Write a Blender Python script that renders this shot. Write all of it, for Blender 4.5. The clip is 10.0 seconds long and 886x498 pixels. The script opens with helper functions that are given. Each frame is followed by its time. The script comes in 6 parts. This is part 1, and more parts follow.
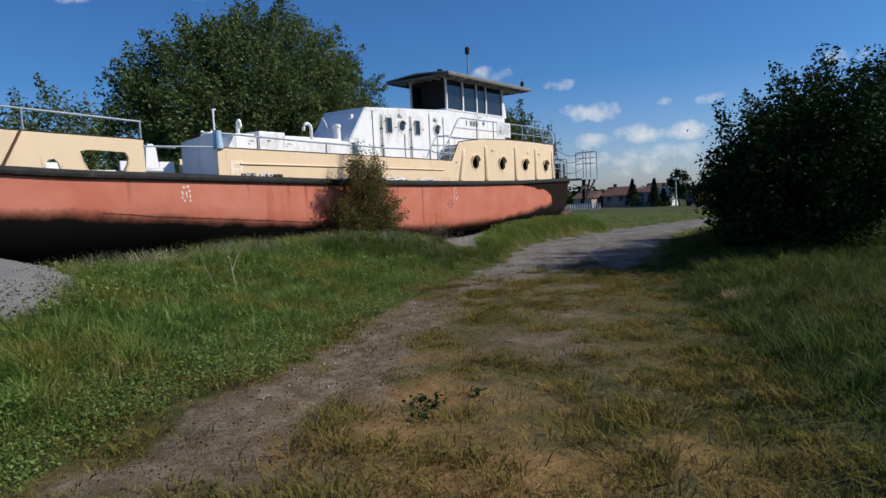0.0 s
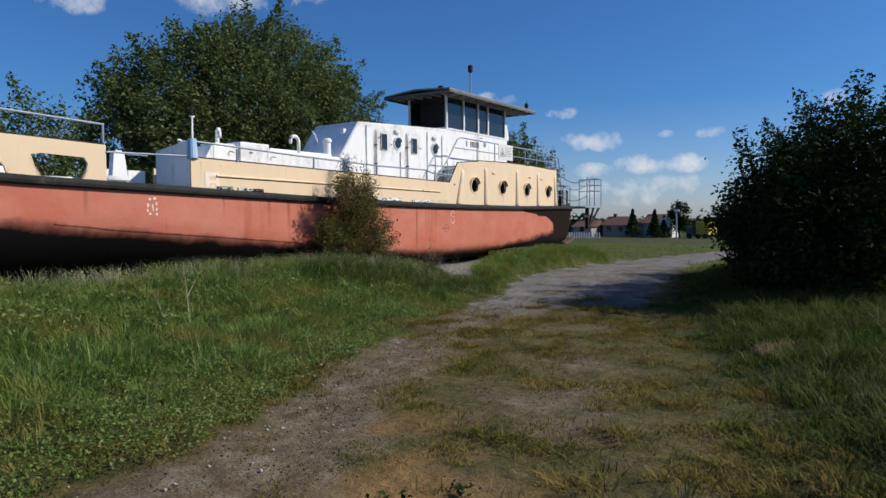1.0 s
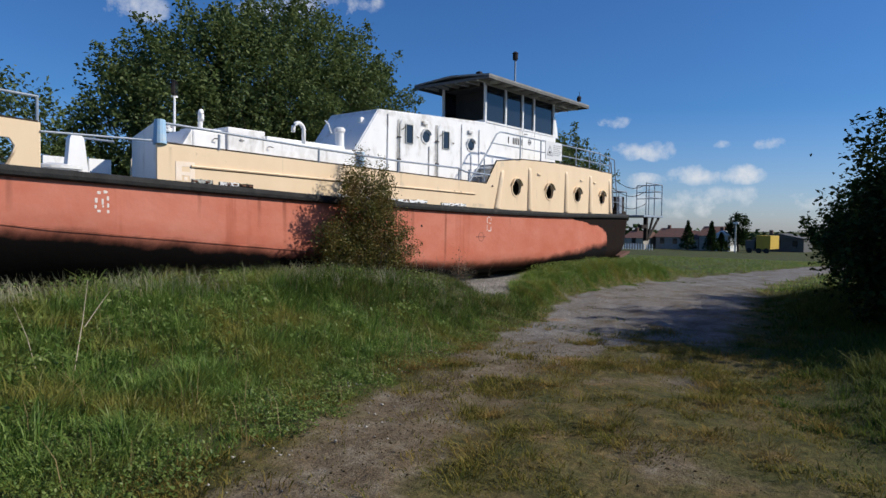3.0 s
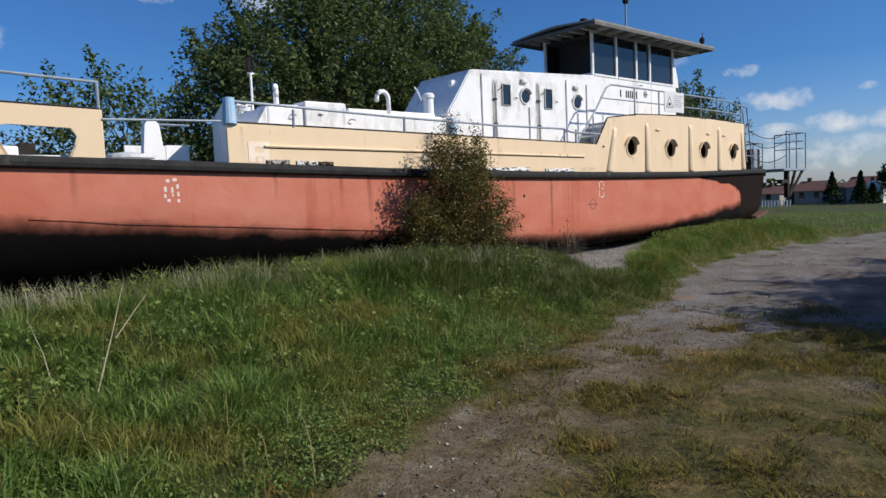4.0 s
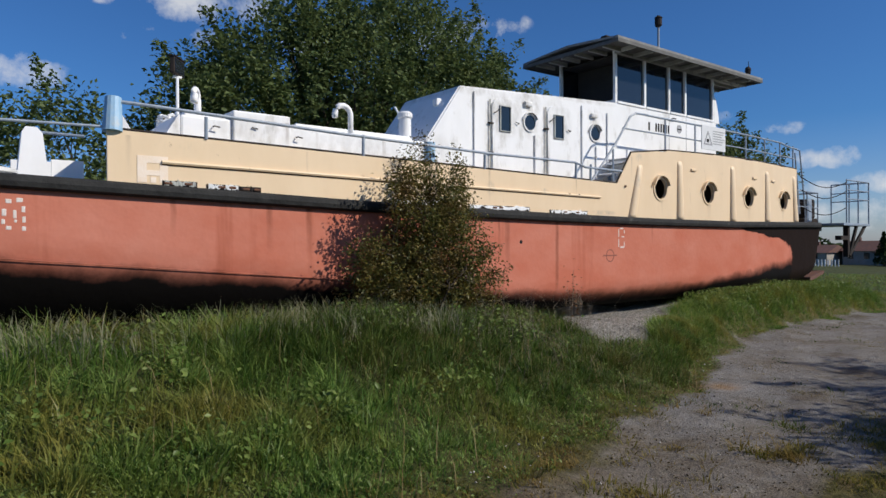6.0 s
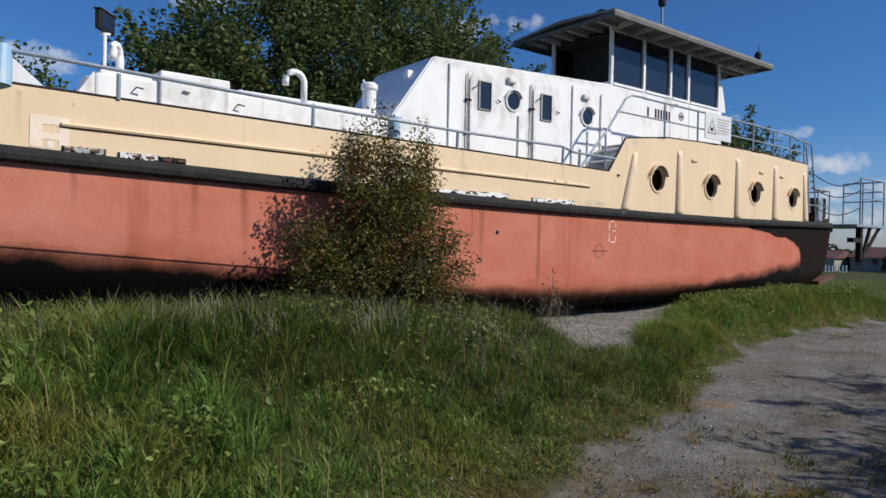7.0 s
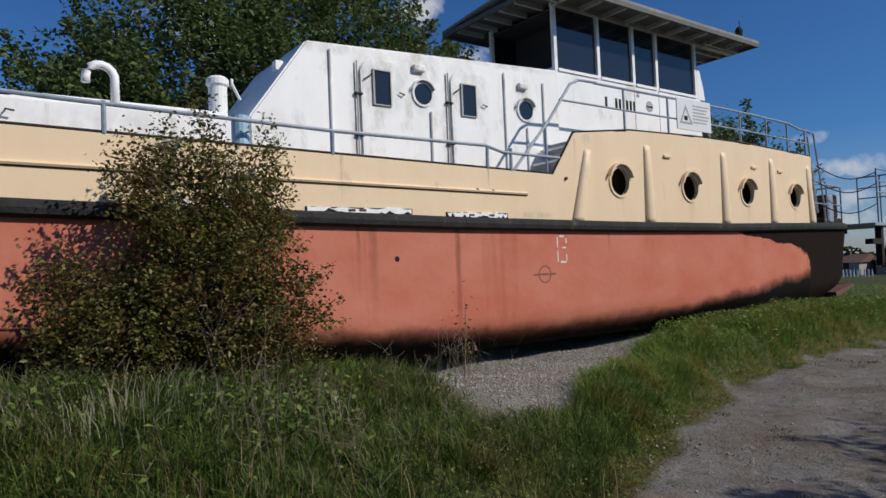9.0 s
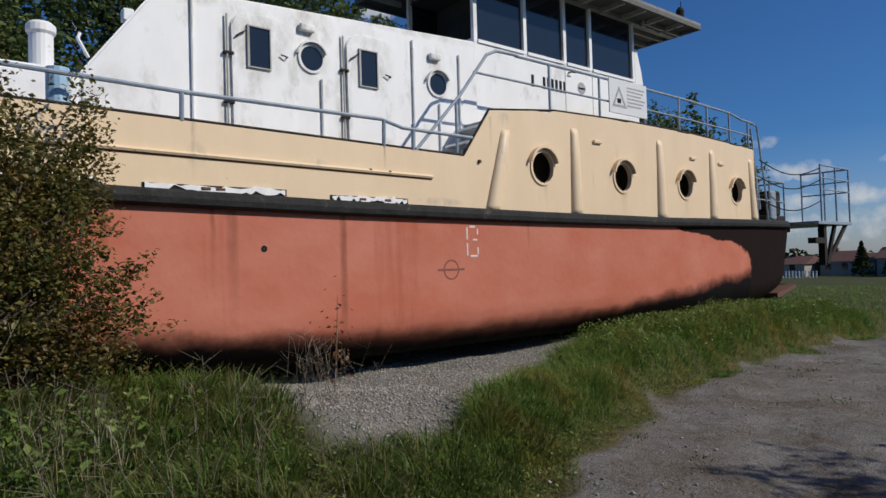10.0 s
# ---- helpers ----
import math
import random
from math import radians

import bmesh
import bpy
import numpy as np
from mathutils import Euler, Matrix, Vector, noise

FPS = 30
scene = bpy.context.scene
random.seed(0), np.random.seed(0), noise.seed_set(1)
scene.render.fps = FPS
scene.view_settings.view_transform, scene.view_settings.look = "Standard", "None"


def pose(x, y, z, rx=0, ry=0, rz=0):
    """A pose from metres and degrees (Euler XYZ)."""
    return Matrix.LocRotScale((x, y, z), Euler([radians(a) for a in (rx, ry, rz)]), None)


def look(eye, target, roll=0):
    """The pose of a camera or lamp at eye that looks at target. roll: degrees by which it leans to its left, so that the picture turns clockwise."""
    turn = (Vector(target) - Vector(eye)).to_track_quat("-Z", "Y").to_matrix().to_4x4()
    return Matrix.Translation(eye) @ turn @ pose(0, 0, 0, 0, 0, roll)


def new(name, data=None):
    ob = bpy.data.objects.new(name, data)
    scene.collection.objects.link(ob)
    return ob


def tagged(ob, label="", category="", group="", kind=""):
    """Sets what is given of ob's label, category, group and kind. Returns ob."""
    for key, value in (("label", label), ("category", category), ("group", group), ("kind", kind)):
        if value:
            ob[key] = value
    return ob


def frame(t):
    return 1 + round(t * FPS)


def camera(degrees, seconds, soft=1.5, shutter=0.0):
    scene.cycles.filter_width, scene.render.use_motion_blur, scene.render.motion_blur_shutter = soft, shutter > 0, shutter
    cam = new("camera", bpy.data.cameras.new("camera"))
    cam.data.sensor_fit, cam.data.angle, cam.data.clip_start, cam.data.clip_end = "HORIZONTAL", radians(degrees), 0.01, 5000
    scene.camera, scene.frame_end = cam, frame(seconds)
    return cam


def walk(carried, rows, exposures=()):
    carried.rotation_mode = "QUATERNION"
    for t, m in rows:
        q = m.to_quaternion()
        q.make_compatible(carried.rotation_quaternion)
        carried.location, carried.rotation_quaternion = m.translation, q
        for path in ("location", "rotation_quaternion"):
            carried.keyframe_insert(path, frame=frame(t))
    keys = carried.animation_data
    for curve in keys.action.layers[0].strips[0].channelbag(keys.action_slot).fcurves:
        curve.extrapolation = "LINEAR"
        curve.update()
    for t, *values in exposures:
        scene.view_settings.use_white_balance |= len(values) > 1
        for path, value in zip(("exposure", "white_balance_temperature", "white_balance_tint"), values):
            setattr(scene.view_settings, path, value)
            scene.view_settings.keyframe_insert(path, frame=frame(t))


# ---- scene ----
cam = camera(67.0, 10.0)
PATH = [
    (0, (-20.932, -12.636, 1.553), (-19.302, -11.487, 1.397), -2.7),
    (0.5, (-20.333, -12.307, 1.56), (-18.68, -11.187, 1.449), -2.8),
    (1, (-19.784, -11.962, 1.566), (-18.146, -10.818, 1.478), -0.5),
    (1.5, (-19.172, -11.619, 1.567), (-17.505, -10.539, 1.333), -3.6),
    (2, (-18.534, -11.283, 1.565), (-16.848, -10.22, 1.396), -0.9),
    (2.5, (-17.935, -10.948, 1.55), (-16.21, -9.945, 1.419), -1.7),
    (3, (-17.249, -10.607, 1.547), (-15.695, -9.349, 1.481), 0.7),
    (3.2, (-16.997, -10.469, 1.551), (-15.515, -9.126, 1.489), 0.5),
    (4.3, (-15.708, -9.718, 1.589), (-14.458, -8.163, 1.461), -1.8),
    (4.5, (-15.486, -9.574, 1.594), (-14.269, -7.987, 1.605), -0.8),
    (5, (-14.844, -9.212, 1.583), (-13.561, -7.679, 1.638), -2.7),
    (5.5, (-14.252, -8.914, 1.551), (-13.114, -7.269, 1.514), -2.3),
    (5.7, (-13.972, -8.768, 1.542), (-12.722, -7.207, 1.542), -0.1),
    (6.8, (-12.634, -8.108, 1.424), (-11.488, -6.47, 1.368), -1.3),
    (7, (-12.408, -8.0, 1.415), (-11.188, -6.415, 1.393), 1.1),
    (7.5, (-11.83, -7.766, 1.39), (-10.648, -6.153, 1.398), -0.7),
    (8, (-11.153, -7.563, 1.392), (-10.043, -5.9, 1.364), -2.2),
    (8.5, (-10.516, -7.358, 1.414), (-9.377, -5.715, 1.468), -0.9),
    (9, (-9.824, -7.114, 1.419), (-8.647, -5.498, 1.482), -2.4),
    (9.5, (-9.203, -6.845, 1.412), (-7.963, -5.283, 1.572), -0.4),
    (10, (-8.52, -6.649, 1.356), (-7.248, -5.107, 1.406), -1.7),
]
walk(cam, [(t, look(eye, target, roll)) for t, eye, target, roll in PATH], [(0, 0.1), (3.0, 0.12), (4.5, 0.1), (5, -0.02), (5.5, -0.02), (7.0, 0.02), (7.5, 0.04), (8.0, -0.04), (8.5, -0.08), (9.0, -0.24), (9.5, -0.32), (10, -0.30)])

# ---------------------------------------------------------------- light
SUN_ELEV, SUN_AZ = 36.5, -56.0        # height of the sun; its bearing from +x, counter-clockwise, in degrees
world = bpy.data.worlds.new("World")
scene.world = world
world.use_nodes = True
wn, wl = world.node_tree.nodes, world.node_tree.links
for n_ in list(wn):
    wn.remove(n_)


def wnode(kind, **kw):
    n = wn.new(kind)
    for k, v in kw.items():
        n.inputs[k].default_value = v
    return n


def wmath(op, a, b=None):
    n = wn.new("ShaderNodeMath")
    n.operation = op
    for i, v in enumerate((a, b)):
        if v is None:
            continue
        if isinstance(v, (int, float)):
            n.inputs[i].default_value = v
        else:
            wl.new(v, n.inputs[i])
    return n.outputs[0]


sky = wn.new("ShaderNodeTexSky")
sky.sky_type = "NISHITA"
sky.sun_disc = False
sky.sun_elevation = radians(SUN_ELEV)
sky.sun_rotation = radians(90 - SUN_AZ)
sky.air_density, sky.dust_density, sky.ozone_density = 1.0, 0.5, 2.5
tc = wn.new("ShaderNodeTexCoord")
sep = wn.new("ShaderNodeSeparateXYZ")
wl.new(tc.outputs["Generated"], sep.inputs[0])
puff = wnode("ShaderNodeTexNoise", Scale=19.0, Detail=7.0, Roughness=0.62)
wl.new(tc.outputs["Generated"], puff.inputs["Vector"])
# fair-weather clouds: bearing, height, half width, half height in degrees, thickness
CLOUDS = [(21.4, 6.4, 1.7, 1.0, 1.0), (23.7, 6.4, 1.5, 0.9, 0.9), (18.4, 4.4, 2.4, 1.0, 1.0), (14.9, 4.4, 2.2, 0.9, 1.0), (22.4, 3.9, 2.0, 0.8, 0.9),
          (13.0, 6.6, 1.4, 0.6, 0.8), (16.6, 6.7, 0.8, 0.4, 0.6), (25.2, 8.7, 2.2, 0.6, 0.6), (30.3, 10.0, 2.0, 0.8, 0.7), (17.0, 2.2, 9.0, 1.4, 0.6),
          (72.6, 20.0, 6.0, 3.0, 1.0), (78.8, 18.8, 2.6, 0.9, 0.7), (67.3, 19.4, 2.8, 2.2, 1.0), (76.0, 16.2, 1.6, 1.1, 0.8), (70.6, 16.3, 2.4, 1.0, 0.7),
          (55.0, 21.4, 3.0, 1.4, 0.9), (47.2, 18.1, 3.0, 1.1, 0.8), (64.3, 16.2, 3.5, 1.3, 0.7), (52.2, 17.2, 4.2, 1.5, 0.7),
          (84.0, 12.6, 3.4, 1.4, 0.8), (4.0, 8.5, 2.0, 0.9, 0.5)]
total = None
for az, el, wa, we, k in CLOUDS:
    c = (math.cos(radians(el)) * math.cos(radians(az)), math.cos(radians(el)) * math.sin(radians(az)), math.sin(radians(el)))
    u = (-math.sin(radians(az)), math.cos(radians(az)), 0)
    v = (-math.sin(radians(el)) * math.cos(radians(az)), -math.sin(radians(el)) * math.sin(radians(az)), math.cos(radians(el)))
    d = []
    for axis, half in ((u, wa), (v, we)):
        dot = wn.new("ShaderNodeVectorMath")
        dot.operation = "DOT_PRODUCT"
        sub = wn.new("ShaderNodeVectorMath")
        sub.operation = "SUBTRACT"
        wl.new(tc.outputs["Generated"], sub.inputs[0])
        sub.inputs[1].default_value = c
        wl.new(sub.outputs[0], dot.inputs[0])
        dot.inputs[1].default_value = axis
        s = wmath("DIVIDE", dot.outputs["Value"], radians(half))
        d.append(wmath("MULTIPLY", s, s))
    fw = wn.new("ShaderNodeVectorMath")
    fw.operation = "DOT_PRODUCT"
    wl.new(tc.outputs["Generated"], fw.inputs[0])
    fw.inputs[1].default_value = c
    near = wmath("GREATER_THAN", fw.outputs["Value"], 0.2)
    m = wmath("MULTIPLY", wmath("MULTIPLY", wmath("MAXIMUM", wmath("SUBTRACT", 1.0, wmath("ADD", d[0], d[1])), 0.0), k), near)
    total = m if total is None else wmath("MAXIMUM", total, m)
shape = wmath("ADD", total, wmath("MULTIPLY", wmath("SUBTRACT", puff.outputs["Fac"], 0.5), 4.6))
ramp = wn.new("ShaderNodeValToRGB")
ramp.color_ramp.elements[0].position, ramp.color_ramp.elements[1].position = 0.15, 1.0
wl.new(wmath("MULTIPLY", shape, 0.68), ramp.inputs[0])
cover = wmath("MULTIPLY", wmath("MULTIPLY", ramp.outputs[0], wmath("MINIMUM", wmath("MULTIPLY", total, 4.0), 1.0)), 0.84)
mixc = wn.new("ShaderNodeMixRGB")
tint = wn.new("ShaderNodeMixRGB")
tint.blend_type = "MULTIPLY"
tint.inputs[0].default_value = 1.0
low_tint = wn.new("ShaderNodeMixRGB")
low_tint.inputs[1].default_value = (0.94, 1.07, 1.52, 1)
low_tint.inputs[2].default_value = (0.40, 0.80, 1.32, 1)
wl.new(wmath("MINIMUM", wmath("MULTIPLY", wmath("MAXIMUM", sep.outputs[2], 0.0), 6.0), 1.0), low_tint.inputs[0])
wl.new(low_tint.outputs[0], tint.inputs[2])
wl.new(sky.outputs[0], tint.inputs[1])
wl.new(cover, mixc.inputs[0])
wl.new(tint.outputs[0], mixc.inputs[1])
mixc.inputs[2].default_value = (9.6, 9.8, 10.2, 1)
bg = wnode("ShaderNodeBackground", Strength=0.072)
wl.new(mixc.outputs[0], bg.inputs[0])
wout = wn.new("ShaderNodeOutputWorld")
wl.new(bg.outputs[0], wout.inputs[0])

sun_dir = Vector((math.cos(radians(SUN_ELEV)) * math.cos(radians(SUN_AZ)), math.cos(radians(SUN_ELEV)) * math.sin(radians(SUN_AZ)), math.sin(radians(SUN_ELEV))))
sun = new("sun", bpy.data.lights.new("sun", "SUN"))
sun.data.energy, sun.data.angle, sun.data.color = 4.3, radians(0.53), (1.0, 0.93, 0.82)
sun.matrix_world = look(sun_dir * 40, (0, 0, 0))

# ---------------------------------------------------------------- materials


def material(name, a, b=None, scale=6.0, rough=0.6, metal=0.0, bump=0.1, fine=60.0, stain=None, stain_scale=1.2, stain_amount=0.45, stretch=(1, 1, 1), random_amount=0.0, spec=0.5, specks=None):
    """Two tones mixed by noise, stains of a third tone at a larger scale, and fine relief."""
    m = bpy.data.materials.new(name)
    m.use_nodes = True
    nt = m.node_tree
    N, L = nt.nodes, nt.links
    bsdf = N["Principled BSDF"]
    bsdf.inputs["Roughness"].default_value = rough
    bsdf.inputs["Metallic"].default_value = metal
    bsdf.inputs["Specular IOR Level"].default_value = spec
    b = b or tuple(min(1, c * 0.75) for c in a)
    co = N.new("ShaderNodeTexCoord")
    mp = N.new("ShaderNodeMapping")
    mp.inputs["Scale"].default_value = stretch
    L.new(co.outputs["Object"], mp.inputs[0])
    n1 = N.new("ShaderNodeTexNoise")
    n1.inputs["Scale"].default_value, n1.inputs["Detail"].default_value, n1.inputs["Roughness"].default_value = scale, 6, 0.65
    L.new(mp.outputs[0], n1.inputs["Vector"])
    r1 = N.new("ShaderNodeValToRGB")
    r1.color_ramp.elements[0].position, r1.color_ramp.elements[1].position = 0.35, 0.68
    r1.color_ramp.elements[0].color, r1.color_ramp.elements[1].color = (*a, 1), (*b, 1)
    L.new(n1.outputs["Fac"], r1.inputs[0])
    col = r1.outputs[0]
    if stain:
        n2 = N.new("ShaderNodeTexNoise")
        n2.inputs["Scale"].default_value, n2.inputs["Detail"].default_value, n2.inputs["Roughness"].default_value = stain_scale, 8, 0.7
        L.new(mp.outputs[0], n2.inputs["Vector"])
        r2 = N.new("ShaderNodeValToRGB")
        r2.color_ramp.elements[0].position, r2.color_ramp.elements[1].position = 1 - stain_amount, min(1.0, 1 - stain_amount + 0.16)
        L.new(n2.outputs["Fac"], r2.inputs[0])
        mx = N.new("ShaderNodeMixRGB")
        L.new(r2.outputs[0], mx.inputs[0])
        L.new(col, mx.inputs[1])
        mx.inputs[2].default_value = (*stain, 1)
        col = mx.outputs[0]
    if random_amount:
        g = N.new("ShaderNodeNewGeometry")
        hs = N.new("ShaderNodeHueSaturation")
        mr = N.new("ShaderNodeMapRange")
        mr.inputs[3].default_value, mr.inputs[4].default_value = 1 - random_amount, 1 + random_amount
        L.new(g.outputs["Random Per Island"], mr.inputs[0])
        L.new(mr.outputs[0], hs.inputs["Value"])
        L.new(col, hs.inputs["Color"])
        col = hs.outputs[0]
    if specks:
        for sc, lo_, st in ((11.0, 0.70, (1, 1, 1)), (5.0, 0.69, (1, 1, 0.12))):
            mp2 = N.new("ShaderNodeMapping")
            mp2.inputs["Scale"].default_value = st
            L.new(co.outputs["Object"], mp2.inputs[0])
            n4 = N.new("ShaderNodeTexNoise")
            n4.inputs["Scale"].default_value, n4.inputs["Detail"].default_value, n4.inputs["Roughness"].default_value = sc, 5, 0.6
            L.new(mp2.outputs[0], n4.inputs["Vector"])
            r4 = N.new("ShaderNodeValToRGB")
            r4.color_ramp.elements[0].position, r4.color_ramp.elements[1].position = lo_, lo_ + 0.07
            r4.color_ramp.elements[1].color = (0.75, 0.75, 0.75, 1)
            L.new(n4.outputs["Fac"], r4.inputs[0])
            m4 = N.new("ShaderNodeMixRGB")
            L.new(r4.outputs[0], m4.inputs[0])
            L.new(col, m4.inputs[1])
            m4.inputs[2].default_value = (*specks, 1)
            col = m4.outputs[0]
    L.new(col, bsdf.inputs["Base Color"])
    if bump:
        n3 = N.new("ShaderNodeTexNoise")
        n3.inputs["Scale"].default_value, n3.inputs["Detail"].default_value = fine, 4
        L.new(mp.outputs[0], n3.inputs["Vector"])
        bp = N.new("ShaderNodeBump")
        bp.inputs["Strength"].default_value, bp.inputs["Distance"].default_value = bump, 0.02
        L.new(n3.outputs["Fac"], bp.inputs["Height"])
        L.new(bp.outputs[0], bsdf.inputs["Normal"])
    return m


def leaf_material(name, a, b, glow=0.35, rough=0.45, spec=0.28, patch=None, patch_scale=1.1):
    """A thin leaf: gloss on top, light let through; patch: a second tint that takes over in places."""
    m = bpy.data.materials.new(name)
    m.use_nodes = True
    N, L = m.node_tree.nodes, m.node_tree.links
    bsdf, out = N["Principled BSDF"], N["Material Output"]
    g = N.new("ShaderNodeNewGeometry")
    r = N.new("ShaderNodeValToRGB")
    r.color_ramp.elements[0].color, r.color_ramp.elements[1].color = (*a, 1), (*b, 1)
    L.new(g.outputs["Random Per Island"], r.inputs[0])
    col = r.outputs[0]
    if patch:
        co = N.new("ShaderNodeTexCoord")
        for sc, tone, lo_, hi_ in ((patch_scale, patch, 0.47, 0.63), (patch_scale * 3.3, tuple(0.7 * c for c in a), 0.53, 0.72)):
            n1 = N.new("ShaderNodeTexNoise")
            n1.inputs["Scale"].default_value, n1.inputs["Detail"].default_value, n1.inputs["Roughness"].default_value = sc, 4, 0.6
            L.new(co.outputs["Object"], n1.inputs["Vector"])
            mr = N.new("ShaderNodeMapRange")
            mr.inputs[1].default_value, mr.inputs[2].default_value, mr.inputs[4].default_value = lo_, hi_, 0.75
            L.new(n1.outputs["Fac"], mr.inputs[0])
            mc = N.new("ShaderNodeMixRGB")
            L.new(mr.outputs[0], mc.inputs[0])
            L.new(col, mc.inputs[1])
            mc.inputs[2].default_value = (*tone, 1)
            col = mc.outputs[0]
    L.new(col, bsdf.inputs["Base Color"])
    bsdf.inputs["Roughness"].default_value = rough
    bsdf.inputs["Specular IOR Level"].default_value = spec
    tr = N.new("ShaderNodeBsdfTranslucent")
    L.new(col, tr.inputs[0])
    mx = N.new("ShaderNodeMixShader")
    mx.inputs[0].default_value = glow
    L.new(bsdf.outputs[0], mx.inputs[1])
    L.new(tr.outputs[0], mx.inputs[2])
    L.new(mx.outputs[0], out.inputs[0])
    return m


M_YELLOW = material("cream_paint", (0.80, 0.615, 0.405), (0.755, 0.57, 0.365), 2.0, 0.5, bump=0.05, fine=14, stain=(0.60, 0.46, 0.29), stain_scale=1.8, stain_amount=0.40, stretch=(1, 1, 0.4), specks=(0.30, 0.17, 0.09))
M_WHITE = material("white_paint", (0.86, 0.86, 0.86), (0.80, 0.80, 0.795), 2.5, 0.5, bump=0.08, fine=9, stain=(0.50, 0.485, 0.45), stain_scale=2.2, stain_amount=0.45, stretch=(1, 1, 0.45), specks=(0.30, 0.27, 0.22))
M_DECK = material("deck_paint", (0.30, 0.31, 0.31), (0.22, 0.22, 0.22), 3, 0.8, stain=(0.16, 0.10, 0.06), stain_amount=0.45)
M_BLACK = material("black_rubber", (0.018, 0.018, 0.018), (0.035, 0.035, 0.034), 5, 0.75, bump=0.4, fine=25, stain=(0.12, 0.115, 0.10), stain_scale=3.5, stain_amount=0.40, spec=0.2)
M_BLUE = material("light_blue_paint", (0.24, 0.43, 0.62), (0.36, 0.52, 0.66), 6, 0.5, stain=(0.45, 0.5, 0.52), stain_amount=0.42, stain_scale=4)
M_RAIL = material("rail_grey_blue_paint", (0.21, 0.26, 0.33), (0.31, 0.36, 0.42), 12, 0.45, stain=(0.20, 0.14, 0.10), stain_amount=0.38, stain_scale=9)
M_RUST = material("rust", (0.16, 0.07, 0.035), (0.09, 0.045, 0.03), 18, 0.85, bump=0.3)
M_DARK = material("dark_iron", (0.025, 0.023, 0.022), (0.045, 0.033, 0.027), 8, 0.8, bump=0.2, spec=0.15)
# near black that stands for the shade inside the wheelhouse
M_INNER_SHADE = material("painted_inner_shade", (0.05, 0.045, 0.04), (0.03, 0.028, 0.026), 3, 0.9)
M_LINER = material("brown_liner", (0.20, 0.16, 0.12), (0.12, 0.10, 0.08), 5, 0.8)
M_FASCIA = material("dark_fascia_paint", (0.12, 0.12, 0.115), (0.08, 0.08, 0.075), 6, 0.75, stain=(0.26, 0.26, 0.24), stain_amount=0.42)
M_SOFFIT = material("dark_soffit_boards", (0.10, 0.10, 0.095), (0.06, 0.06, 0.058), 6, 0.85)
M_EAVE = material("weathered_eave_paint", (0.42, 0.43, 0.40), (0.30, 0.31, 0.29), 5, 0.7, stain=(0.18, 0.17, 0.14), stain_amount=0.45)
M_ROOF = material("roof_felt", (0.25, 0.25, 0.25), (0.17, 0.17, 0.165), 5, 0.85, stain=(0.35, 0.34, 0.31))
M_SIGN = material("sign_white", (0.75, 0.75, 0.74), (0.68, 0.68, 0.67), 3, 0.4)
M_INK = material("black_ink", (0.018, 0.018, 0.018), (0.03, 0.03, 0.03), 8, 0.8, bump=0, spec=0.08)
M_GREYINK = material("grey_ink", (0.33, 0.33, 0.34), (0.4, 0.4, 0.4), 8, 0.6, bump=0)
M_MARKWHITE = material("worn_white_marking", (0.72, 0.68, 0.64), (0.62, 0.5, 0.44), 25, 0.6)
M_MARKBROWN = material("rusty_marking", (0.20, 0.06, 0.04), (0.27, 0.09, 0.06), 20, 0.7)
M_BARK = material("bark", (0.09, 0.065, 0.045), (0.05, 0.038, 0.028), 14, 0.9, bump=0.6, fine=30)
M_TWIG = material("dry_twig", (0.26, 0.21, 0.15), (0.16, 0.13, 0.09), 10, 0.9)
M_STONE = material("gravel_stone", (0.40, 0.375, 0.335), (0.27, 0.252, 0.222), 9, 0.95, random_amount=0.45, spec=0.08)
M_LEAF_TREE = leaf_material("tree_leaf", (0.060, 0.096, 0.030), (0.15, 0.190, 0.064), 0.36, 0.6)
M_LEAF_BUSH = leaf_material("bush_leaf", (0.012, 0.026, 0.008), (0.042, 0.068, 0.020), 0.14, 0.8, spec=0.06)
M_LEAF_SMALL = leaf_material("small_bush_leaf", (0.036, 0.060, 0.015), (0.23, 0.190, 0.050), 0.34, 0.42, patch=(0.15, 0.085, 0.030), patch_scale=2.6)
M_GRASS = leaf_material("grass_blade", (0.064, 0.146, 0.020), (0.265, 0.365, 0.092), 0.48, 0.40, spec=0.2, patch=(0.30, 0.25, 0.060))
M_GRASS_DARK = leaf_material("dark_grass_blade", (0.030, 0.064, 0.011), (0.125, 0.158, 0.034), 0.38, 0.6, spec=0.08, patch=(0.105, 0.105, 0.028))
M_GRASS_BUSHSIDE = leaf_material("bushside_grass_blade", (0.036, 0.088, 0.012), (0.150, 0.205, 0.045), 0.42, 0.45, spec=0.15, patch=(0.14, 0.125, 0.035))
M_GRASS_DRY = leaf_material("dry_grass_blade", (0.24, 0.17, 0.07), (0.36, 0.28, 0.14), 0.3, 0.6)
M_GRASS_PALE = leaf_material("pale_seed_head", (0.20, 0.21, 0.13), (0.36, 0.34, 0.22), 0.35, 0.5)
M_GRASS_SHORT = leaf_material("short_grass_blade", (0.085, 0.088, 0.022), (0.25, 0.20, 0.07), 0.25, 0.6)
M_TURF = leaf_material("trodden_turf_blade", (0.072, 0.088, 0.016), (0.275, 0.218, 0.056), 0.36, 0.7, spec=0.06, patch=(0.29, 0.185, 0.065), patch_scale=1.7)
M_ROOFTILE = material("red_roof_tile", (0.15, 0.065, 0.045), (0.09, 0.048, 0.038), 1.5, 0.8)
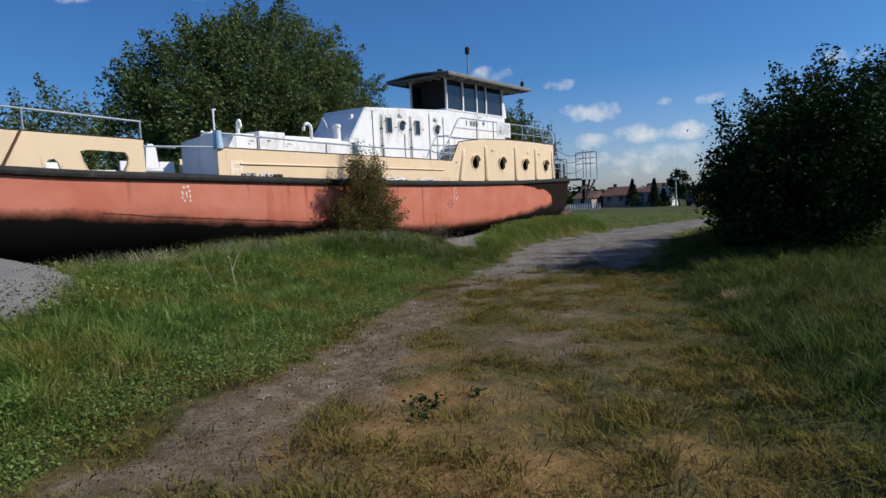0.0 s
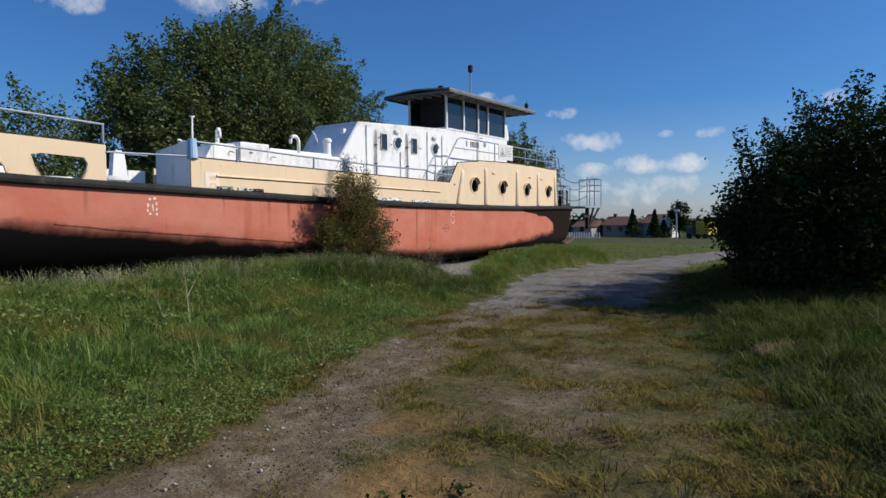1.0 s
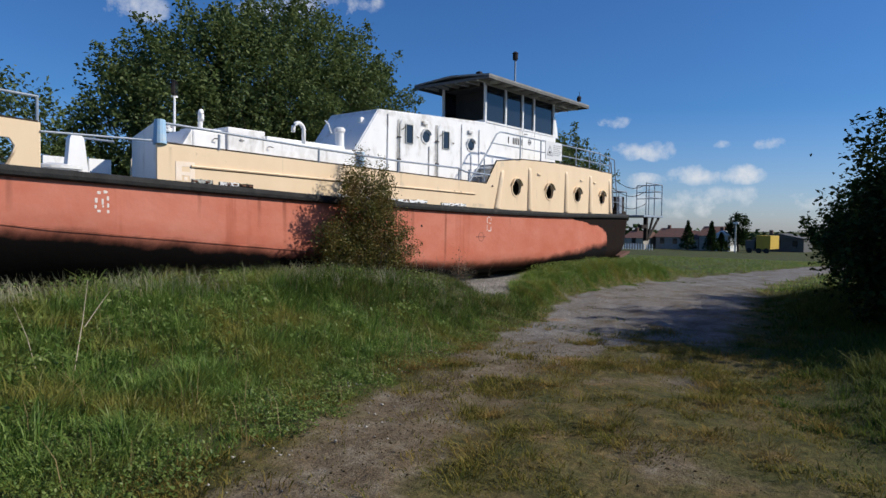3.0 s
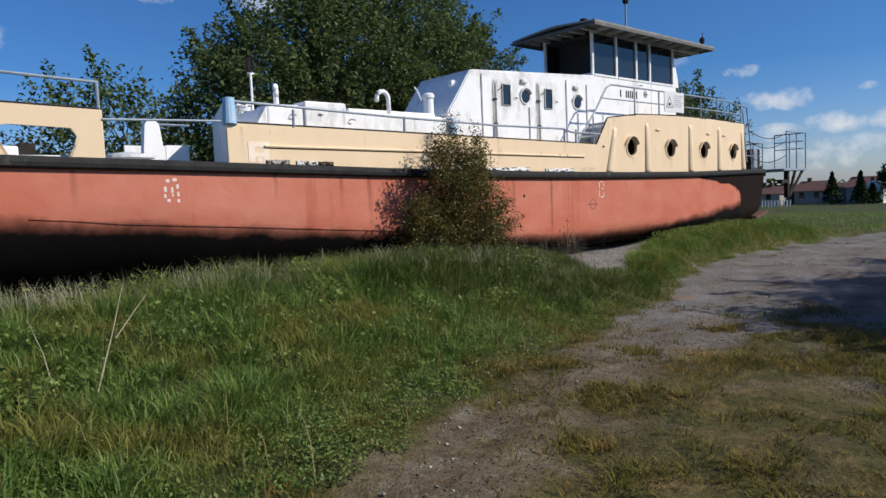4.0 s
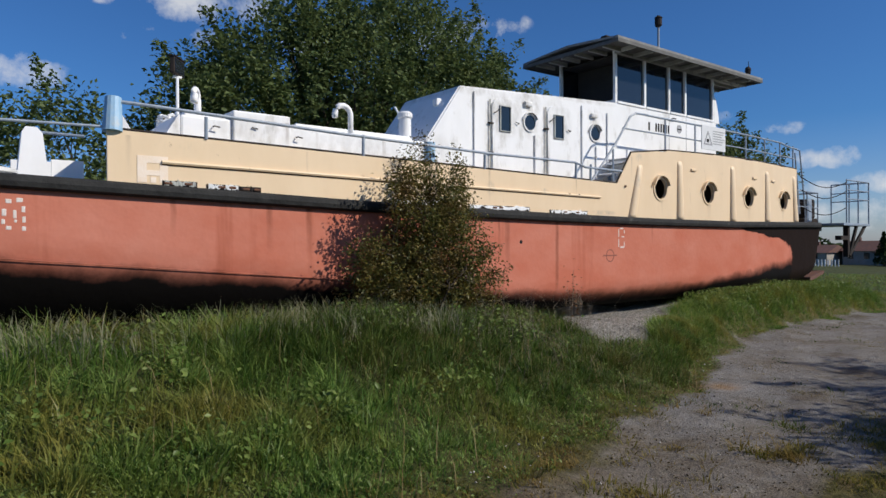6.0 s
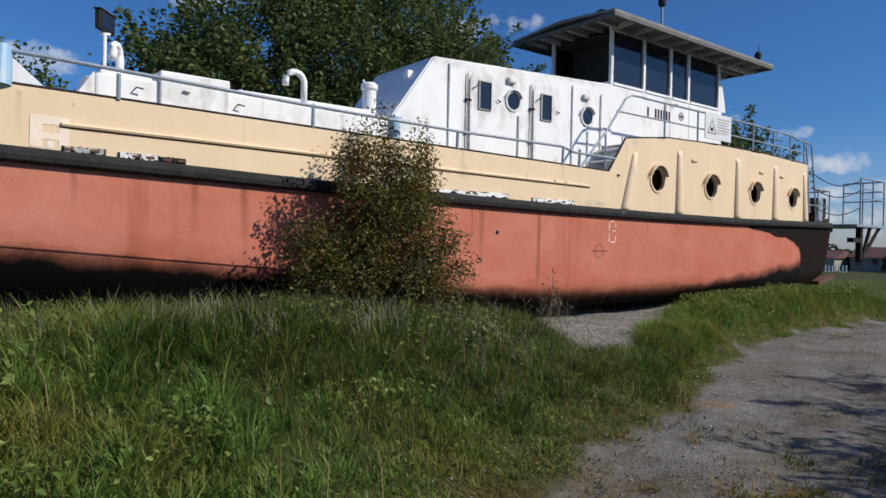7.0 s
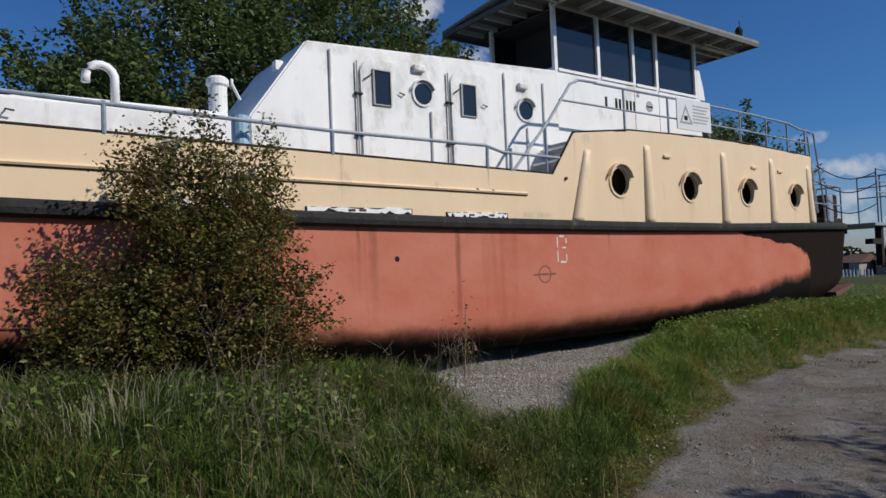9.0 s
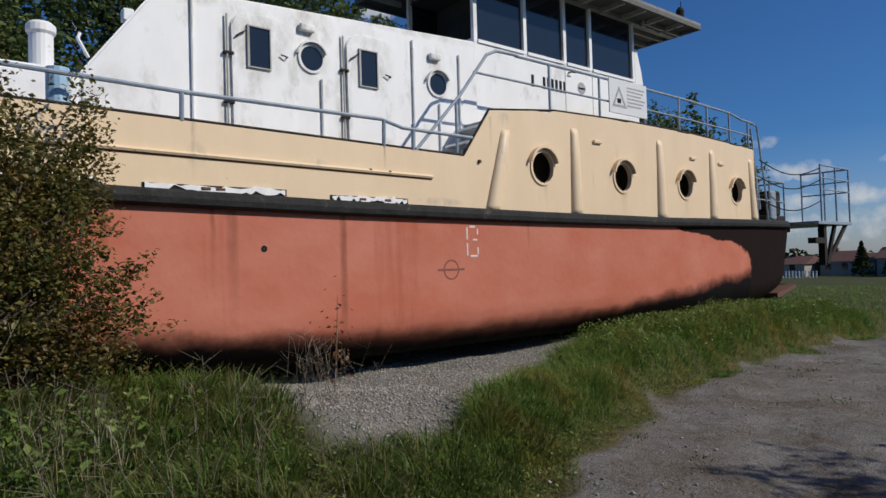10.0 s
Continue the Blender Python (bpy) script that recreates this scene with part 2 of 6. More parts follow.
M_PLASTER = material("plaster", (0.36, 0.33, 0.29), (0.26, 0.24, 0.21), 1.0, 0.9)
M_YELLOWBOX = material("yellow_sheet", (0.50, 0.33, 0.03), (0.42, 0.27, 0.03), 1.0, 0.7)



def soil_paint(m, smudges, runs):
    """Greasy smudges (x, z, half width, half height, strength) and rusty runs (x, half width, top, length, strength) on a painted side."""
    N, L = m.node_tree.nodes, m.node_tree.links
    bsdf = N["Principled BSDF"]
    col = bsdf.inputs["Base Color"].links[0].from_socket
    co = N.new("ShaderNodeTexCoord")
    sp = N.new("ShaderNodeSeparateXYZ")
    L.new(co.outputs["Object"], sp.inputs[0])

    def grain(scale, stretch):
        mp = N.new("ShaderNodeMapping")
        mp.inputs["Scale"].default_value = stretch
        L.new(co.outputs["Object"], mp.inputs[0])
        n = N.new("ShaderNodeTexNoise")
        n.inputs["Scale"].default_value, n.inputs["Detail"].default_value, n.inputs["Roughness"].default_value = scale, 6, 0.65
        L.new(mp.outputs[0], n.inputs["Vector"])
        return n.outputs["Fac"]

    def calc(op, a, b, clamp=False):
        n = N.new("ShaderNodeMath")
        n.operation, n.use_clamp = op, clamp
        for i, v in enumerate((a, b)):
            if isinstance(v, (int, float)):
                n.inputs[i].default_value = v
            else:
                L.new(v, n.inputs[i])
        return n.outputs[0]

    def over(fac, tone):
        mx = N.new("ShaderNodeMixRGB")
        L.new(fac, mx.inputs[0])
        L.new(col, mx.inputs[1])
        mx.inputs[2].default_value = (*tone, 1)
        return mx.outputs[0]

    patchy = calc("MULTIPLY", calc("SUBTRACT", grain(7.0, (1, 1, 0.6)), 0.36), 3.2, True)
    streaky = calc("MULTIPLY", calc("SUBTRACT", grain(9.0, (1, 1, 0.14)), 0.40), 4.5, True)
    for x0, z0, wide, high, k in smudges:
        dx = calc("DIVIDE", calc("SUBTRACT", sp.outputs[0], x0), wide)
        dz = calc("DIVIDE", calc("SUBTRACT", sp.outputs[2], z0), high)
        near = calc("SUBTRACT", 1.0, calc("ADD", calc("MULTIPLY", dx, dx), calc("MULTIPLY", dz, dz)), True)
        col = over(calc("MULTIPLY", calc("MULTIPLY", near, patchy), k), (0.33, 0.30, 0.25))
    for x0, wide, top, deep, k in runs:
        dx = calc("DIVIDE", calc("SUBTRACT", sp.outputs[0], x0), wide)
        across = calc("SUBTRACT", 1.0, calc("MULTIPLY", dx, dx), True)
        fall = calc("MULTIPLY", calc("DIVIDE", calc("SUBTRACT", sp.outputs[2], top - deep), deep, True), calc("LESS_THAN", sp.outputs[2], top))
        col = over(calc("MULTIPLY", calc("MULTIPLY", across, fall), calc("MULTIPLY", streaky, k)), (0.20, 0.13, 0.08))
    L.new(col, bsdf.inputs["Base Color"])


soil_paint(M_WHITE, [(-5.5, 3.82, 0.42, 0.50, 0.75), (-4.13, 3.86, 0.42, 0.44, 0.65), (-4.9, 4.08, 0.36, 0.30, 0.9), (-4.87, 3.70, 0.26, 0.30, 0.7), (-3.05, 3.74, 0.26, 0.28, 0.7), (-3.1, 4.05, 0.2, 0.2, 0.6),
                     (-5.85, 3.3, 0.12, 0.9, 0.8), (-4.47, 3.2, 0.12, 0.95, 0.9), (-6.3, 4.15, 0.5, 0.14, 0.7), (-4.0, 4.34, 1.8, 0.10, 0.7), (-8.4, 2.95, 1.2, 0.20, 0.45), (-10.0, 3.05, 0.8, 0.22, 0.5), (-7.0, 2.95, 0.4, 0.4, 0.5)],
           [(-5.85, 0.035, 4.0, 1.6, 0.8), (-4.47, 0.045, 4.05, 1.8, 0.95), (-6.2, 0.025, 4.1, 1.2, 0.5), (-3.45, 0.02, 4.1, 1.0, 0.45), (-4.75, 0.02, 3.5, 1.0, 0.6), (-2.68, 0.02, 4.1, 0.9, 0.4), (-9.1, 0.05, 3.12, 0.4, 0.5), (-9.6, 0.03, 3.2, 0.4, 0.5), (-8.0, 0.04, 3.1, 0.35, 0.5), (-10.35, 0.03, 3.2, 0.5, 0.6)])
soil_paint(M_YELLOW, [(-6.4, 2.42, 0.10, 0.14, 0.9), (-2.6, 2.75, 0.10, 0.16, 0.7), (-2.5, 3.2, 0.12, 0.10, 0.8), (-1.05, 2.2, 0.07, 0.2, 0.9), (2.8, 2.2, 0.06, 0.12, 0.8), (-5.2, 2.43, 0.14, 0.06, 0.9), (-8.2, 2.16, 0.5, 0.07, 0.5), (-3.6, 2.1, 0.4, 0.06, 0.6)],
           [(-6.42, 0.03, 2.72, 0.55, 0.9), (-7.9, 0.02, 2.70, 0.4, 0.5), (-9.6, 0.02, 2.74, 0.35, 0.5), (-4.35, 0.02, 2.68, 0.3, 0.5), (-1.8, 0.10, 2.40, 0.35, 0.35), (0.0, 0.10, 2.38, 0.35, 0.35), (1.8, 0.08, 2.36, 0.35, 0.3), (3.7, 0.08, 2.36, 0.35, 0.3), (-2.74, 0.03, 3.2, 0.5, 0.4), (-11.75, 0.04, 2.75, 0.5, 0.4)])

# glass of the wheelhouse
M_GLASS = bpy.data.materials.new("window_glass")
M_GLASS.use_nodes = True
gb = M_GLASS.node_tree.nodes["Principled BSDF"]
gb.inputs["Base Color"].default_value = (0.014, 0.018, 0.026, 1)
gb.inputs["Roughness"].default_value = 0.06
gb.inputs["Specular IOR Level"].default_value = 0.6

# hull paint: faded orange-red, rain streaks, a dark bottom holding painted bilge shade and a black coat at the stern
M_HULL = bpy.data.materials.new("hull_paint")
M_HULL.use_nodes = True
HN, HL = M_HULL.node_tree.nodes, M_HULL.node_tree.links
hb_ = HN["Principled BSDF"]
hb_.inputs["Roughness"].default_value = 0.7
hb_.inputs["Specular IOR Level"].default_value = 0.05


def hnoise(scale, detail, stretch):
    co = HN.new("ShaderNodeTexCoord")
    mp = HN.new("ShaderNodeMapping")
    mp.inputs["Scale"].default_value = stretch
    HL.new(co.outputs["Object"], mp.inputs[0])
    n = HN.new("ShaderNodeTexNoise")
    n.inputs["Scale"].default_value, n.inputs["Detail"].default_value, n.inputs["Roughness"].default_value = scale, detail, 0.65
    HL.new(mp.outputs[0], n.inputs["Vector"])
    return n.outputs["Fac"]


def hmath(op, a, b, clamp=False):
    n = HN.new("ShaderNodeMath")
    n.operation, n.use_clamp = op, clamp
    for i, v in enumerate((a, b)):
        if isinstance(v, (int, float)):
            n.inputs[i].default_value = v
        else:
            HL.new(v, n.inputs[i])
    return n.outputs[0]


def hmix(fac, a, b):
    n = HN.new("ShaderNodeMixRGB")
    for i, v in ((0, fac), (1, a), (2, b)):
        if isinstance(v, tuple):
            n.inputs[i].default_value = (*v, 1)
        elif isinstance(v, (int, float)):
            n.inputs[i].default_value = v
        else:
            HL.new(v, n.inputs[i])
    return n.outputs[0]


hco = HN.new("ShaderNodeTexCoord")
hsep = HN.new("ShaderNodeSeparateXYZ")
HL.new(hco.outputs["Object"], hsep.inputs[0])
HX, HZ = hsep.outputs[0], hsep.outputs[2]
base = hmix(hmath("MULTIPLY", hmath("SUBTRACT", hnoise(0.9, 6, (1, 1, 1.5)), 0.38), 3.0, True), (0.50, 0.155, 0.098), (0.57, 0.22, 0.155))
base = hmix(hmath("MULTIPLY", hmath("SUBTRACT", hnoise(2.2, 5, (1.0, 1.0, 0.06)), 0.60), 5.0, True), base, (0.36, 0.10, 0.058))
base = hmix(hmath("MULTIPLY", hmath("SUBTRACT", hnoise(26, 4, (1, 1, 1)), 0.72), 9.0, True), base, (0.16, 0.06, 0.035))
# rust and grime low on the plates, blended with painted shade of the bilge
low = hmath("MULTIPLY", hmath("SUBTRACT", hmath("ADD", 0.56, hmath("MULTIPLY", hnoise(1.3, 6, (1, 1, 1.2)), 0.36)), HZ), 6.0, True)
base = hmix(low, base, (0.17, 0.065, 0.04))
# runs of rust and dirt below the deck edge
for x0, wide, top, deep in ((-6.12, 0.07, 1.9, 1.1), (-6.3, 0.03, 1.9, 0.8), (-10.15, 0.05, 1.95, 0.55), (-9.62, 0.05, 1.95, 0.65), (-4.95, 0.05, 0.95, 0.3), (-7.2, 0.05, 1.9, 0.6), (-11.3, 0.04, 2.0, 0.4), (-14.0, 0.05, 2.1, 0.5), (-2.2, 0.03, 1.9, 0.4)):
    d = hmath("DIVIDE", hmath("SUBTRACT", hmath("ADD", HX, hmath("MULTIPLY", hnoise(3.0, 3, (0.2, 0.2, 1)), 0.05)), x0 + 0.025), wide)
    across = hmath("SUBTRACT", 1.0, hmath("MULTIPLY", d, d), True)
    down = hmath("DIVIDE", hmath("SUBTRACT", HZ, top - deep), deep, True)
    base = hmix(hmath("MULTIPLY", hmath("MULTIPLY", across, down), hmath("MULTIPLY", hnoise(9, 4, (1, 1, 0.3)), 1.1)), base, (0.20, 0.065, 0.04))
# dark bottom, bilge shade painted into the coat, its line rising towards the bow
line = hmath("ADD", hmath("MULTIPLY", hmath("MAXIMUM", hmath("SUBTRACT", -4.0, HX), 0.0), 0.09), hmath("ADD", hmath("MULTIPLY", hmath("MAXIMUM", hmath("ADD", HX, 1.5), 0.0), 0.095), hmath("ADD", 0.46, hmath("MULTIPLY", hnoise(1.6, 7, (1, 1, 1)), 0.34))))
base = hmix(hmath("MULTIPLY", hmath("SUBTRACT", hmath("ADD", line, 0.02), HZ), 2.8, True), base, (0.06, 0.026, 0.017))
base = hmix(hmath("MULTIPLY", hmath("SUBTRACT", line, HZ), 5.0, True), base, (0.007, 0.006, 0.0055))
# black coat at the stern, with a torn edge
torn = hmath("MULTIPLY", hmath("SUBTRACT", hnoise(1.9, 6, (1, 1, 1)), 0.5), 1.0)
after = hmath("SUBTRACT", hmath("ADD", hmath("ADD", HX, hmath("MULTIPLY", torn, 1.1)), hmath("MULTIPLY", hmath("MAXIMUM", hmath("SUBTRACT", HZ, 1.3), 0.0), 1.5)), 3.95)
under = hmath("MULTIPLY", hmath("SUBTRACT", hmath("ADD", hmath("ADD", HZ, hmath("MULTIPLY", HX, 0.115)), hmath("MULTIPLY", torn, 0.22)), 2.0), 8.0)
edge = hmath("MAXIMUM", after, hmath("MINIMUM", under, hmath("SUBTRACT", HX, 0.9)))
base = hmix(hmath("MULTIPLY", edge, 10.0, True), base, (0.015, 0.009, 0.007))
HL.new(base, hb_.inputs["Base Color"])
hbump = HN.new("ShaderNodeBump")
hbump.inputs["Strength"].default_value, hbump.inputs["Distance"].default_value = 0.35, 0.05
HL.new(hnoise(1.7, 4, (1, 1, 1)), hbump.inputs["Height"])
HL.new(hbump.outputs[0], hb_.inputs["Normal"])

# ---------------------------------------------------------------- building helpers


def lerp(table, x):
    return float(np.interp(x, [p[0] for p in table], [p[1] for p in table]))


def thing(name, at, label, category, group="", kind=""):
    e = new(name)
    e.location = at
    e.empty_display_size = 0.2
    return tagged(e, label, category, group, kind)


def part(name, bm, mat, parent=None, label="", smooth=False):
    """Links a bmesh, built in world metres, as one mesh object under its thing."""
    me = bpy.data.meshes.new(name)
    if isinstance(bm, tuple):
        me.from_pydata(*bm)
    else:
        bmesh.ops.recalc_face_normals(bm, faces=bm.faces)
        bm.to_mesh(me)
        bm.free()
    me.materials.append(mat)
    if smooth:
        me.polygons.foreach_set("use_smooth", [True] * len(me.polygons))
    ob = new(name, me)
    if parent is not None:
        ob.parent = parent
        if parent.parent is None:
            ob.matrix_parent_inverse = Matrix.Translation(-parent.location)
    if label:
        ob["label"] = label
    return ob


def box(bm, x0, x1, y0, y1, z0, z1, bevel=0.0):
    r = bmesh.ops.create_cube(bm, size=1)
    bmesh.ops.scale(bm, vec=(x1 - x0, y1 - y0, z1 - z0), verts=r["verts"])
    bmesh.ops.translate(bm, vec=((x0 + x1) / 2, (y0 + y1) / 2, (z0 + z1) / 2), verts=r["verts"])
    if bevel:
        es = list({e for v in r["verts"] for e in v.link_edges})
        bmesh.ops.bevel(bm, geom=es, offset=bevel, segments=2, affect="EDGES", profile=0.5)
    return bm


def bx(*a, **k):
    return box(bmesh.new(), *a, **k)


def tube(bm, pts, r, seg=8, r_end=None):
    """A round bar through the points, closed at both ends."""
    pts = [Vector(p) for p in pts]
    rings = []
    for i, p in enumerate(pts):
        d = (pts[min(i + 1, len(pts) - 1)] - pts[max(i - 1, 0)]).normalized()
        a = d.cross(Vector((0, 0, 1)) if abs(d.z) < 0.9 else Vector((1, 0, 0))).normalized()
        b = d.cross(a)
        rr = r if r_end is None else r + (r_end - r) * i / (len(pts) - 1)
        rings.append([bm.verts.new(p + (a * math.cos(t) + b * math.sin(t)) * rr) for t in [2 * math.pi * k / seg for k in range(seg)]])
    for q, s in zip(rings, rings[1:]):
        for k in range(seg):
            bm.faces.new((q[k], q[(k + 1) % seg], s[(k + 1) % seg], s[k]))
    bm.faces.new(rings[0])
    bm.faces.new(rings[-1])
    return bm


def tb(pts, r, seg=8, r_end=None):
    return tube(bmesh.new(), pts, r, seg, r_end)


def lathe(bm, x, y, profile, seg=16):
    """A turned body about the upright line through x, y; profile: radius, height."""
    rings = [[bm.verts.new((x + r * math.cos(2 * math.pi * k / seg), y + r * math.sin(2 * math.pi * k / seg), z)) for k in range(seg)] for r, z in profile]
    for q, s in zip(rings, rings[1:]):
        for k in range(seg):
            bm.faces.new((q[k], q[(k + 1) % seg], s[(k + 1) % seg], s[k]))
    bm.faces.new(rings[0])
    bm.faces.new(rings[-1])
    return bm


def plate(x0, x1, ytab, bottom, top, holes=(), thick=0.05, step=0.4, breaks=()):
    """An upright plate along x with a bottom and a top line, and holes (each a list of x, z corners) cut through it."""
    bm = bmesh.new()
    cache = {}

    def vert(x, z, k):
        key = (round(x, 4), round(z, 4), k)
        if key not in cache:
            cache[key] = bm.verts.new((x, lerp(ytab, x) + k * thick, z))
        return cache[key]

    spans, edges = [], [x0]
    for h in sorted(holes, key=lambda h: h[0][0]):
        a, b = min(p[0] for p in h) - 0.04, max(p[0] for p in h) + 0.04
        spans.append((a, b, h))
        edges += [a, b]
    edges.append(x1)
    cols = []
    for a, b in zip(edges[0::2], edges[1::2]):
        n = max(1, int(round((b - a) / step)))
        xs = sorted({round(a + (b - a) * i / n, 4) for i in range(n + 1)} | {q for q in breaks if a < q < b})
        cols += list(zip(xs, xs[1:]))
    for a, b in cols:
        for k in (0, 1):
            bm.faces.new([vert(a, lerp(bottom, a), k), vert(b, lerp(bottom, b), k), vert(b, lerp(top, b), k), vert(a, lerp(top, a), k)])
    for a, b, h in spans:
        cx, cz = sum(p[0] for p in h) / len(h), sum(p[1] for p in h) / len(h)
        outer = []
        for px, pz in h:
            dx, dz = px - cx, pz - cz
            s = 1e9
            if dx > 1e-6:
                s = min(s, (b - cx) / dx)
            if dx < -1e-6:
                s = min(s, (a - cx) / dx)
            if dz > 1e-6:
                s = min(s, (lerp(top, cx) - 0.01 - cz) / dz)
            if dz < -1e-6:
                s = min(s, (lerp(bottom, cx) + 0.01 - cz) / dz)
            outer.append((cx + dx * s, cz + dz * s))
        corners = [(a, lerp(bottom, a)), (b, lerp(bottom, b)), (b, lerp(top, b)), (a, lerp(top, a))]
        n = len(h)
        ang = lambda p: math.atan2(p[1] - cz, p[0] - cx)
        for k in (0, 1):
            for i in range(n):
                j = (i + 1) % n
                o0, o1 = outer[i], outer[j]
                ring = [vert(*h[i], k), vert(*o0, k)]
                extra = []
                for c in corners:
                    d0 = (ang(c) - ang(o0)) % (2 * math.pi)
                    d1 = (ang(o1) - ang(o0)) % (2 * math.pi)
                    if 1e-6 < d0 < d1 - 1e-6 and d1 < math.pi:
                        extra.append((d0, c))
                ring += [vert(*c, k) for _, c in sorted(extra)]
                ring += [vert(*o1, k), vert(*h[j], k)]
                try:
                    bm.faces.new(ring)
                except ValueError:
                    pass
        for i in range(n):
            j = (i + 1) % n
            bm.faces.new([vert(*h[i], 0), vert(*h[j], 0), vert(*h[j], 1), vert(*h[i], 1)])
    for a, b in cols + [(s[0], s[1]) for s in spans]:
        for line_ in (bottom, top):
            bm.faces.new([vert(a, lerp(line_, a), 0), vert(b, lerp(line_, b), 0), vert(b, lerp(line_, b), 1), vert(a, lerp(line_, a), 1)])
    for x in (x0, x1):
        bm.faces.new([vert(x, lerp(bottom, x), 0), vert(x, lerp(top, x), 0), vert(x, lerp(top, x), 1), vert(x, lerp(bottom, x), 1)])
    return bm


def disc_hole(x, z, r, n=20, sx=1.0):
    return [(x + sx * r * math.cos(2 * math.pi * (k + 0.5) / n), z + r * math.sin(2 * math.pi * (k + 0.5) / n)) for k in range(n)]


def ring_y(x, y, z, r0, r1, depth, seg=24, start=0.0, end=2 * math.pi):
    """A flat ring (or arc) that faces -y, standing out by depth."""
    bm = bmesh.new()
    n = seg
    full = end - start > 6.28
    st = []
    for k in range(n + (0 if full else 1)):
        t = start + (end - start) * k / n
        c, s = math.cos(t), math.sin(t)
        st.append([bm.verts.new((x + r * c, yy, z + r * s)) for r, yy in ((r0, y), (r1, y), (r1, y - depth), (r0, y - depth))])
    m = len(st)
    for k in range(m if full else m - 1):
        q, s = st[k], st[(k + 1) % m]
        for i in range(4):
            bm.faces.new((q[i], q[(i + 1) % 4], s[(i + 1) % 4], s[i]))
    if not full:
        bm.faces.new(st[0])
        bm.faces.new(st[-1])
    return bm


# ---------------------------------------------------------------- the ground
YC = 0.80                       # the boat's middle line
ROAD_LEFT = [(-40, -19.0), (-24, -10.6), (-18.4, -8.1), (-16.5, -7.6), (-12.7, -5.85), (-10, -5.05), (-7, -4.35), (-5, -3.65), (-4, -3.15), (-2, -2.4), (1, -1.95), (5, -1.75), (10, -1.8), (30, -2.0), (60, -2)]
ROAD_RIGHT = [(-40, -24.0), (-24, -15.5), (-18.4, -12.6), (-12.7, -10.2), (-9.5, -8.8), (-5, -7.6), (1, -6.2), (6, -5.4), (15, -5.0), (30, -5), (60, -5)]
LEVEL = [(-60, 0.6), (-18, 0.08), (-12, -0.08), (-8, -0.16), (0, -0.18), (12, -0.35), (40, -0.9), (100, -2.2), (150, -2.75), (4000, -3.0)]
BANK = [(-40, 0.45), (-18, 0.45), (-15, 0.62), (-12, 0.74), (-9, 0.74), (-7.5, 0.62), (-6.5, 0.52), (-5, 0.40), (-3.6, 0.36), (-2, 0.40), (-0.6, 0.50), (2, 0.58), (5, 0.54), (7, 0.34), (10, 0.1), (14, 0.0), (60, 0.0)]
RNG = np.random.default_rng(7)


def smooth01(t):
    t = np.clip(t, 0, 1)
    return t * t * (3 - 2 * t)


def tab(table, x):
    return np.interp(x, [p[0] for p in table], [p[1] for p in table])


def ripple(x, y):
    return 0.035 * np.sin(1.7 * x + 0.6 * y + 1.3) * np.sin(1.1 * y - 0.4 * x) + 0.02 * np.sin(4.1 * x - 2.2 * y) * np.sin(3.7 * y + 0.9 * x)


def ground_z(x, y):
    """The height of the ground: a path, a low bank on the boat's side, a hollow under the bow."""
    x, y = np.asarray(x, float), np.asarray(y, float)
    d = y - tab(ROAD_LEFT, x)
    reach = np.clip(np.maximum(0.4, -2.2 - tab(ROAD_LEFT, x)), 0.5, 4.6)
    z = tab(LEVEL, x) + tab(BANK, x) * smooth01(d / reach)
    hollow = smooth01((-8.0 - x) / 3.0) * smooth01((y + 1.9) / 1.0) * smooth01((8 - y) / 4) * smooth01((x + 26) / 4)
    z = z - 0.55 * hollow
    z = z - 0.05 * smooth01((y + 1.5) / 0.7) * smooth01((4 - y) / 1.5) * smooth01((x + 8.0) / 1.5) * smooth01((7 - x) / 3)
    r = tab(ROAD_RIGHT, x) - y
    z = z + 0.22 * smooth01(r / 2.0) * smooth01((25 - x) / 10)
    lumps = 0.018 * np.sin(9.7 * x + 2.0 * np.sin(5.1 * y)) * np.sin(8.3 * y + 1.5 * np.sin(6.7 * x)) * smooth01((8 - np.abs(x + 13)) / 4) * smooth01((10 - np.abs(y + 6)) / 3)
    return z + lumps + ripple(x, y) * smooth01((60 - np.abs(x)) / 30) * smooth01((60 - np.abs(y)) / 30)


def wobble(x, y):
    return 0.35 * np.sin(1.9 * x + 0.5 * y) + 0.25 * np.sin(4.3 * x + 1.7 * y + 2) + 0.15 * np.sin(9.1 * x - 3.3 * y)


LATTICE = np.random.default_rng(3).uniform(0, 1, (256, 256))


def vnoise(x, y):
    """Smooth random values from 0 to 1, one metre from bump to bump."""
    x, y = np.asarray(x, float) + 900.0, np.asarray(y, float) + 900.0
    i, j = np.floor(x).astype(int), np.floor(y).astype(int)
    u, v = x - i, y - j
    u, v = u * u * (3 - 2 * u), v * v * (3 - 2 * v)
    q = lambda a, b: LATTICE[(i + a) % 256, (j + b) % 256]
    return (q(0, 0) * (1 - u) + q(1, 0) * u) * (1 - v) + (q(0, 1) * (1 - u) + q(1, 1) * u) * v


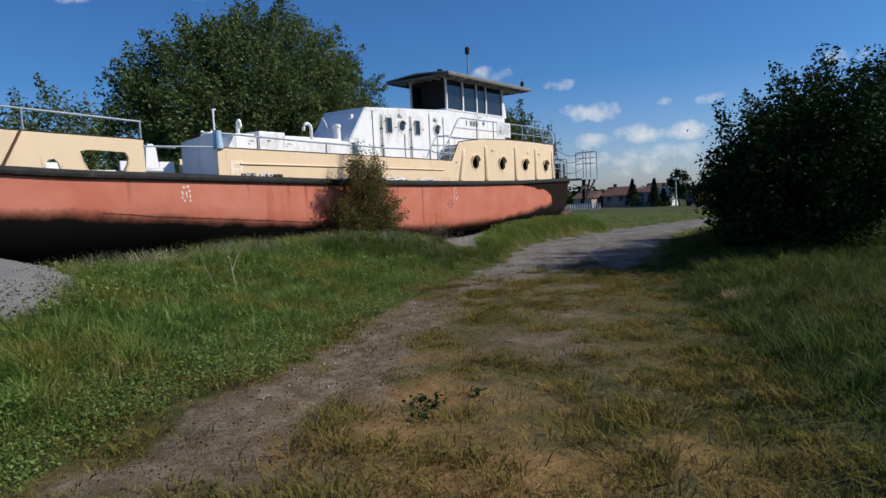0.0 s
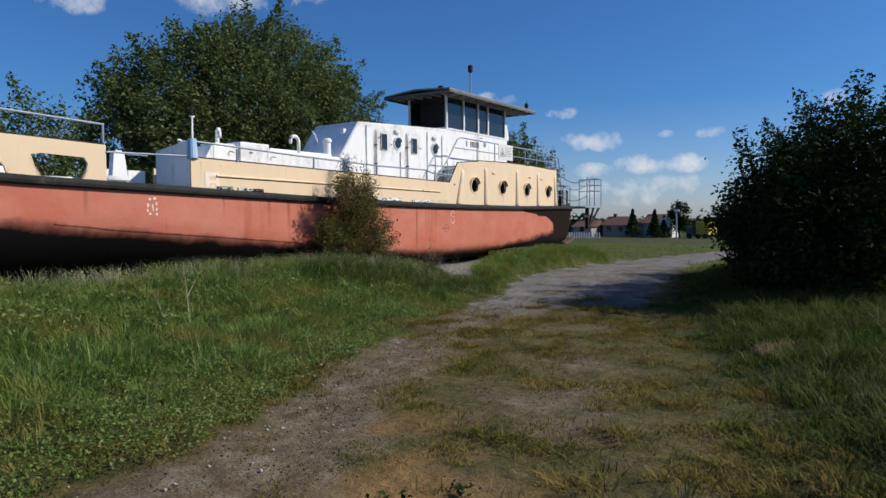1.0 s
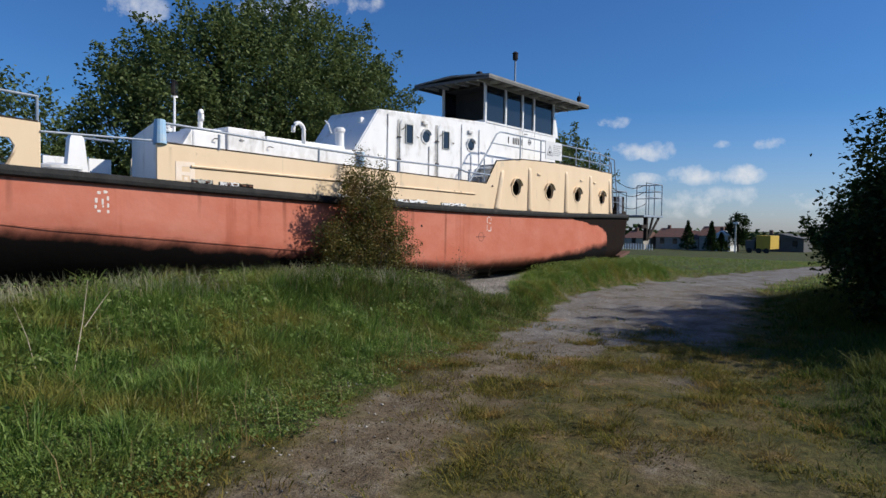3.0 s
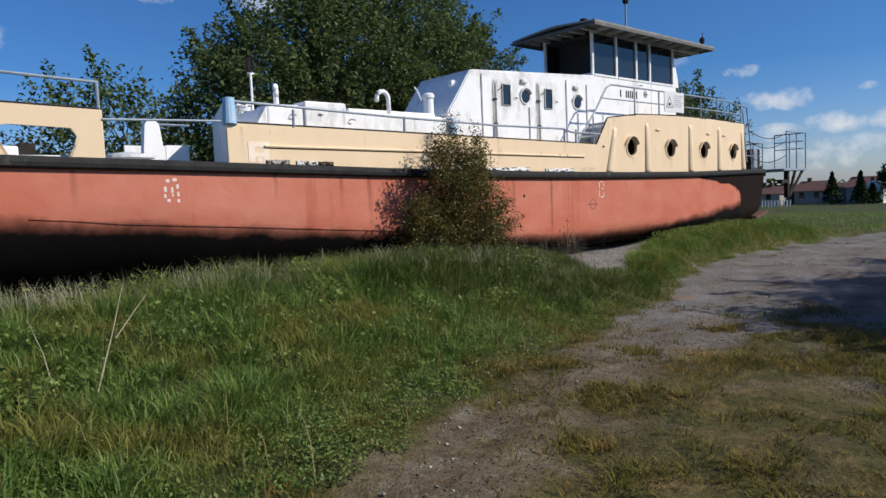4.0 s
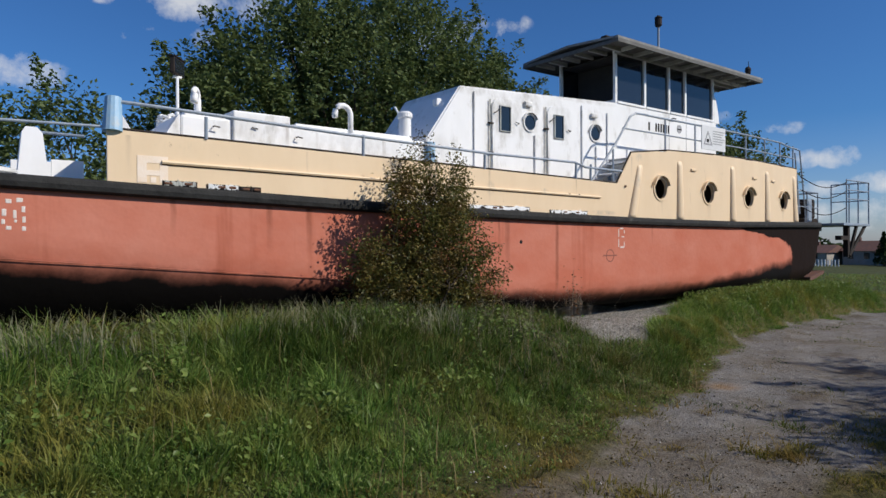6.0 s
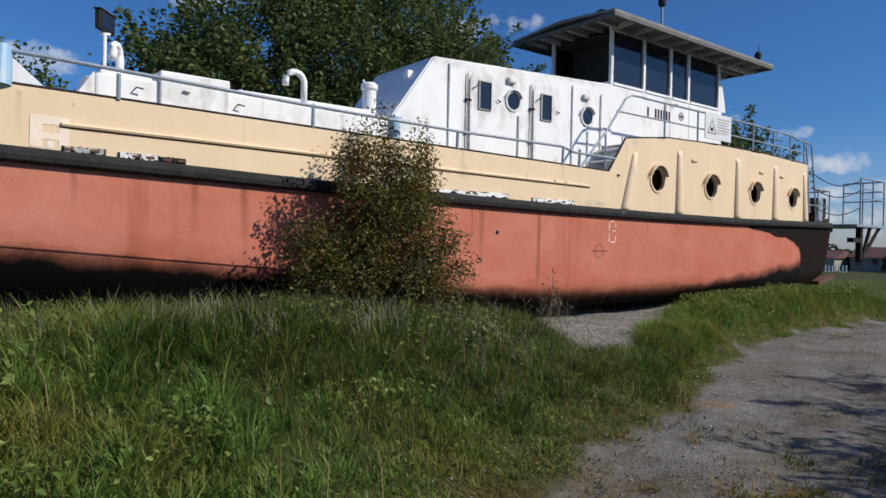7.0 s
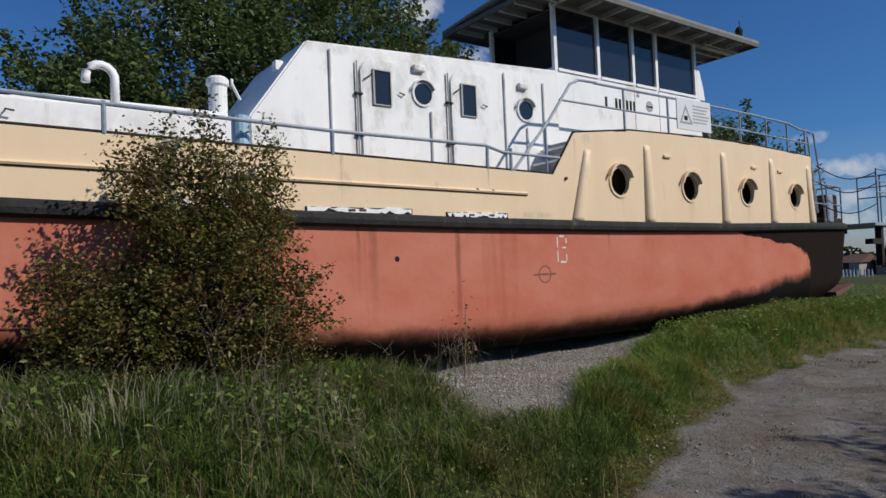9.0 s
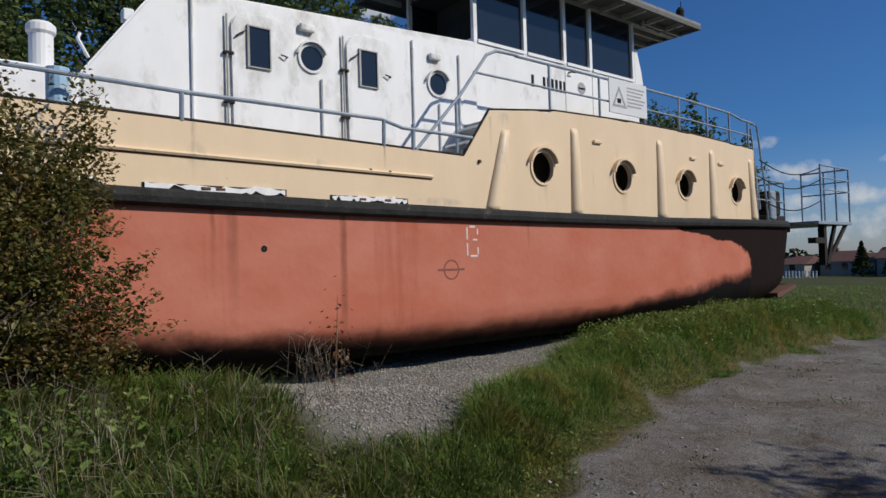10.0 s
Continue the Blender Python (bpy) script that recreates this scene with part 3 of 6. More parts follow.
def road_mask(x, y):
    """1 on bare gravel, 0 on grass."""
    l, r = y - tab(ROAD_LEFT, x), y - tab(ROAD_RIGHT, x)
    w = wobble(x, y)
    inside = smooth01((-l + 0.25 * w + 0.15) / 0.5) * smooth01((r + 0.4 * w + 0.1) / 0.9)
    # two wheel tracks with a green strip between them, where the path is little used
    worn = smooth01((x + 11.5 - 3.4 * smooth01((-l - 1.5) / 0.8)) / 4.0)
    track = 0.85 * np.exp(-((l + 0.9 + 0.3 * w) / 0.55) ** 2) + 0.25 * np.exp(-((l + 3.0 + 0.3 * w) / 0.5) ** 2)
    patch = 2.4 * (vnoise(1.5 * x, 1.5 * y) - 0.5) + 1.6 * (vnoise(3.7 * x, 3.7 * y) - 0.5)
    return inside * np.clip(track * 0.9 + worn * (0.85 + 0.3 * patch) + 0.30 * patch * (1 - worn), 0, 1)


def dry_mask(x, y):
    """Scorched brown turf on the track."""
    w = wobble(x, y)
    d = np.zeros_like(x)
    for cx, cy, r in ((-17.75, -9.95, 0.85), (-18.1, -10.6, 0.6), (-16.9, -9.7, 0.4), (-9.6, -6.5, 0.3), (-6.1, -4.35, 0.3)):
        d = np.maximum(d, smooth01(1.25 - np.hypot(x - cx, y - cy) / r + 0.5 * w))
    strip = y - tab(ROAD_LEFT, x)
    spots = smooth01((vnoise(1.1 * x + 5, 1.1 * y) * 0.6 + vnoise(3.3 * x, 3.3 * y + 8) * 0.5 - 0.60) / 0.16)
    return np.maximum(d, spots * smooth01((-0.9 - strip) / 0.5) * smooth01((strip + 4.4) / 0.6) * smooth01((-14.5 - x) / 2.5))


def apron_mask(x, y):
    """The grey gravel spread beside and under the hull."""
    w = wobble(x, y)
    return smooth01((x + 6.5 + 0.3 * w) / 0.5) * smooth01((y + 2.95 - 0.5 * (x + 5.4) * (x > -5.4) + 0.12 * w) / 0.3) * smooth01((-0.5 - x) / 0.8) * smooth01((8 - y) / 2)


xs = np.unique(np.concatenate([-np.geomspace(40, 3000, 14), np.linspace(-40, -23, 40), np.linspace(-23, 6, 242), np.linspace(6, 30, 50), np.geomspace(30, 3500, 26)]))
ys = np.unique(np.concatenate([-np.geomspace(24, 3000, 18), np.linspace(-24, -14, 30), np.linspace(-14, 2.6, 139), np.linspace(2.6, 20, 36), np.geomspace(20, 3000, 20)]))
gx, gy = np.meshgrid(xs, ys)
gz = ground_z(gx, gy)
nx, ny = len(xs), len(ys)
idx = np.arange(nx * ny).reshape(ny, nx)
quads = np.stack([idx[:-1, :-1], idx[:-1, 1:], idx[1:, 1:], idx[1:, :-1]], -1).reshape(-1, 4)
gm = bpy.data.meshes.new("ground")
gm.from_pydata(np.stack([gx, gy, gz], -1).reshape(-1, 3).tolist(), [], quads.tolist())
gm.polygons.foreach_set("use_smooth", [True] * len(gm.polygons))
for nm, val in (("bare", road_mask(gx, gy)), ("apron", apron_mask(gx, gy)), ("dry", dry_mask(gx, gy)), ("meadow", 1 - smooth01((0.7 - (gy - tab(ROAD_LEFT, gx))) / 1.0) * smooth01((gy - tab(ROAD_RIGHT, gx) + 0.8) / 1.2))):
    at = gm.attributes.new(nm, "FLOAT", "POINT")
    at.data.foreach_set("value", val.reshape(-1).astype(np.float32))
ground = tagged(new("ground", gm), "grassy field with a worn gravel track", "ground", kind="structure")

M_GROUND = bpy.data.materials.new("ground_soil_and_gravel")
M_GROUND.use_nodes = True
GN, GL = M_GROUND.node_tree.nodes, M_GROUND.node_tree.links
gbs = GN["Principled BSDF"]
gbs.inputs["Roughness"].default_value = 0.95
gbs.inputs["Specular IOR Level"].default_value = 0.2
gco = GN.new("ShaderNodeTexCoord")


def gnoise(scale, detail=6, rough=0.65):
    n = GN.new("ShaderNodeTexNoise")
    n.inputs["Scale"].default_value, n.inputs["Detail"].default_value, n.inputs["Roughness"].default_value = scale, detail, rough
    GL.new(gco.outputs["Object"], n.inputs["Vector"])
    return n.outputs["Fac"]


def gramp(fac, stops):
    r = GN.new("ShaderNodeValToRGB")
    while len(r.color_ramp.elements) < len(stops):
        r.color_ramp.elements.new(0.5)
    for e, (p, c) in zip(r.color_ramp.elements, stops):
        e.position, e.color = p, (*c, 1)
    GL.new(fac, r.inputs[0])
    return r.outputs[0]


def gmix(fac, a, b):
    n = GN.new("ShaderNodeMixRGB")
    GL.new(fac, n.inputs[0])
    GL.new(a, n.inputs[1])
    GL.new(b, n.inputs[2])
    return n.outputs[0]


def gmath(op, a, b):
    n = GN.new("ShaderNodeMath")
    n.operation, n.use_clamp = op, True
    for i, v in enumerate((a, b)):
        if isinstance(v, (int, float)):
            n.inputs[i].default_value = v
        else:
            GL.new(v, n.inputs[i])
    return n.outputs[0]


def gattr(name):
    n = GN.new("ShaderNodeAttribute")
    n.attribute_name = name
    return n.outputs["Fac"]


soil = gramp(gnoise(2.2, 8, 0.7), [(0.3, (0.042, 0.050, 0.014)), (0.5, (0.090, 0.080, 0.028)), (0.7, (0.165, 0.112, 0.052))])
meadow = gramp(gnoise(0.8, 6, 0.7), [(0.3, (0.034, 0.046, 0.012)), (0.5, (0.056, 0.066, 0.019)), (0.72, (0.090, 0.084, 0.030))])
soil = gmix(gattr("meadow"), soil, meadow)
turf = gramp(gnoise(14, 5, 0.7), [(0.34, (0.40, 0.42, 0.38)), (0.66, (1.55, 1.48, 1.40))])
gs2 = GN.new("ShaderNodeMixRGB")
gs2.blend_type = "MULTIPLY"
gs2.inputs[0].default_value = 0.8
GL.new(soil, gs2.inputs[1])
GL.new(turf, gs2.inputs[2])
soil = gs2.outputs[0]
gravel = gramp(gnoise(1.1, 10, 0.78), [(0.32, (0.088, 0.064, 0.041)), (0.42, (0.140, 0.122, 0.102)), (0.52, (0.188, 0.178, 0.166)), (0.66, (0.262, 0.254, 0.243))])
grit = gramp(gnoise(70, 3, 0.6), [(0.35, (0.55, 0.55, 0.55)), (0.65, (1.3, 1.3, 1.3))])
gm2 = GN.new("ShaderNodeMixRGB")
gm2.blend_type = "MULTIPLY"
gm2.inputs[0].default_value = 0.8
GL.new(gravel, gm2.inputs[1])
GL.new(grit, gm2.inputs[2])
apron_col = gramp(gnoise(45, 5, 0.7), [(0.3, (0.13, 0.118, 0.100)), (0.55, (0.24, 0.225, 0.198)), (0.75, (0.35, 0.33, 0.295))])
scorched = gramp(gnoise(9, 6, 0.7), [(0.35, (0.17, 0.090, 0.030)), (0.65, (0.34, 0.20, 0.078))])
bare = gmath("MULTIPLY", gmath("SUBTRACT", gmath("ADD", gattr("bare"), gmath("MULTIPLY", gnoise(5.0), 0.6)), 0.45), 2.4)
gsx = GN.new("ShaderNodeSeparateXYZ")
GL.new(gco.outputs["Object"], gsx.inputs[0])
brown = gramp(gnoise(4.0, 8, 0.75), [(0.30, (0.066, 0.041, 0.016)), (0.46, (0.134, 0.092, 0.045)), (0.56, (0.195, 0.150, 0.090)), (0.68, (0.290, 0.252, 0.185))])
gm3 = GN.new("ShaderNodeMixRGB")
gm3.blend_type = "MULTIPLY"
gm3.inputs[0].default_value = 0.8
GL.new(brown, gm3.inputs[1])
GL.new(grit, gm3.inputs[2])
used_n = GN.new("ShaderNodeMapRange")
used_n.inputs[1].default_value, used_n.inputs[2].default_value = -11.5, -6.0
GL.new(gsx.outputs[0], used_n.inputs[0])
used = used_n.outputs[0]
pathcol = gmix(gmath("MULTIPLY", gmath("ADD", used, 0.18), gmath("ADD", gnoise(2.0), 0.42)), gm3.outputs[0], gm2.outputs[0])
colg = gmix(bare, soil, pathcol)
colg = gmix(gmath("MULTIPLY", gattr("dry"), gmath("ADD", gnoise(7.0), 0.25)), colg, scorched)
colg = gmix(gattr("apron"), colg, apron_col)
GL.new(colg, gbs.inputs["Base Color"])
gbp = GN.new("ShaderNodeBump")
gbp.inputs["Strength"].default_value, gbp.inputs["Distance"].default_value = 0.8, 0.06
GL.new(gmath("ADD", gmath("MULTIPLY", gnoise(28, 6, 0.7), 0.5), gmath("MULTIPLY", gnoise(6.5, 4, 0.6), 0.8)), gbp.inputs["Height"])
GL.new(gbp.outputs[0], gbs.inputs["Normal"])
gm.materials.append(M_GROUND)

# ---------------------------------------------------------------- the boat
boat = thing("boat", (-5, YC, 0.3), "old orange-hulled river workboat with white cabins, laid up on gravel", "boat")
DECK = [(-21, 2.78), (-18, 2.48), (-15, 2.30), (-12, 2.20), (-9, 2.105), (-5, 2.025), (-2, 1.995), (1, 1.99), (4.4, 2.04), (7, 2.07)]
HALF = [(-21, 0.05), (-20, 0.55), (-18.5, 1.0), (-16, 1.35), (-13, 1.48), (-10, 1.52), (0, 1.52), (2, 1.48), (4, 1.36), (5.5, 1.24), (6.3, 1.12), (6.6, 0.95)]
KEEL = [(-21, 1.8), (-19, 0.95), (-16, 0.55), (-12, 0.45), (-8, 0.40), (-4, 0.36), (0, 0.34), (3, 0.36), (5, 0.44), (6.2, 0.55), (6.6, 0.60)]


def side_y(x):
    return YC - lerp(HALF, x)


def hull_mesh():
    bm = bmesh.new()
    stations = sorted({round(v, 3) for v in list(np.arange(-21, 6.3, 0.5)) + [6.0, 6.3, 6.45, 6.6]})
    rings = []
    for x in stations:
        hb, zk, zd = lerp(HALF, x), lerp(KEEL, x), lerp(DECK, x)
        rad = min(0.50 + 0.10 * max(0.0, -6.0 - x), hb * 0.85, (zd - zk) * 0.75)
        if x > 1:
            rad = max(0.42, rad - 0.05 * (x - 1))
        prof = [(-hb, zd), (-hb - 0.0, zd - 0.2), (-hb, zk + rad + 0.06)]
        prof += [(-hb + rad * (1 - math.cos(a)), zk + rad * (1 - math.sin(a))) for a in np.linspace(0, math.pi / 2, 9)]
        ring = [(y, z) for y, z in prof] + [(-y, z) for y, z in reversed(prof)]
        rake = 0.5 * max(0.0, (x - 4.5) / 2.1)
        rings.append([bm.verts.new((x - rake * (zd - z) / 1.4, YC + y, z)) for y, z in ring])
    n = len(rings[0])
    for q, s in zip(rings, rings[1:]):
        for k in range(n - 1):
            bm.faces.new((q[k], q[k + 1], s[k + 1], s[k]))
    bm.faces.new(rings[0])
    bm.faces.new(rings[-1])
    return bm


hull = part("hull", hull_mesh(), M_HULL, boat, "faded orange-red steel hull, black at stern, bottom shade painted in", smooth=True)


def along(x0, x1, dy, dz, step=0.5):
    return [(x, side_y(x) + dy, lerp(DECK, x) + dz) for x in np.linspace(x0, x1, max(2, int((x1 - x0) / step)))]


def band(x0, x1, section, far=False, step=0.5):
    """A bar of the given section (dy, dz) along the hull's edge."""
    bm = bmesh.new()
    rings = []
    for x in np.linspace(x0, x1, max(2, int((x1 - x0) / step))):
        y, z = side_y(x), lerp(DECK, x)
        rings.append([bm.verts.new((x, (y + dy) if not far else 2 * YC - y - dy, z + dz)) for dy, dz in section])
    n = len(section)
    for q, s in zip(rings, rings[1:]):
        for k in range(n):
            bm.faces.new((q[k], q[(k + 1) % n], s[(k + 1) % n], s[k]))
    bm.faces.new(rings[0])
    bm.faces.new(rings[-1])
    return bm


RUB = [(0.05, 0.025), (-0.05, 0.025), (-0.08, 0.0), (-0.09, -0.05), (-0.08, -0.10), (-0.05, -0.125), (0.02, -0.125)]
part("rub_rail", band(-20.5, 6.55, RUB), M_BLACK, hull, "worn black rubber rub rail")
part("rub_rail", band(-20.5, 6.55, RUB, far=True), M_BLACK, hull, "worn black rubber rub rail")
part("weld_seam", band(-8.4, 2.4, [(0.010, -1.036), (0.006, -1.04), (0.010, -1.044)]), M_HULL, hull, "faint weld seam")
part("transom_rail", bx(6.56, 6.68, YC - 1.0, YC + 1.0, 1.86, 2.05, bevel=0.02), M_BLACK, hull)


def deck_mesh():
    bm = bmesh.new()
    row = []
    for x in np.arange(-20.5, 6.6, 0.5):
        h = lerp(HALF, x) - 0.03
        row.append([bm.verts.new((x, YC + s * h, lerp(DECK, x) - 0.06 + dz)) for s, dz in ((-1, 0), (1, 0), (1, -0.04), (-1, -0.04))])
    for q, s in zip(row, row[1:]):
        for k in range(4):
            bm.faces.new((q[k], q[(k + 1) % 4], s[(k + 1) % 4], s[k]))
    bm.faces.new(row[0])
    bm.faces.new(row[-1])
    return bm


part("deck", deck_mesh(), M_DECK, boat)

# cream bulwark, stepping up to the after deckhouse
YB = [(x, side_y(x) + 0.08) for x in np.arange(-21, 6.6, 0.5)]
YBF = [(x, 2 * YC - y - 0.05) for x, y in YB]
LOWB = [(x, lerp(DECK, x) + 0.015) for x in np.arange(-21, 7.1, 0.5)]
TOPB = [(-11.96, 2.80), (-3.19, 2.665), (-2.74, 3.28), (-1.5, 3.42), (0.2, 3.47), (2.0, 3.48), (4.6, 3.46)]
PORTS = [(-1.80, 2.625), (-0.02, 2.60), (1.78, 2.58), (3.72, 2.575)]
holes = [disc_hole(x, z, 0.21, sx=1.0) for x, z in PORTS]
bulwark = part("bulwark", plate(-11.96, 4.6, YB, LOWB, TOPB, holes, breaks=(-3.19, -2.74, -1.5)), M_YELLOW, boat, "cream painted steel bulwark and deckhouse side")
part("bulwark", plate(-11.0, 4.6, YBF, LOWB, TOPB, [], breaks=(-3.19, -2.74, -1.5)), M_YELLOW, boat, "cream painted steel bulwark and deckhouse side")


def top_at(x):
    return lerp(TOPB, x)


for x, z in PORTS:
    y = lerp(YB, x)
    p = part("porthole", ring_y(x, y, z, 0.205, 0.24, 0.018), M_YELLOW, bulwark, "round porthole rim")
    part("eyebrow", ring_y(x, y, z, 0.255, 0.285, 0.075, 12, radians(15), radians(165)), M_YELLOW, bulwark, "curved rain eyebrow")


def stiffener(x, lean=0.0):
    """A half-round rib welded on the deckhouse side, tapering upwards."""
    bm = bmesh.new()
    z0, z1 = lerp(DECK, x) + 0.02, top_at(x) - 0.20
    y = lerp(YB, x)
    rings = []
    for t in (0.0, 0.06, 0.5, 0.92, 0.98, 1.0):
        w = 0.115 - 0.035 * t
        d = (0.085 - 0.03 * t) * (1.0 if t < 0.95 else 0.55 if t < 0.99 else 0.1)
        rings.append([bm.verts.new((x + lean * t + w * math.cos(a), y + 0.008 - d * math.sin(a), z0 + (z1 - z0) * t)) for a in np.linspace(math.pi, 0, 11)])
    for q, s_ in zip(rings, rings[1:]):
        for k in range(10):
            bm.faces.new((q[k], q[k + 1], s_[k + 1], s_[k]))
    bm.faces.new(rings[0])
    bm.faces.new(rings[-1])
    return bm


for x, lean in ((-2.75, 0.28), (-1.12, 0), (1.02, 0), (2.75, 0), (4.5, -0.1)):
    part("stiffener", stiffener(x, lean), M_YELLOW, bulwark, smooth=True)
# half-round bar along the bulwark and its capping
bar = [(x, lerp(YB, x) - 0.012, 2.475 - 0.012 * (x + 11.4)) for x in np.linspace(-11.4, -3.7, 16)]
part("half_round_bar", tb(bar, 0.022, 6), M_YELLOW, bulwark, "raised bar with rust below")
part("rust_line", tb([(x, y + 0.008, z - 0.02) for x, y, z in bar], 0.013, 5), M_RUST, bulwark, "line of rust")
cap = [(x, lerp(YB, x) + 0.02, top_at(x) + 0.012) for x in [-11.96, -9.5, -7, -5, -3.19, -2.74, -1.5, 0.2, 2.0, 4.6]]
part("capping", tb(cap, 0.019, 6), M_DARK, bulwark, "dark capping bar")
for x, w, c in ((-11.2, 0.35, M_EAVE), (-10.7, 0.36, M_SIGN), (-10.37, 0.24, M_DARK), (-7.75, 1.0, M_WHITE), (-6.2, 1.3, M_WHITE), (-4.55, 0.95, M_WHITE)):
    z = lerp(DECK, x) + 0.03
    y = lerp(YB, x)
    rp = random.Random(int(-x * 100))
    bm = bmesh.new()
    n = 26
    cols = []
    for k in range(n + 1):
        a = x - w / 2 + w * k / n
        lo_, hi_ = z + max(0.0, rp.gauss(0.012, 0.018)), z + 0.062 + rp.gauss(0.0, 0.009)
        yy = y - 0.016 - 0.006 * rp.random()
        cols.append([bm.verts.new((a, yy, lo_)), bm.verts.new((a, yy, hi_)), bm.verts.new((a, y + 0.005, hi_)), bm.verts.new((a, y + 0.005, lo_))])
    for q, s_ in zip(cols, cols[1:]):
        for k in range(4):
            bm.faces.new((q[k], q[(k + 1) % 4], s_[(k + 1) % 4], s_[k]))
    bm.faces.new(cols[0])
    bm.faces.new(cols[-1])
    part("freeing_port", bm, c, bulwark, "ragged peeling freeing port cover")
    # flat dark strip paints the shade of the open slot
    part("slot_shade", bx(x - w / 2 - 0.02, x + w / 2 + 0.02, y - 0.006, y + 0.01, z, z + 0.066), M_DARK, bulwark)
    for a in (rp.uniform(-0.4, 0), rp.uniform(0, 0.4)):
        part("rust_patch", bx(x + a * w - 0.04, x + a * w + 0.05, y - 0.026, y - 0.01, z + 0.02, z + 0.05, bevel=0.01), M_RUST, bulwark)
for x, z in ((-4.55, 2.40), (-4.3, 2.395), (-2.95, 2.62), (-1.1, 2.28), (2.75, 2.25)):
    part("rust_fitting", bx(x - 0.02, x + 0.02, lerp(YB, x) - 0.03, lerp(YB, x) + 0.01, z - 0.02, z + 0.02, bevel=0.008), M_RUST, bulwark)
for x, z in ((-0.62, 3.08), (2.05, 3.06), (3.1, 3.05)):
    part("hook", bx(x - 0.09, x + 0.09, lerp(YB, x) - 0.035, lerp(YB, x) + 0.01, z - 0.025, z + 0.025, bevel=0.012), M_YELLOW, bulwark)
M_FADED = material("faded_cream_patch", (0.86, 0.74, 0.62), (0.84, 0.68, 0.52), 12, 0.5)
for x0, x1, z0, z1 in ((-11.66, -11.56, 2.24, 2.54), (-11.42, -11.33, 2.24, 2.54), (-11.56, -11.42, 2.46, 2.54), (-11.56, -11.42, 2.32, 2.38), (-11.52, -11.46, 2.24, 2.30)):
    part("faded_mark", bx(x0, x1, lerp(YB, -11.4) - 0.003, lerp(YB, -11.4) + 0.01, z0, z1), M_FADED, bulwark, "faded pale patch of paint")
# end wall and deck of the after deckhouse
part("deckhouse_end", bx(4.58, 4.64, lerp(YB, 4.6) + 0.002, 2 * YC - lerp(YB, 4.6), 2.0, 3.455, bevel=0.02), M_YELLOW, boat)
bm = bmesh.new()
ring0 = []
for x in np.linspace(-2.6, 4.58, 12):
    ring0.append([bm.verts.new((x, y, z)) for y, z in ((lerp(YB, x) + 0.06, 3.22), (2 * YC - lerp(YB, x) - 0.06, 3.22), (2 * YC - lerp(YB, x) - 0.06, 3.17), (lerp(YB, x) + 0.06, 3.17))])
for q, s in zip(ring0, ring0[1:]):
    for k in range(4):
        bm.faces.new((q[k], q[(k + 1) % 4], s[(k + 1) % 4], s[k]))
bm.faces.new(ring0[0])
bm.faces.new(ring0[-1])
part("upper_deck", bm, M_DECK, boat)
part("deckhouse_front", bx(-2.62, -2.58, lerp(YB, -2.6) + 0.06, -0.03, 2.0, 3.168), M_WHITE, boat, "white bulkhead behind the steps")
# board added close behind the portholes, the room itself is left out
part("deckhouse_inside", bx(-2.5, 4.3, -0.27, -0.24, 2.05, 3.1), M_LINER, boat, "brown board close behind the portholes")

# ---- white cabin
FLOOR = 2.0
cabin_profile = [(-7.2, 3.2), (-6.49, 4.17), (-2.34, 4.40)]


def cabin_mesh():
    bm = bmesh.new()
    side = [(-7.2, FLOOR), (-7.2, 3.2), (-6.49, 4.17), (-2.34, 4.40), (-2.34, FLOOR)]
    a = [bm.verts.new((x, 0.0, z)) for x, z in side]
    b = [bm.verts.new((x, 1.6, z)) for x, z in side]
    bm.faces.new(a)
    bm.faces.new(b)
    for k in range(5):
        bm.faces.new((a[k], a[(k + 1) % 5], b[(k + 1) % 5], b[k]))
    bmesh.ops.bevel(bm, geom=[e for e in bm.edges], offset=0.025, segments=3, affect="EDGES")
    return bm


cabin = part("cabin", cabin_mesh(), M_WHITE, boat, "white painted steel cabin")


def window(x, z, w, h, parent, y=0.0, name="window"):
    f = bmesh.new()
    for x0, x1, z0, z1 in ((x - w / 2 - 0.025, x - w / 2, z - h / 2 - 0.014, z + h / 2 + 0.014), (x + w / 2, x + w / 2 + 0.014, z - h / 2 - 0.014, z + h / 2 + 0.014),
                           (x - w / 2, x + w / 2, z + h / 2, z + h / 2 + 0.014), (x - w / 2, x + w / 2, z - h / 2 - 0.014, z - h / 2)):
        box(f, x0, x1, y - 0.022, y + 0.01, z0, z1)
    part("window_frame", f, M_EAVE, parent, "grey window frame")
    part("window_pane", bx(x - w / 2, x + w / 2, y - 0.006, y + 0.004, z - h / 2, z + h / 2), M_GLASS, parent, "dark glass pane")


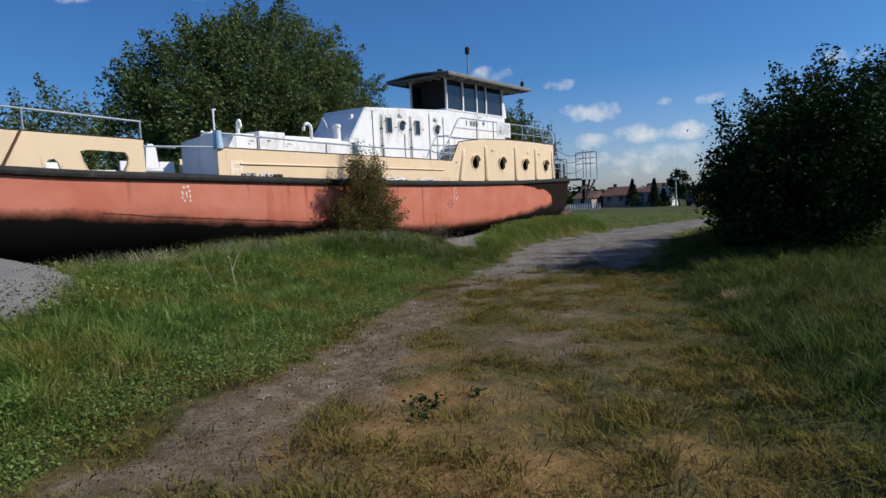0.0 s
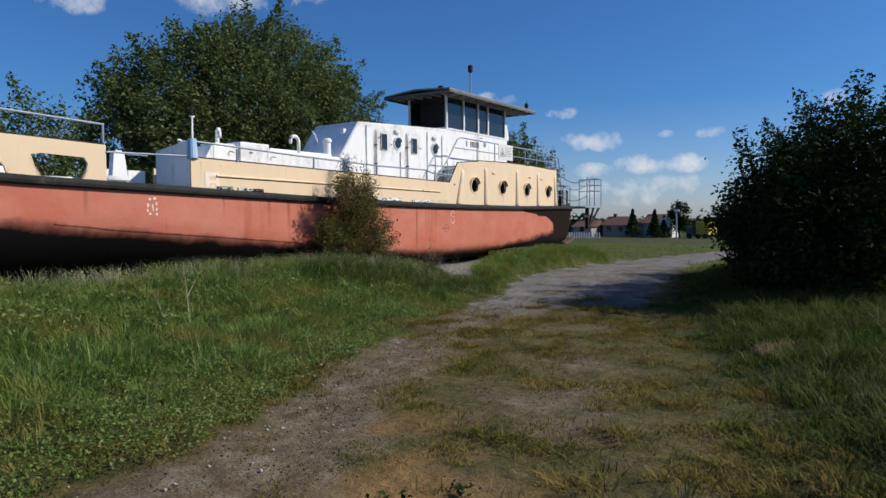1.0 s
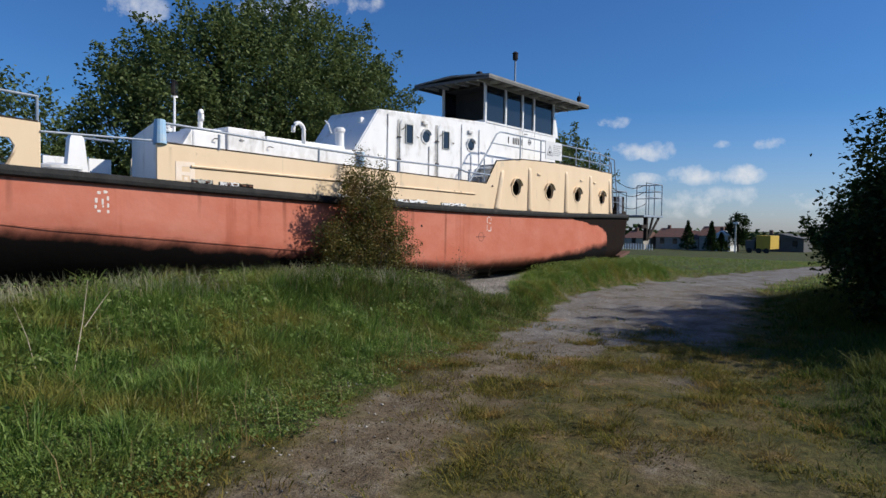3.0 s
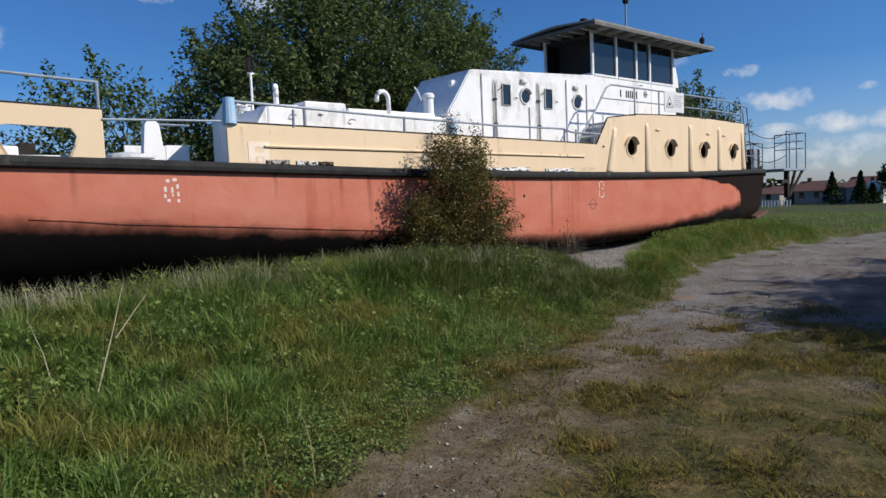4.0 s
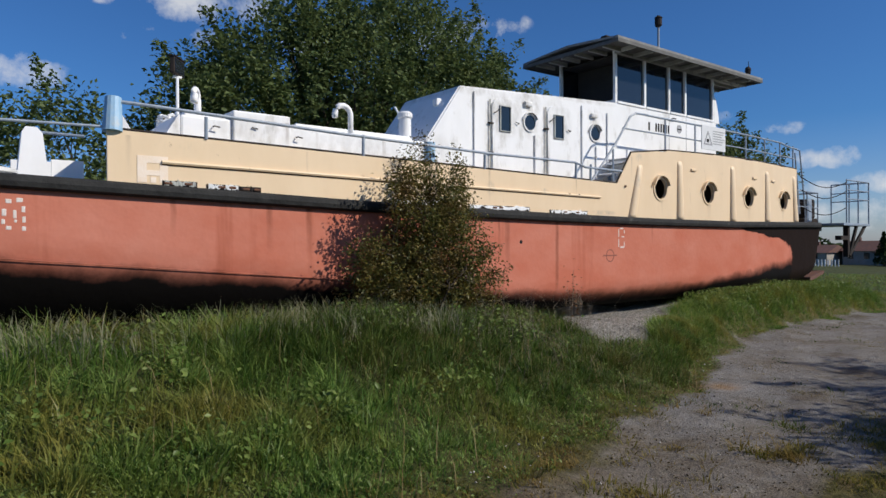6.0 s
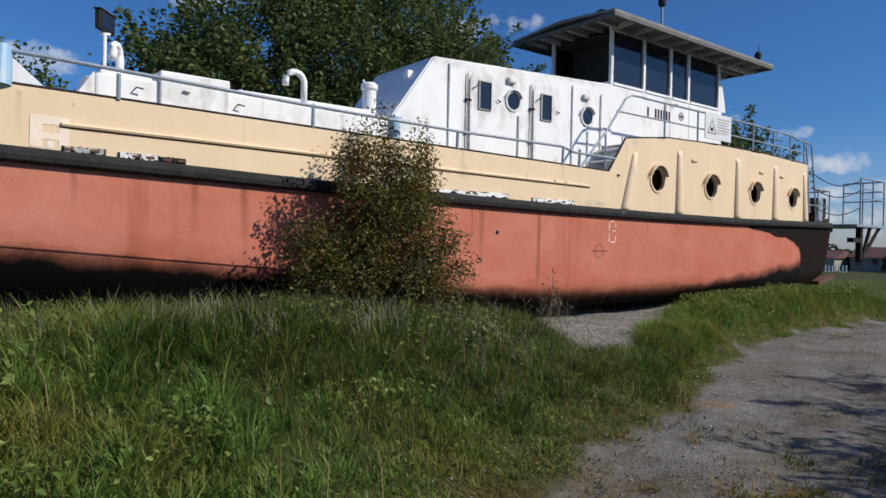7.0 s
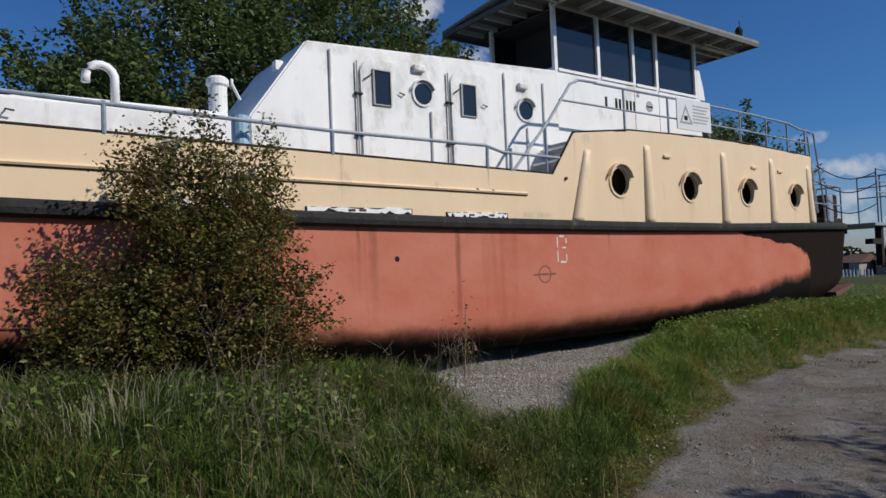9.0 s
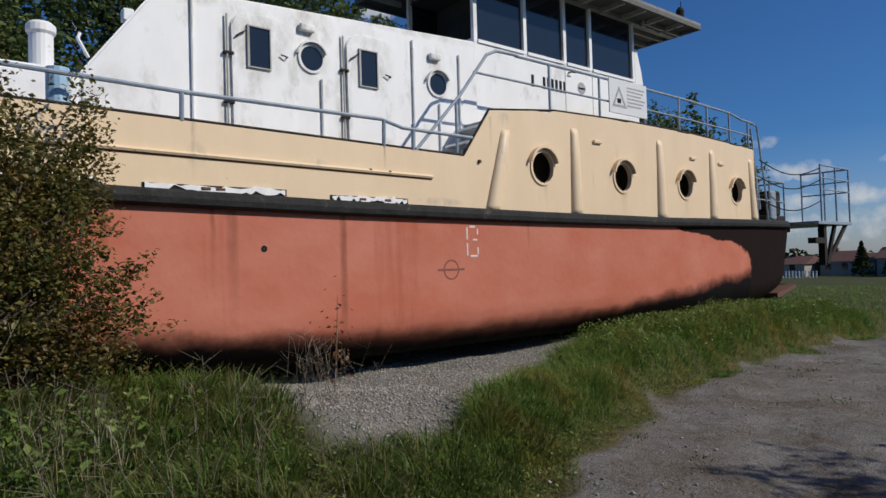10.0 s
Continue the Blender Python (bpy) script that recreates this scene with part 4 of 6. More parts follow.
def door(x0, x1, z0, z1, wx):
    """A steel cabin door with round upper corners, proud of the wall, with hinges and a dog handle."""
    bm = bmesh.new()
    r = 0.16
    out = [(x0, z0), (x1, z0)] + [(x1 - r + r * math.cos(a), z1 - r + r * math.sin(a)) for a in np.linspace(0, math.pi / 2, 7)] + [(x0 + r + r * math.cos(a), z1 - r + r * math.sin(a)) for a in np.linspace(math.pi / 2, math.pi, 7)]
    a = [bm.verts.new((x, -0.03, z)) for x, z in out]
    b = [bm.verts.new((x, 0.0, z)) for x, z in out]
    bm.faces.new(a)
    for k in range(len(out)):
        bm.faces.new((a[k], a[(k + 1) % len(out)], b[(k + 1) % len(out)], b[k]))
    bmesh.ops.bevel(bm, geom=[e for e in bm.edges if abs(e.verts[0].co.y + 0.03) < 1e-5 and abs(e.verts[1].co.y + 0.03) < 1e-5], offset=0.014, segments=3, affect="EDGES")
    d = part("door", bm, M_WHITE, cabin, "white steel door with rounded corners")
    window(wx, 3.714, 0.225, 0.42, cabin, -0.031)
    part("hinge_bar", tb([(x0 - 0.05, -0.03, z0), (x0 - 0.05, -0.03, z1 - 0.05)], 0.010, 6), M_EAVE, cabin, "hinge bar with rust streaks")
    for z in (z0 + 0.45, z0 + 0.95, z1 - 0.45):
        part("hinge", bx(x0 - 0.085, x0 + 0.02, -0.045, 0.0, z - 0.015, z + 0.015, bevel=0.005), M_DARK, cabin, "dark hinge")
    part("door_handle", tb([(x1 - 0.09, -0.03, 3.66), (x1 - 0.09, -0.07, 3.66), (x1 - 0.16, -0.055, 3.68)], 0.008, 6), M_DARK, cabin, "dark door handle")
    part("door_handle", tb([(x0 + 0.05, -0.03, 3.80), (x0 + 0.05, -0.07, 3.80), (x0 + 0.15, -0.06, 3.87)], 0.008, 6), M_DARK, cabin, "dark dog handle")


door(-5.80, -5.10, 2.15, 4.06, -5.5)
door(-4.42, -3.74, 2.15, 4.10, -4.127)


def small_port(x, z, r):
    part("porthole", ring_y(x, 0.0, z, r, r + 0.03, 0.02), M_WHITE, cabin, "white porthole rim")
    part("eyebrow", ring_y(x, 0.0, z, r + 0.035, r + 0.055, 0.06, 12, radians(20), radians(170)), M_WHITE, cabin, "curved rain eyebrow")
    bm = bmesh.new()
    bmesh.ops.create_circle(bm, cap_ends=True, radius=r, segments=20)
    bmesh.ops.rotate(bm, verts=bm.verts, cent=(0, 0, 0), matrix=Matrix.Rotation(radians(90), 3, "X"))
    bmesh.ops.translate(bm, verts=bm.verts, vec=(x, -0.006, z))
    part("porthole_glass", bm, M_GLASS, cabin, "dark porthole glass")


small_port(-4.87, 3.72, 0.138)
small_port(-3.05, 3.70, 0.138)
for x, z0, z1 in ((-6.2, 2.2, 4.1), (-4.75, 2.2, 3.5), (-3.45, 2.2, 4.2), (-2.68, 2.3, 4.15), (-3.03, 2.2, 3.45)):
    part("pipe", tb([(x, -0.018, z0), (x, -0.018, z1)], 0.014, 6), M_WHITE, cabin)
for x in (-4.93, -3.1):
    part("deck_light", bx(x - 0.09, x + 0.09, -0.06, 0.0, 4.0, 4.09, bevel=0.02), M_WHITE, cabin, "small white bulkhead lamp")
part("bracket", bx(-6.75, -6.65, 0.3, 0.42, 3.86, 3.98, bevel=0.01), M_WHITE, cabin)
bm = tb([(-6.9, 1.1, 3.66), (-7.0, 1.1, 3.85), (-6.95, 1.25, 3.95)], 0.02, 6)
part("hook", bm, M_WHITE, cabin)
for x in (-6.0, -5.2, -5.0):
    part("roof_fitting", bx(x - 0.05, x + 0.05, 0.3, 0.4, lerp(cabin_profile, x) - 0.01, lerp(cabin_profile, x) + 0.05, bevel=0.01), M_DARK, cabin)

# ---- low white trunk with its fittings
trunk = part("trunk_cabin", bx(-11.0, -7.2, 0.0, 1.6, 1.98, 3.17, bevel=0.03), M_WHITE, boat, "low white engine casing")
for x0, x1, y0, z1 in ((-10.35, -9.55, -0.05, 3.29), (-10.95, -10.42, 0.02, 3.22)):
    part("locker", bx(x0, x1, y0, y0 + 0.5, 2.25, z1, bevel=0.02), M_WHITE, trunk, "white locker with a lid")
for x0, x1, y0, y1 in ((-10.25, -9.7, 0.55, 1.2), (-9.4, -7.4, 0.1, 0.7)):
    part("hatch", bx(x0, x1, y0, y1, 3.16, 3.24, bevel=0.015), M_WHITE, trunk, "low white hatch")
part("ledge", bx(-9.4, -6.5, -0.05, 0.0, 2.78, 2.81), M_RUST, trunk, "dark ledge")
for x, z in ((-10.1, 3.08), (-9.45, 3.02), (-10.6, 3.05)):
    part("clip", tb([(x, -0.01, z), (x, -0.07, z), (x + 0.07, -0.07, z - 0.01)], 0.009, 6), M_DARK, trunk)


def gooseneck(x, y, z0, h, r=0.055, turn=180):
    u, v = math.cos(radians(turn)), math.sin(radians(turn))
    run = [(0, 0), (0, h - 0.13)] + [(0.13 - 0.13 * math.cos(a), h - 0.13 + 0.13 * math.sin(a)) for a in np.linspace(0.2, math.pi, 8)] + [(0.26, h - 0.19)]
    pts = [(x + u * s, y + v * s, z0 + k) for s, k in run]
    return tb(pts, r, 10)


part("gooseneck_vent", gooseneck(-8.52, 0.1, 3.16, 0.42, 0.042), M_WHITE, trunk, "white gooseneck air pipe", smooth=True)
part("gooseneck_vent", gooseneck(-10.71, 0.25, 3.16, 0.36, 0.045, 243), M_WHITE, trunk, "white gooseneck air pipe", smooth=True)
bm = lathe(bmesh.new(), -7.47, 0.2, [(0.10, 3.0), (0.10, 3.53), (0.105, 3.53), (0.122, 3.55), (0.122, 3.61), (0.09, 3.64)], 18)
part("mushroom_vent", bm, M_WHITE, trunk, "white mushroom vent")
part("lamp_pole", tb([(-10.7, 1.14, 3.15), (-10.7, 1.14, 3.9)], 0.022, 8), M_WHITE, trunk)


def turned(bm, x, y, degrees):
    """Turns a mesh built about the origin and moves it to x, y."""
    bmesh.ops.rotate(bm, verts=bm.verts, cent=(0, 0, 0), matrix=Matrix.Rotation(radians(degrees), 3, "Z"))
    bmesh.ops.translate(bm, verts=bm.verts, vec=(x, y, 0))
    return bm


lh = part("lamp_head", turned(bx(-0.18, 0.18, -0.035, 0.035, 3.915, 4.15, bevel=0.015), -10.7, 1.14, 52), M_DARK, trunk, "black floodlight head")
part("visor", turned(bx(-0.19, 0.19, -0.05, 0.05, 4.15, 4.165, bevel=0.005), -10.7, 1.14, 52), M_DARK, lh)
part("lamp_glass", turned(bx(-0.16, 0.16, -0.043, -0.037, 3.94, 4.125), -10.7, 1.14, 52), M_GLASS, lh, "dark floodlight glass")
part("yoke", bx(-10.76, -10.64, 1.12, 1.16, 3.885, 3.912), M_WHITE, trunk)
part("blue_pipe", tb([(-7.45, -0.42, 2.1), (-7.45, -0.42, 3.08)], 0.09, 14), M_BLUE, boat, "light blue drum vent")

# ---- sloping front of the casing, blue corner post
bm = bmesh.new()
slope = [(-11.42, 2.5), (-11.02, 3.165), (-11.004, 3.165), (-11.004, 2.5)]
a = [bm.verts.new((x, 0.01, z)) for x, z in slope]
b = [bm.verts.new((x, 0.90, z)) for x, z in slope]
bm.faces.new(a)
bm.faces.new(b)
for k in range(4):
    bm.faces.new((a[k], a[(k + 1) % 4], b[(k + 1) % 4], b[k]))
part("casing_slope", bm, M_WHITE, boat, "white sloping steel front of the casing")
bm = bmesh.new()
cw = [(-11.95, lerp(YB, -11.9) + 0.05), (-11.15, 1.85), (-11.10, 1.84), (-11.89, lerp(YB, -11.9) + 0.05)]
lo_ = [bm.verts.new((x, y, 2.1)) for x, y in cw]
hi_ = [bm.verts.new((x, y, 3.14)) for x, y in cw]
for k in range(4):
    bm.faces.new((lo_[k], lo_[(k + 1) % 4], hi_[(k + 1) % 4], hi_[k]))
bm.faces.new(lo_)
bm.faces.new(hi_)
part("casing_end", bm, M_WHITE, boat, "white steel end wall")
part("corner_post", tb([(-11.9, -0.58, 2.78), (-11.88, -0.54, 3.16)], 0.105, 14, 0.085), M_BLUE, boat, "light blue corner post")
bm = bmesh.new()
for k in range(7):
    a = k * 0.9
    tube(bm, [(-10.8 + 0.12 * math.cos(a + t), 1.3 + 0.16 * math.sin(a + t), 3.19 + 0.03 * k + 0.03 * math.sin(3 * t)) for t in np.linspace(0, 3.2, 8)], 0.022, 6)
part("rope_coil", bm, M_SIGN, boat, "pale coil of rope")

# ---- wheelhouse
WX0, WX1, WY0, WY1, WZ = -2.34, 1.50, 0.04, 1.56, 4.42
wheelhouse = part("wheelhouse", bx(WX0 + 0.002, WX1, WY0, WY1, 3.22, WZ, bevel=0.02), M_WHITE, boat, "white wheelhouse with large windows")
part("floor_board", bx(WX0 + 0.05, WX1 - 0.05, WY0 + 0.05, WY1 - 0.05, WZ, WZ + 0.01), M_INNER_SHADE, wheelhouse)
EAVE = 5.46
POSTS = (WX0 + 0.03, -1.32, -0.43, 0.21, WX1 - 0.12)
for y in (WY0 + 0.03, WY1 - 0.03):
    for x in POSTS:
        part("window_post", bx(x - 0.035, x + 0.035, y - 0.03, y + 0.03, WZ - 0.01, EAVE + 0.02, bevel=0.006), M_WHITE, wheelhouse)
for x0, x1 in zip(POSTS, POSTS[1:]):
    for y in (WY0 + 0.05, WY1 - 0.05):
        part("window_pane", bx(x0 + 0.035, x1 - 0.035, y - 0.004, y + 0.004, WZ, EAVE), M_GLASS, wheelhouse, "dark reflecting window pane")
    part("window_sill", bx(x0 + 0.035, x1 - 0.035, WY0 - 0.02, WY0 + 0.04, WZ - 0.01, WZ + 0.035), M_WHITE, wheelhouse)
# ceiling and rear boards carry the room's shade in their colour
part("ceiling_board", bx(WX0 + 0.01, WX1 - 0.1, WY0 + 0.09, WY1 - 0.09, 5.38, 5.40), M_INNER_SHADE, wheelhouse, "ceiling boards coloured dark for shade")
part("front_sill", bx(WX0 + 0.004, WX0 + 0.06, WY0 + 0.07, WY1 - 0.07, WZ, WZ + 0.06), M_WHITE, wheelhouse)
# unseen board added to block the view through and darken the opening
part("shade_board", bx(WX0 + 0.55, WX0 + 0.57, WY0 + 0.07, WY1 - 0.07, WZ + 0.01, 5.38), M_INNER_SHADE, wheelhouse, "added dark board standing for the shaded wheelhouse inside")
part("rear_board", bx(WX1 - 0.2, WX1 - 0.17, WY0 + 0.06, WY1 - 0.06, WZ, EAVE), M_INNER_SHADE, wheelhouse)
bm = bmesh.new()
wing = [(WX1 - 0.08, 4.40), (WX1 + 0.14, 4.40), (WX1 + 0.10, 4.62), (WX1 - 0.02, 5.0), (WX1 - 0.08, 5.0)]
a = [bm.verts.new((x, WY0, z)) for x, z in wing]
b = [bm.verts.new((x, WY0 + 0.05, z)) for x, z in wing]
bm.faces.new(a)
bm.faces.new(b)
for k in range(5):
    bm.faces.new((a[k], a[(k + 1) % 5], b[(k + 1) % 5], b[k]))
part("window_wing", bm, M_WHITE, wheelhouse)
# roof with ribs under its eave
RX0, RX1, RY0, RY1 = -2.95, 2.68, -0.50, 2.08
bm = bmesh.new()
rows_ = []
for y, z in ((RY0, 5.50), (RY0 + 0.7, 5.56), (YC, 5.60), (RY1 - 0.7, 5.56), (RY1, 5.50)):
    rows_.append([[bm.verts.new((x, y, z + dz)) for x in np.linspace(RX0, RX1, 8)] for dz in (0.0, 0.045)])
for q, s in zip(rows_, rows_[1:]):
    for lv in (0, 1):
        for k in range(7):
            bm.faces.new((q[lv][k], q[lv][k + 1], s[lv][k + 1], s[lv][k]))
    for k in (0, 7):
        bm.faces.new((q[0][k], q[1][k], s[1][k], s[0][k]))
for q in (rows_[0], rows_[-1]):
    for k in range(7):
        bm.faces.new((q[0][k], q[0][k + 1], q[1][k + 1], q[1][k]))
roof = part("roof", bm, M_ROOF, wheelhouse, "flat grey felt roof with wide eaves")
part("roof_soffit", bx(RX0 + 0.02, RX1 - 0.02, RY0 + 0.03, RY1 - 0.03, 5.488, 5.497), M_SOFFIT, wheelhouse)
for y0, y1 in ((RY0, RY0 + 0.04), (RY1 - 0.04, RY1)):
    part("fascia", bx(RX0 + 0.04, RX1 - 0.04, y0, y1, 5.43, 5.50), M_FASCIA, wheelhouse, "weathered dark fascia board")
for x0, x1 in ((RX0, RX0 + 0.04), (RX1 - 0.04, RX1)):
    part("fascia", bx(x0, x1, RY0, RY1, 5.43, 5.50), M_FASCIA, wheelhouse, "weathered dark fascia board")
for k in range(9):
    x = RX0 + 0.04 + (k + 1) * (RX1 - RX0) / 10
    part("rib", bx(x - 0.022, x + 0.022, RY0 + 0.04, WY0 - 0.001, 5.41, 5.488), M_EAVE, wheelhouse)
part("wall_plate", bx(WX0, RX1 - 0.04, WY0 - 0.04, WY0 + 0.08, 5.43, 5.488), M_EAVE, wheelhouse)
for y in (-0.1, 0.26, 0.62, 0.98, 1.34, 1.7):
    part("rib", bx(RX0 + 0.04, WX0 - 0.001, y - 0.022, y + 0.022, 5.41, 5.488), M_EAVE, wheelhouse)
    part("rib", bx(WX1 + 0.001, RX1 - 0.04, y - 0.022, y + 0.022, 5.41, 5.488), M_EAVE, wheelhouse)
mast = part("mast", tb([(0.7, 1.08, 5.55), (0.7, 1.08, 6.85)], 0.028, 8), M_RAIL, wheelhouse, "thin mast")
part("mast_lamp", lathe(bmesh.new(), 0.7, 1.08, [(0.05, 6.82), (0.085, 6.86), (0.085, 7.02), (0.1, 7.04), (0.03, 7.1)], 12), M_DARK, wheelhouse, "black mast lamp")
part("roof_box", bx(-1.2, -0.85, 0.9, 1.25, 5.58, 5.85, bevel=0.02), M_RAIL, wheelhouse, "grey-blue roof box")
part("roof_lamp", lathe(bmesh.new(), 2.3, -0.33, [(0.02, 5.53), (0.02, 5.62), (0.06, 5.63), (0.075, 5.74), (0.04, 5.80)], 10), M_DARK, wheelhouse, "small dark spotlight")
part("aerial", tb([(2.38, -0.30, 5.53), (2.38, -0.30, 5.95)], 0.008, 5), M_DARK, wheelhouse)
part("roof_lamp", bx(-2.8, -2.68, -0.1, 0.05, 5.54, 5.68, bevel=0.02), M_DARK, wheelhouse, "small dark spotlight")
# door line, badge and number bars on the wheelhouse side
for x in (-0.45, 0.22):
    part("door_gap", bx(x - 0.006, x + 0.006, WY0 - 0.004, WY0 + 0.004, 3.3, 4.40), M_GREYINK, wheelhouse)
part("door_knob", tb([(-0.36, WY0, 4.30), (-0.36, WY0 - 0.06, 4.30), (-0.28, WY0 - 0.06, 4.30)], 0.012, 6), M_DARK, wheelhouse)
part("badge", ring_y(-0.06, WY0, 4.10, 0.03, 0.095, 0.006, 20), M_GREYINK, wheelhouse, "round grey badge")
part("badge_bar", bx(-0.14, 0.02, WY0 - 0.008, WY0, 4.08, 4.11), M_INK, wheelhouse)
for k in range(7):
    x = -1.22 + (0.0 if k == 0 else 0.16 + 0.093 * k)
    part("number_bar", bx(x, x + 0.055, WY0 - 0.004, WY0 + 0.002, 3.96, 4.14), M_INK, wheelhouse, "black painted bar")

# ---- railings
rails = part("side_railing", tb([(-11.9, -0.56, 3.12), (-11.5, -0.62, 3.10), (-9, -0.64, 3.02), (-6.5, -0.64, 2.97), (-4.38, -0.64, 2.975), (-4.1, -0.64, 2.91), (-3.05, -0.64, 2.90)], 0.021), M_RAIL, boat, "grey-blue tubular railing")
for x in (-10.9, -8.75, -6.52, -4.35, -3.95):
    part("railing_post", tb([(x, -0.63, top_at(x)), (x, -0.64, 2.97 if x > -8 else 3.04)], 0.022), M_RAIL, rails)
UR = lambda x: lerp(YB, x) + 0.05
stair = part("stair_rail", tb([(-3.92, -0.62, 2.66), (-3.2, -0.62, 3.42), (-2.75, -0.62, 3.98), (-2.58, -0.62, 4.06), (-2.2, -0.62, 4.07)], 0.021), M_RAIL, boat, "grey-blue handrail of the steps")
part("stair_post", tb([(-3.28, -0.62, 2.7), (-3.28, -0.62, 3.3)], 0.018), M_RAIL, stair)
part("upper_railing", tb([(x, UR(x), 4.07 - (0.06 if x > 4 else 0)) for x in np.linspace(-2.2, 4.75, 14)], 0.021), M_RAIL, boat, "grey-blue upper railing")
part("upper_railing", tb([(x, UR(x), 3.74) for x in np.linspace(-2.95, 4.6, 14)], 0.016), M_RAIL, boat, "grey-blue upper railing")
for x in (-1.55, -0.45, 0.72, 1.75, 2.75, 3.65, 4.5):
    part("railing_post", tb([(x, UR(x), top_at(x) - 0.02), (x, UR(x), 4.06)], 0.019), M_RAIL, boat)
for k in range(5):
    z = 2.25 + 0.21 * k
    x = -3.42 + 0.15 * k
    part("step", bx(x, x + 0.22, -0.50, -0.03, z, z + 0.03), M_WHITE, boat, "white steel step")
part("step_side", tb([(-3.40, -0.50, 2.1), (-2.62, -0.50, 3.2)], 0.025, 6), M_WHITE, boat)

# ---- notice hung on the railing
sign = part("notice", bx(-0.30, 0.66, lerp(YB, 0) - 0.02, lerp(YB, 0) + 0.0, 3.56, 4.08, bevel=0.006), M_SIGN, boat, "white notice board with warning triangle")
ys_ = lerp(YB, 0) - 0.024
bm = bmesh.new()
tri_o = [(-0.24, 3.66), (0.12, 3.66), (-0.06, 3.98)]
tri_i = [(-0.18, 3.695), (0.06, 3.695), (-0.06, 3.915)]
vo = [bm.verts.new((x, ys_, z)) for x, z in tri_o]
vi = [bm.verts.new((x, ys_, z)) for x, z in tri_i]
for k in range(3):
    bm.faces.new((vo[k], vo[(k + 1) % 3], vi[(k + 1) % 3], vi[k]))
e = bmesh.ops.extrude_face_region(bm, geom=list(bm.faces))
bmesh.ops.translate(bm, verts=[v for v in e["geom"] if isinstance(v, bmesh.types.BMVert)], vec=(0, 0.003, 0))
part("warning_triangle", bm, M_GREYINK, sign, "grey warning triangle")
part("pictogram", bx(-0.11, -0.02, ys_, ys_ + 0.003, 3.72, 3.79), M_INK, sign)
for k in range(6):
    part("text_bar", bx(0.14, 0.60 - 0.05 * (k % 3), ys_, ys_ + 0.003, 3.97 - 0.055 * k, 3.99 - 0.055 * k), M_GREYINK, sign)

# ---- marks on the hull
def hull_mark(name, cells, x, z, w, h, mat, label):
    """Worn marking made of separate strokes; cells: x, z, width, height in shares of the mark."""
    for a, b, cw, ch in cells:
        y = side_y(x)
        bm = bmesh.new()
        box(bm, x + (a - cw / 2) * w, x + (a + cw / 2) * w, y - 0.003, y + 0.012, z + (b - ch / 2) * h, z + (b + ch / 2) * h, bevel=0.008)
        part(name, bm, mat, hull, label)


hull_mark("mark_stroke", [(-0.38, 0.05, 0.2, 0.22), (-0.42, -0.22, 0.17, 0.16), (-0.2, 0.38, 0.26, 0.14), (0.25, 0.42, 0.3, 0.14), (0.40, 0.15, 0.18, 0.2), (0.42, -0.15, 0.18, 0.2), (0.42, -0.42, 0.2, 0.15), (0.05, 0.0, 0.16, 0.26), (-0.2, -0.40, 0.24, 0.12), (0.08, -0.2, 0.14, 0.1)], -12.83, 1.85, 0.21, 0.34, M_MARKWHITE, "worn white stencilled stroke")
hull_mark("mark_stroke", [(-0.42, 0.25, 0.14, 0.4), (-0.42, -0.25, 0.14, 0.4), (0.0, 0.46, 0.5, 0.08), (0.1, -0.46, 0.6, 0.08), (0.2, 0.05, 0.4, 0.07), (0.42, -0.3, 0.14, 0.24), (0.42, 0.3, 0.14, 0.2)], -3.17, 1.635, 0.20, 0.38, M_MARKWHITE, "worn white stencilled stroke")
yh = side_y(-3.5)
part("load_line_ring", ring_y(-3.51, yh + 0.012, 1.308, 0.10, 0.118, 0.014, 28), M_MARKBROWN, hull, "rusty load line ring")
part("load_line_bar", bx(-3.71, -3.31, yh - 0.003, yh + 0.012, 1.297, 1.321), M_MARKBROWN, hull)
part("drain_hole", ring_y(-5.81, side_y(-5.81) + 0.012, 1.565, 0.003, 0.032, 0.014, 16), M_INK, hull, "dark drain hole")

part("weld_seam", tb([(x, side_y(x) + 0.004, 1.46 - 0.09 * (x + 13.5)) for x in np.linspace(-14.5, -8.6, 14)], 0.005, 5), M_HULL, hull, "thin weld line")

# ---- forward well and bow
BOWTOP = [(-20.8, 3.35), (-18, 3.10), (-16, 2.98), (-15.6, 2.97), (-13.62, 2.90)]
bow_holes = [[(-14.66, 2.28), (-13.98, 2.28), (-13.90, 2.56), (-13.96, 2.66), (-14.62, 2.69), (-14.78, 2.66)], [(-15.42, 2.33), (-15.12, 2.33), (-15.16, 2.45), (-15.22, 2.52), (-15.32, 2.50)]]
bow_holes = [[(x, z) for x, z in h] for h in bow_holes]
bow = part("bow_bulwark", plate(-20.6, -13.62, YB, LOWB, BOWTOP, bow_holes), M_YELLOW, boat, "cream bow bulwark with cut-outs")
part("bow_bulwark", plate(-20.6, -13.62, YBF, LOWB, [(x, z - 0.5) for x, z in BOWTOP], []), M_YELLOW, boat, "cream bow bulwark")
part("rust_seam", tb([(-15.72, lerp(YB, -15.7) - 0.01, 2.97), (-16.05, lerp(YB, -16) - 0.01, 2.33)], 0.022, 6), M_RUST, bow, "rusty seam")
part("bow_end_plate", bx(-13.63, -13.59, lerp(YB, -13.6) + 0.0, lerp(YB, -13.6) + 0.14, 2.2, 2.9, bevel=0.008), M_YELLOW, bow)
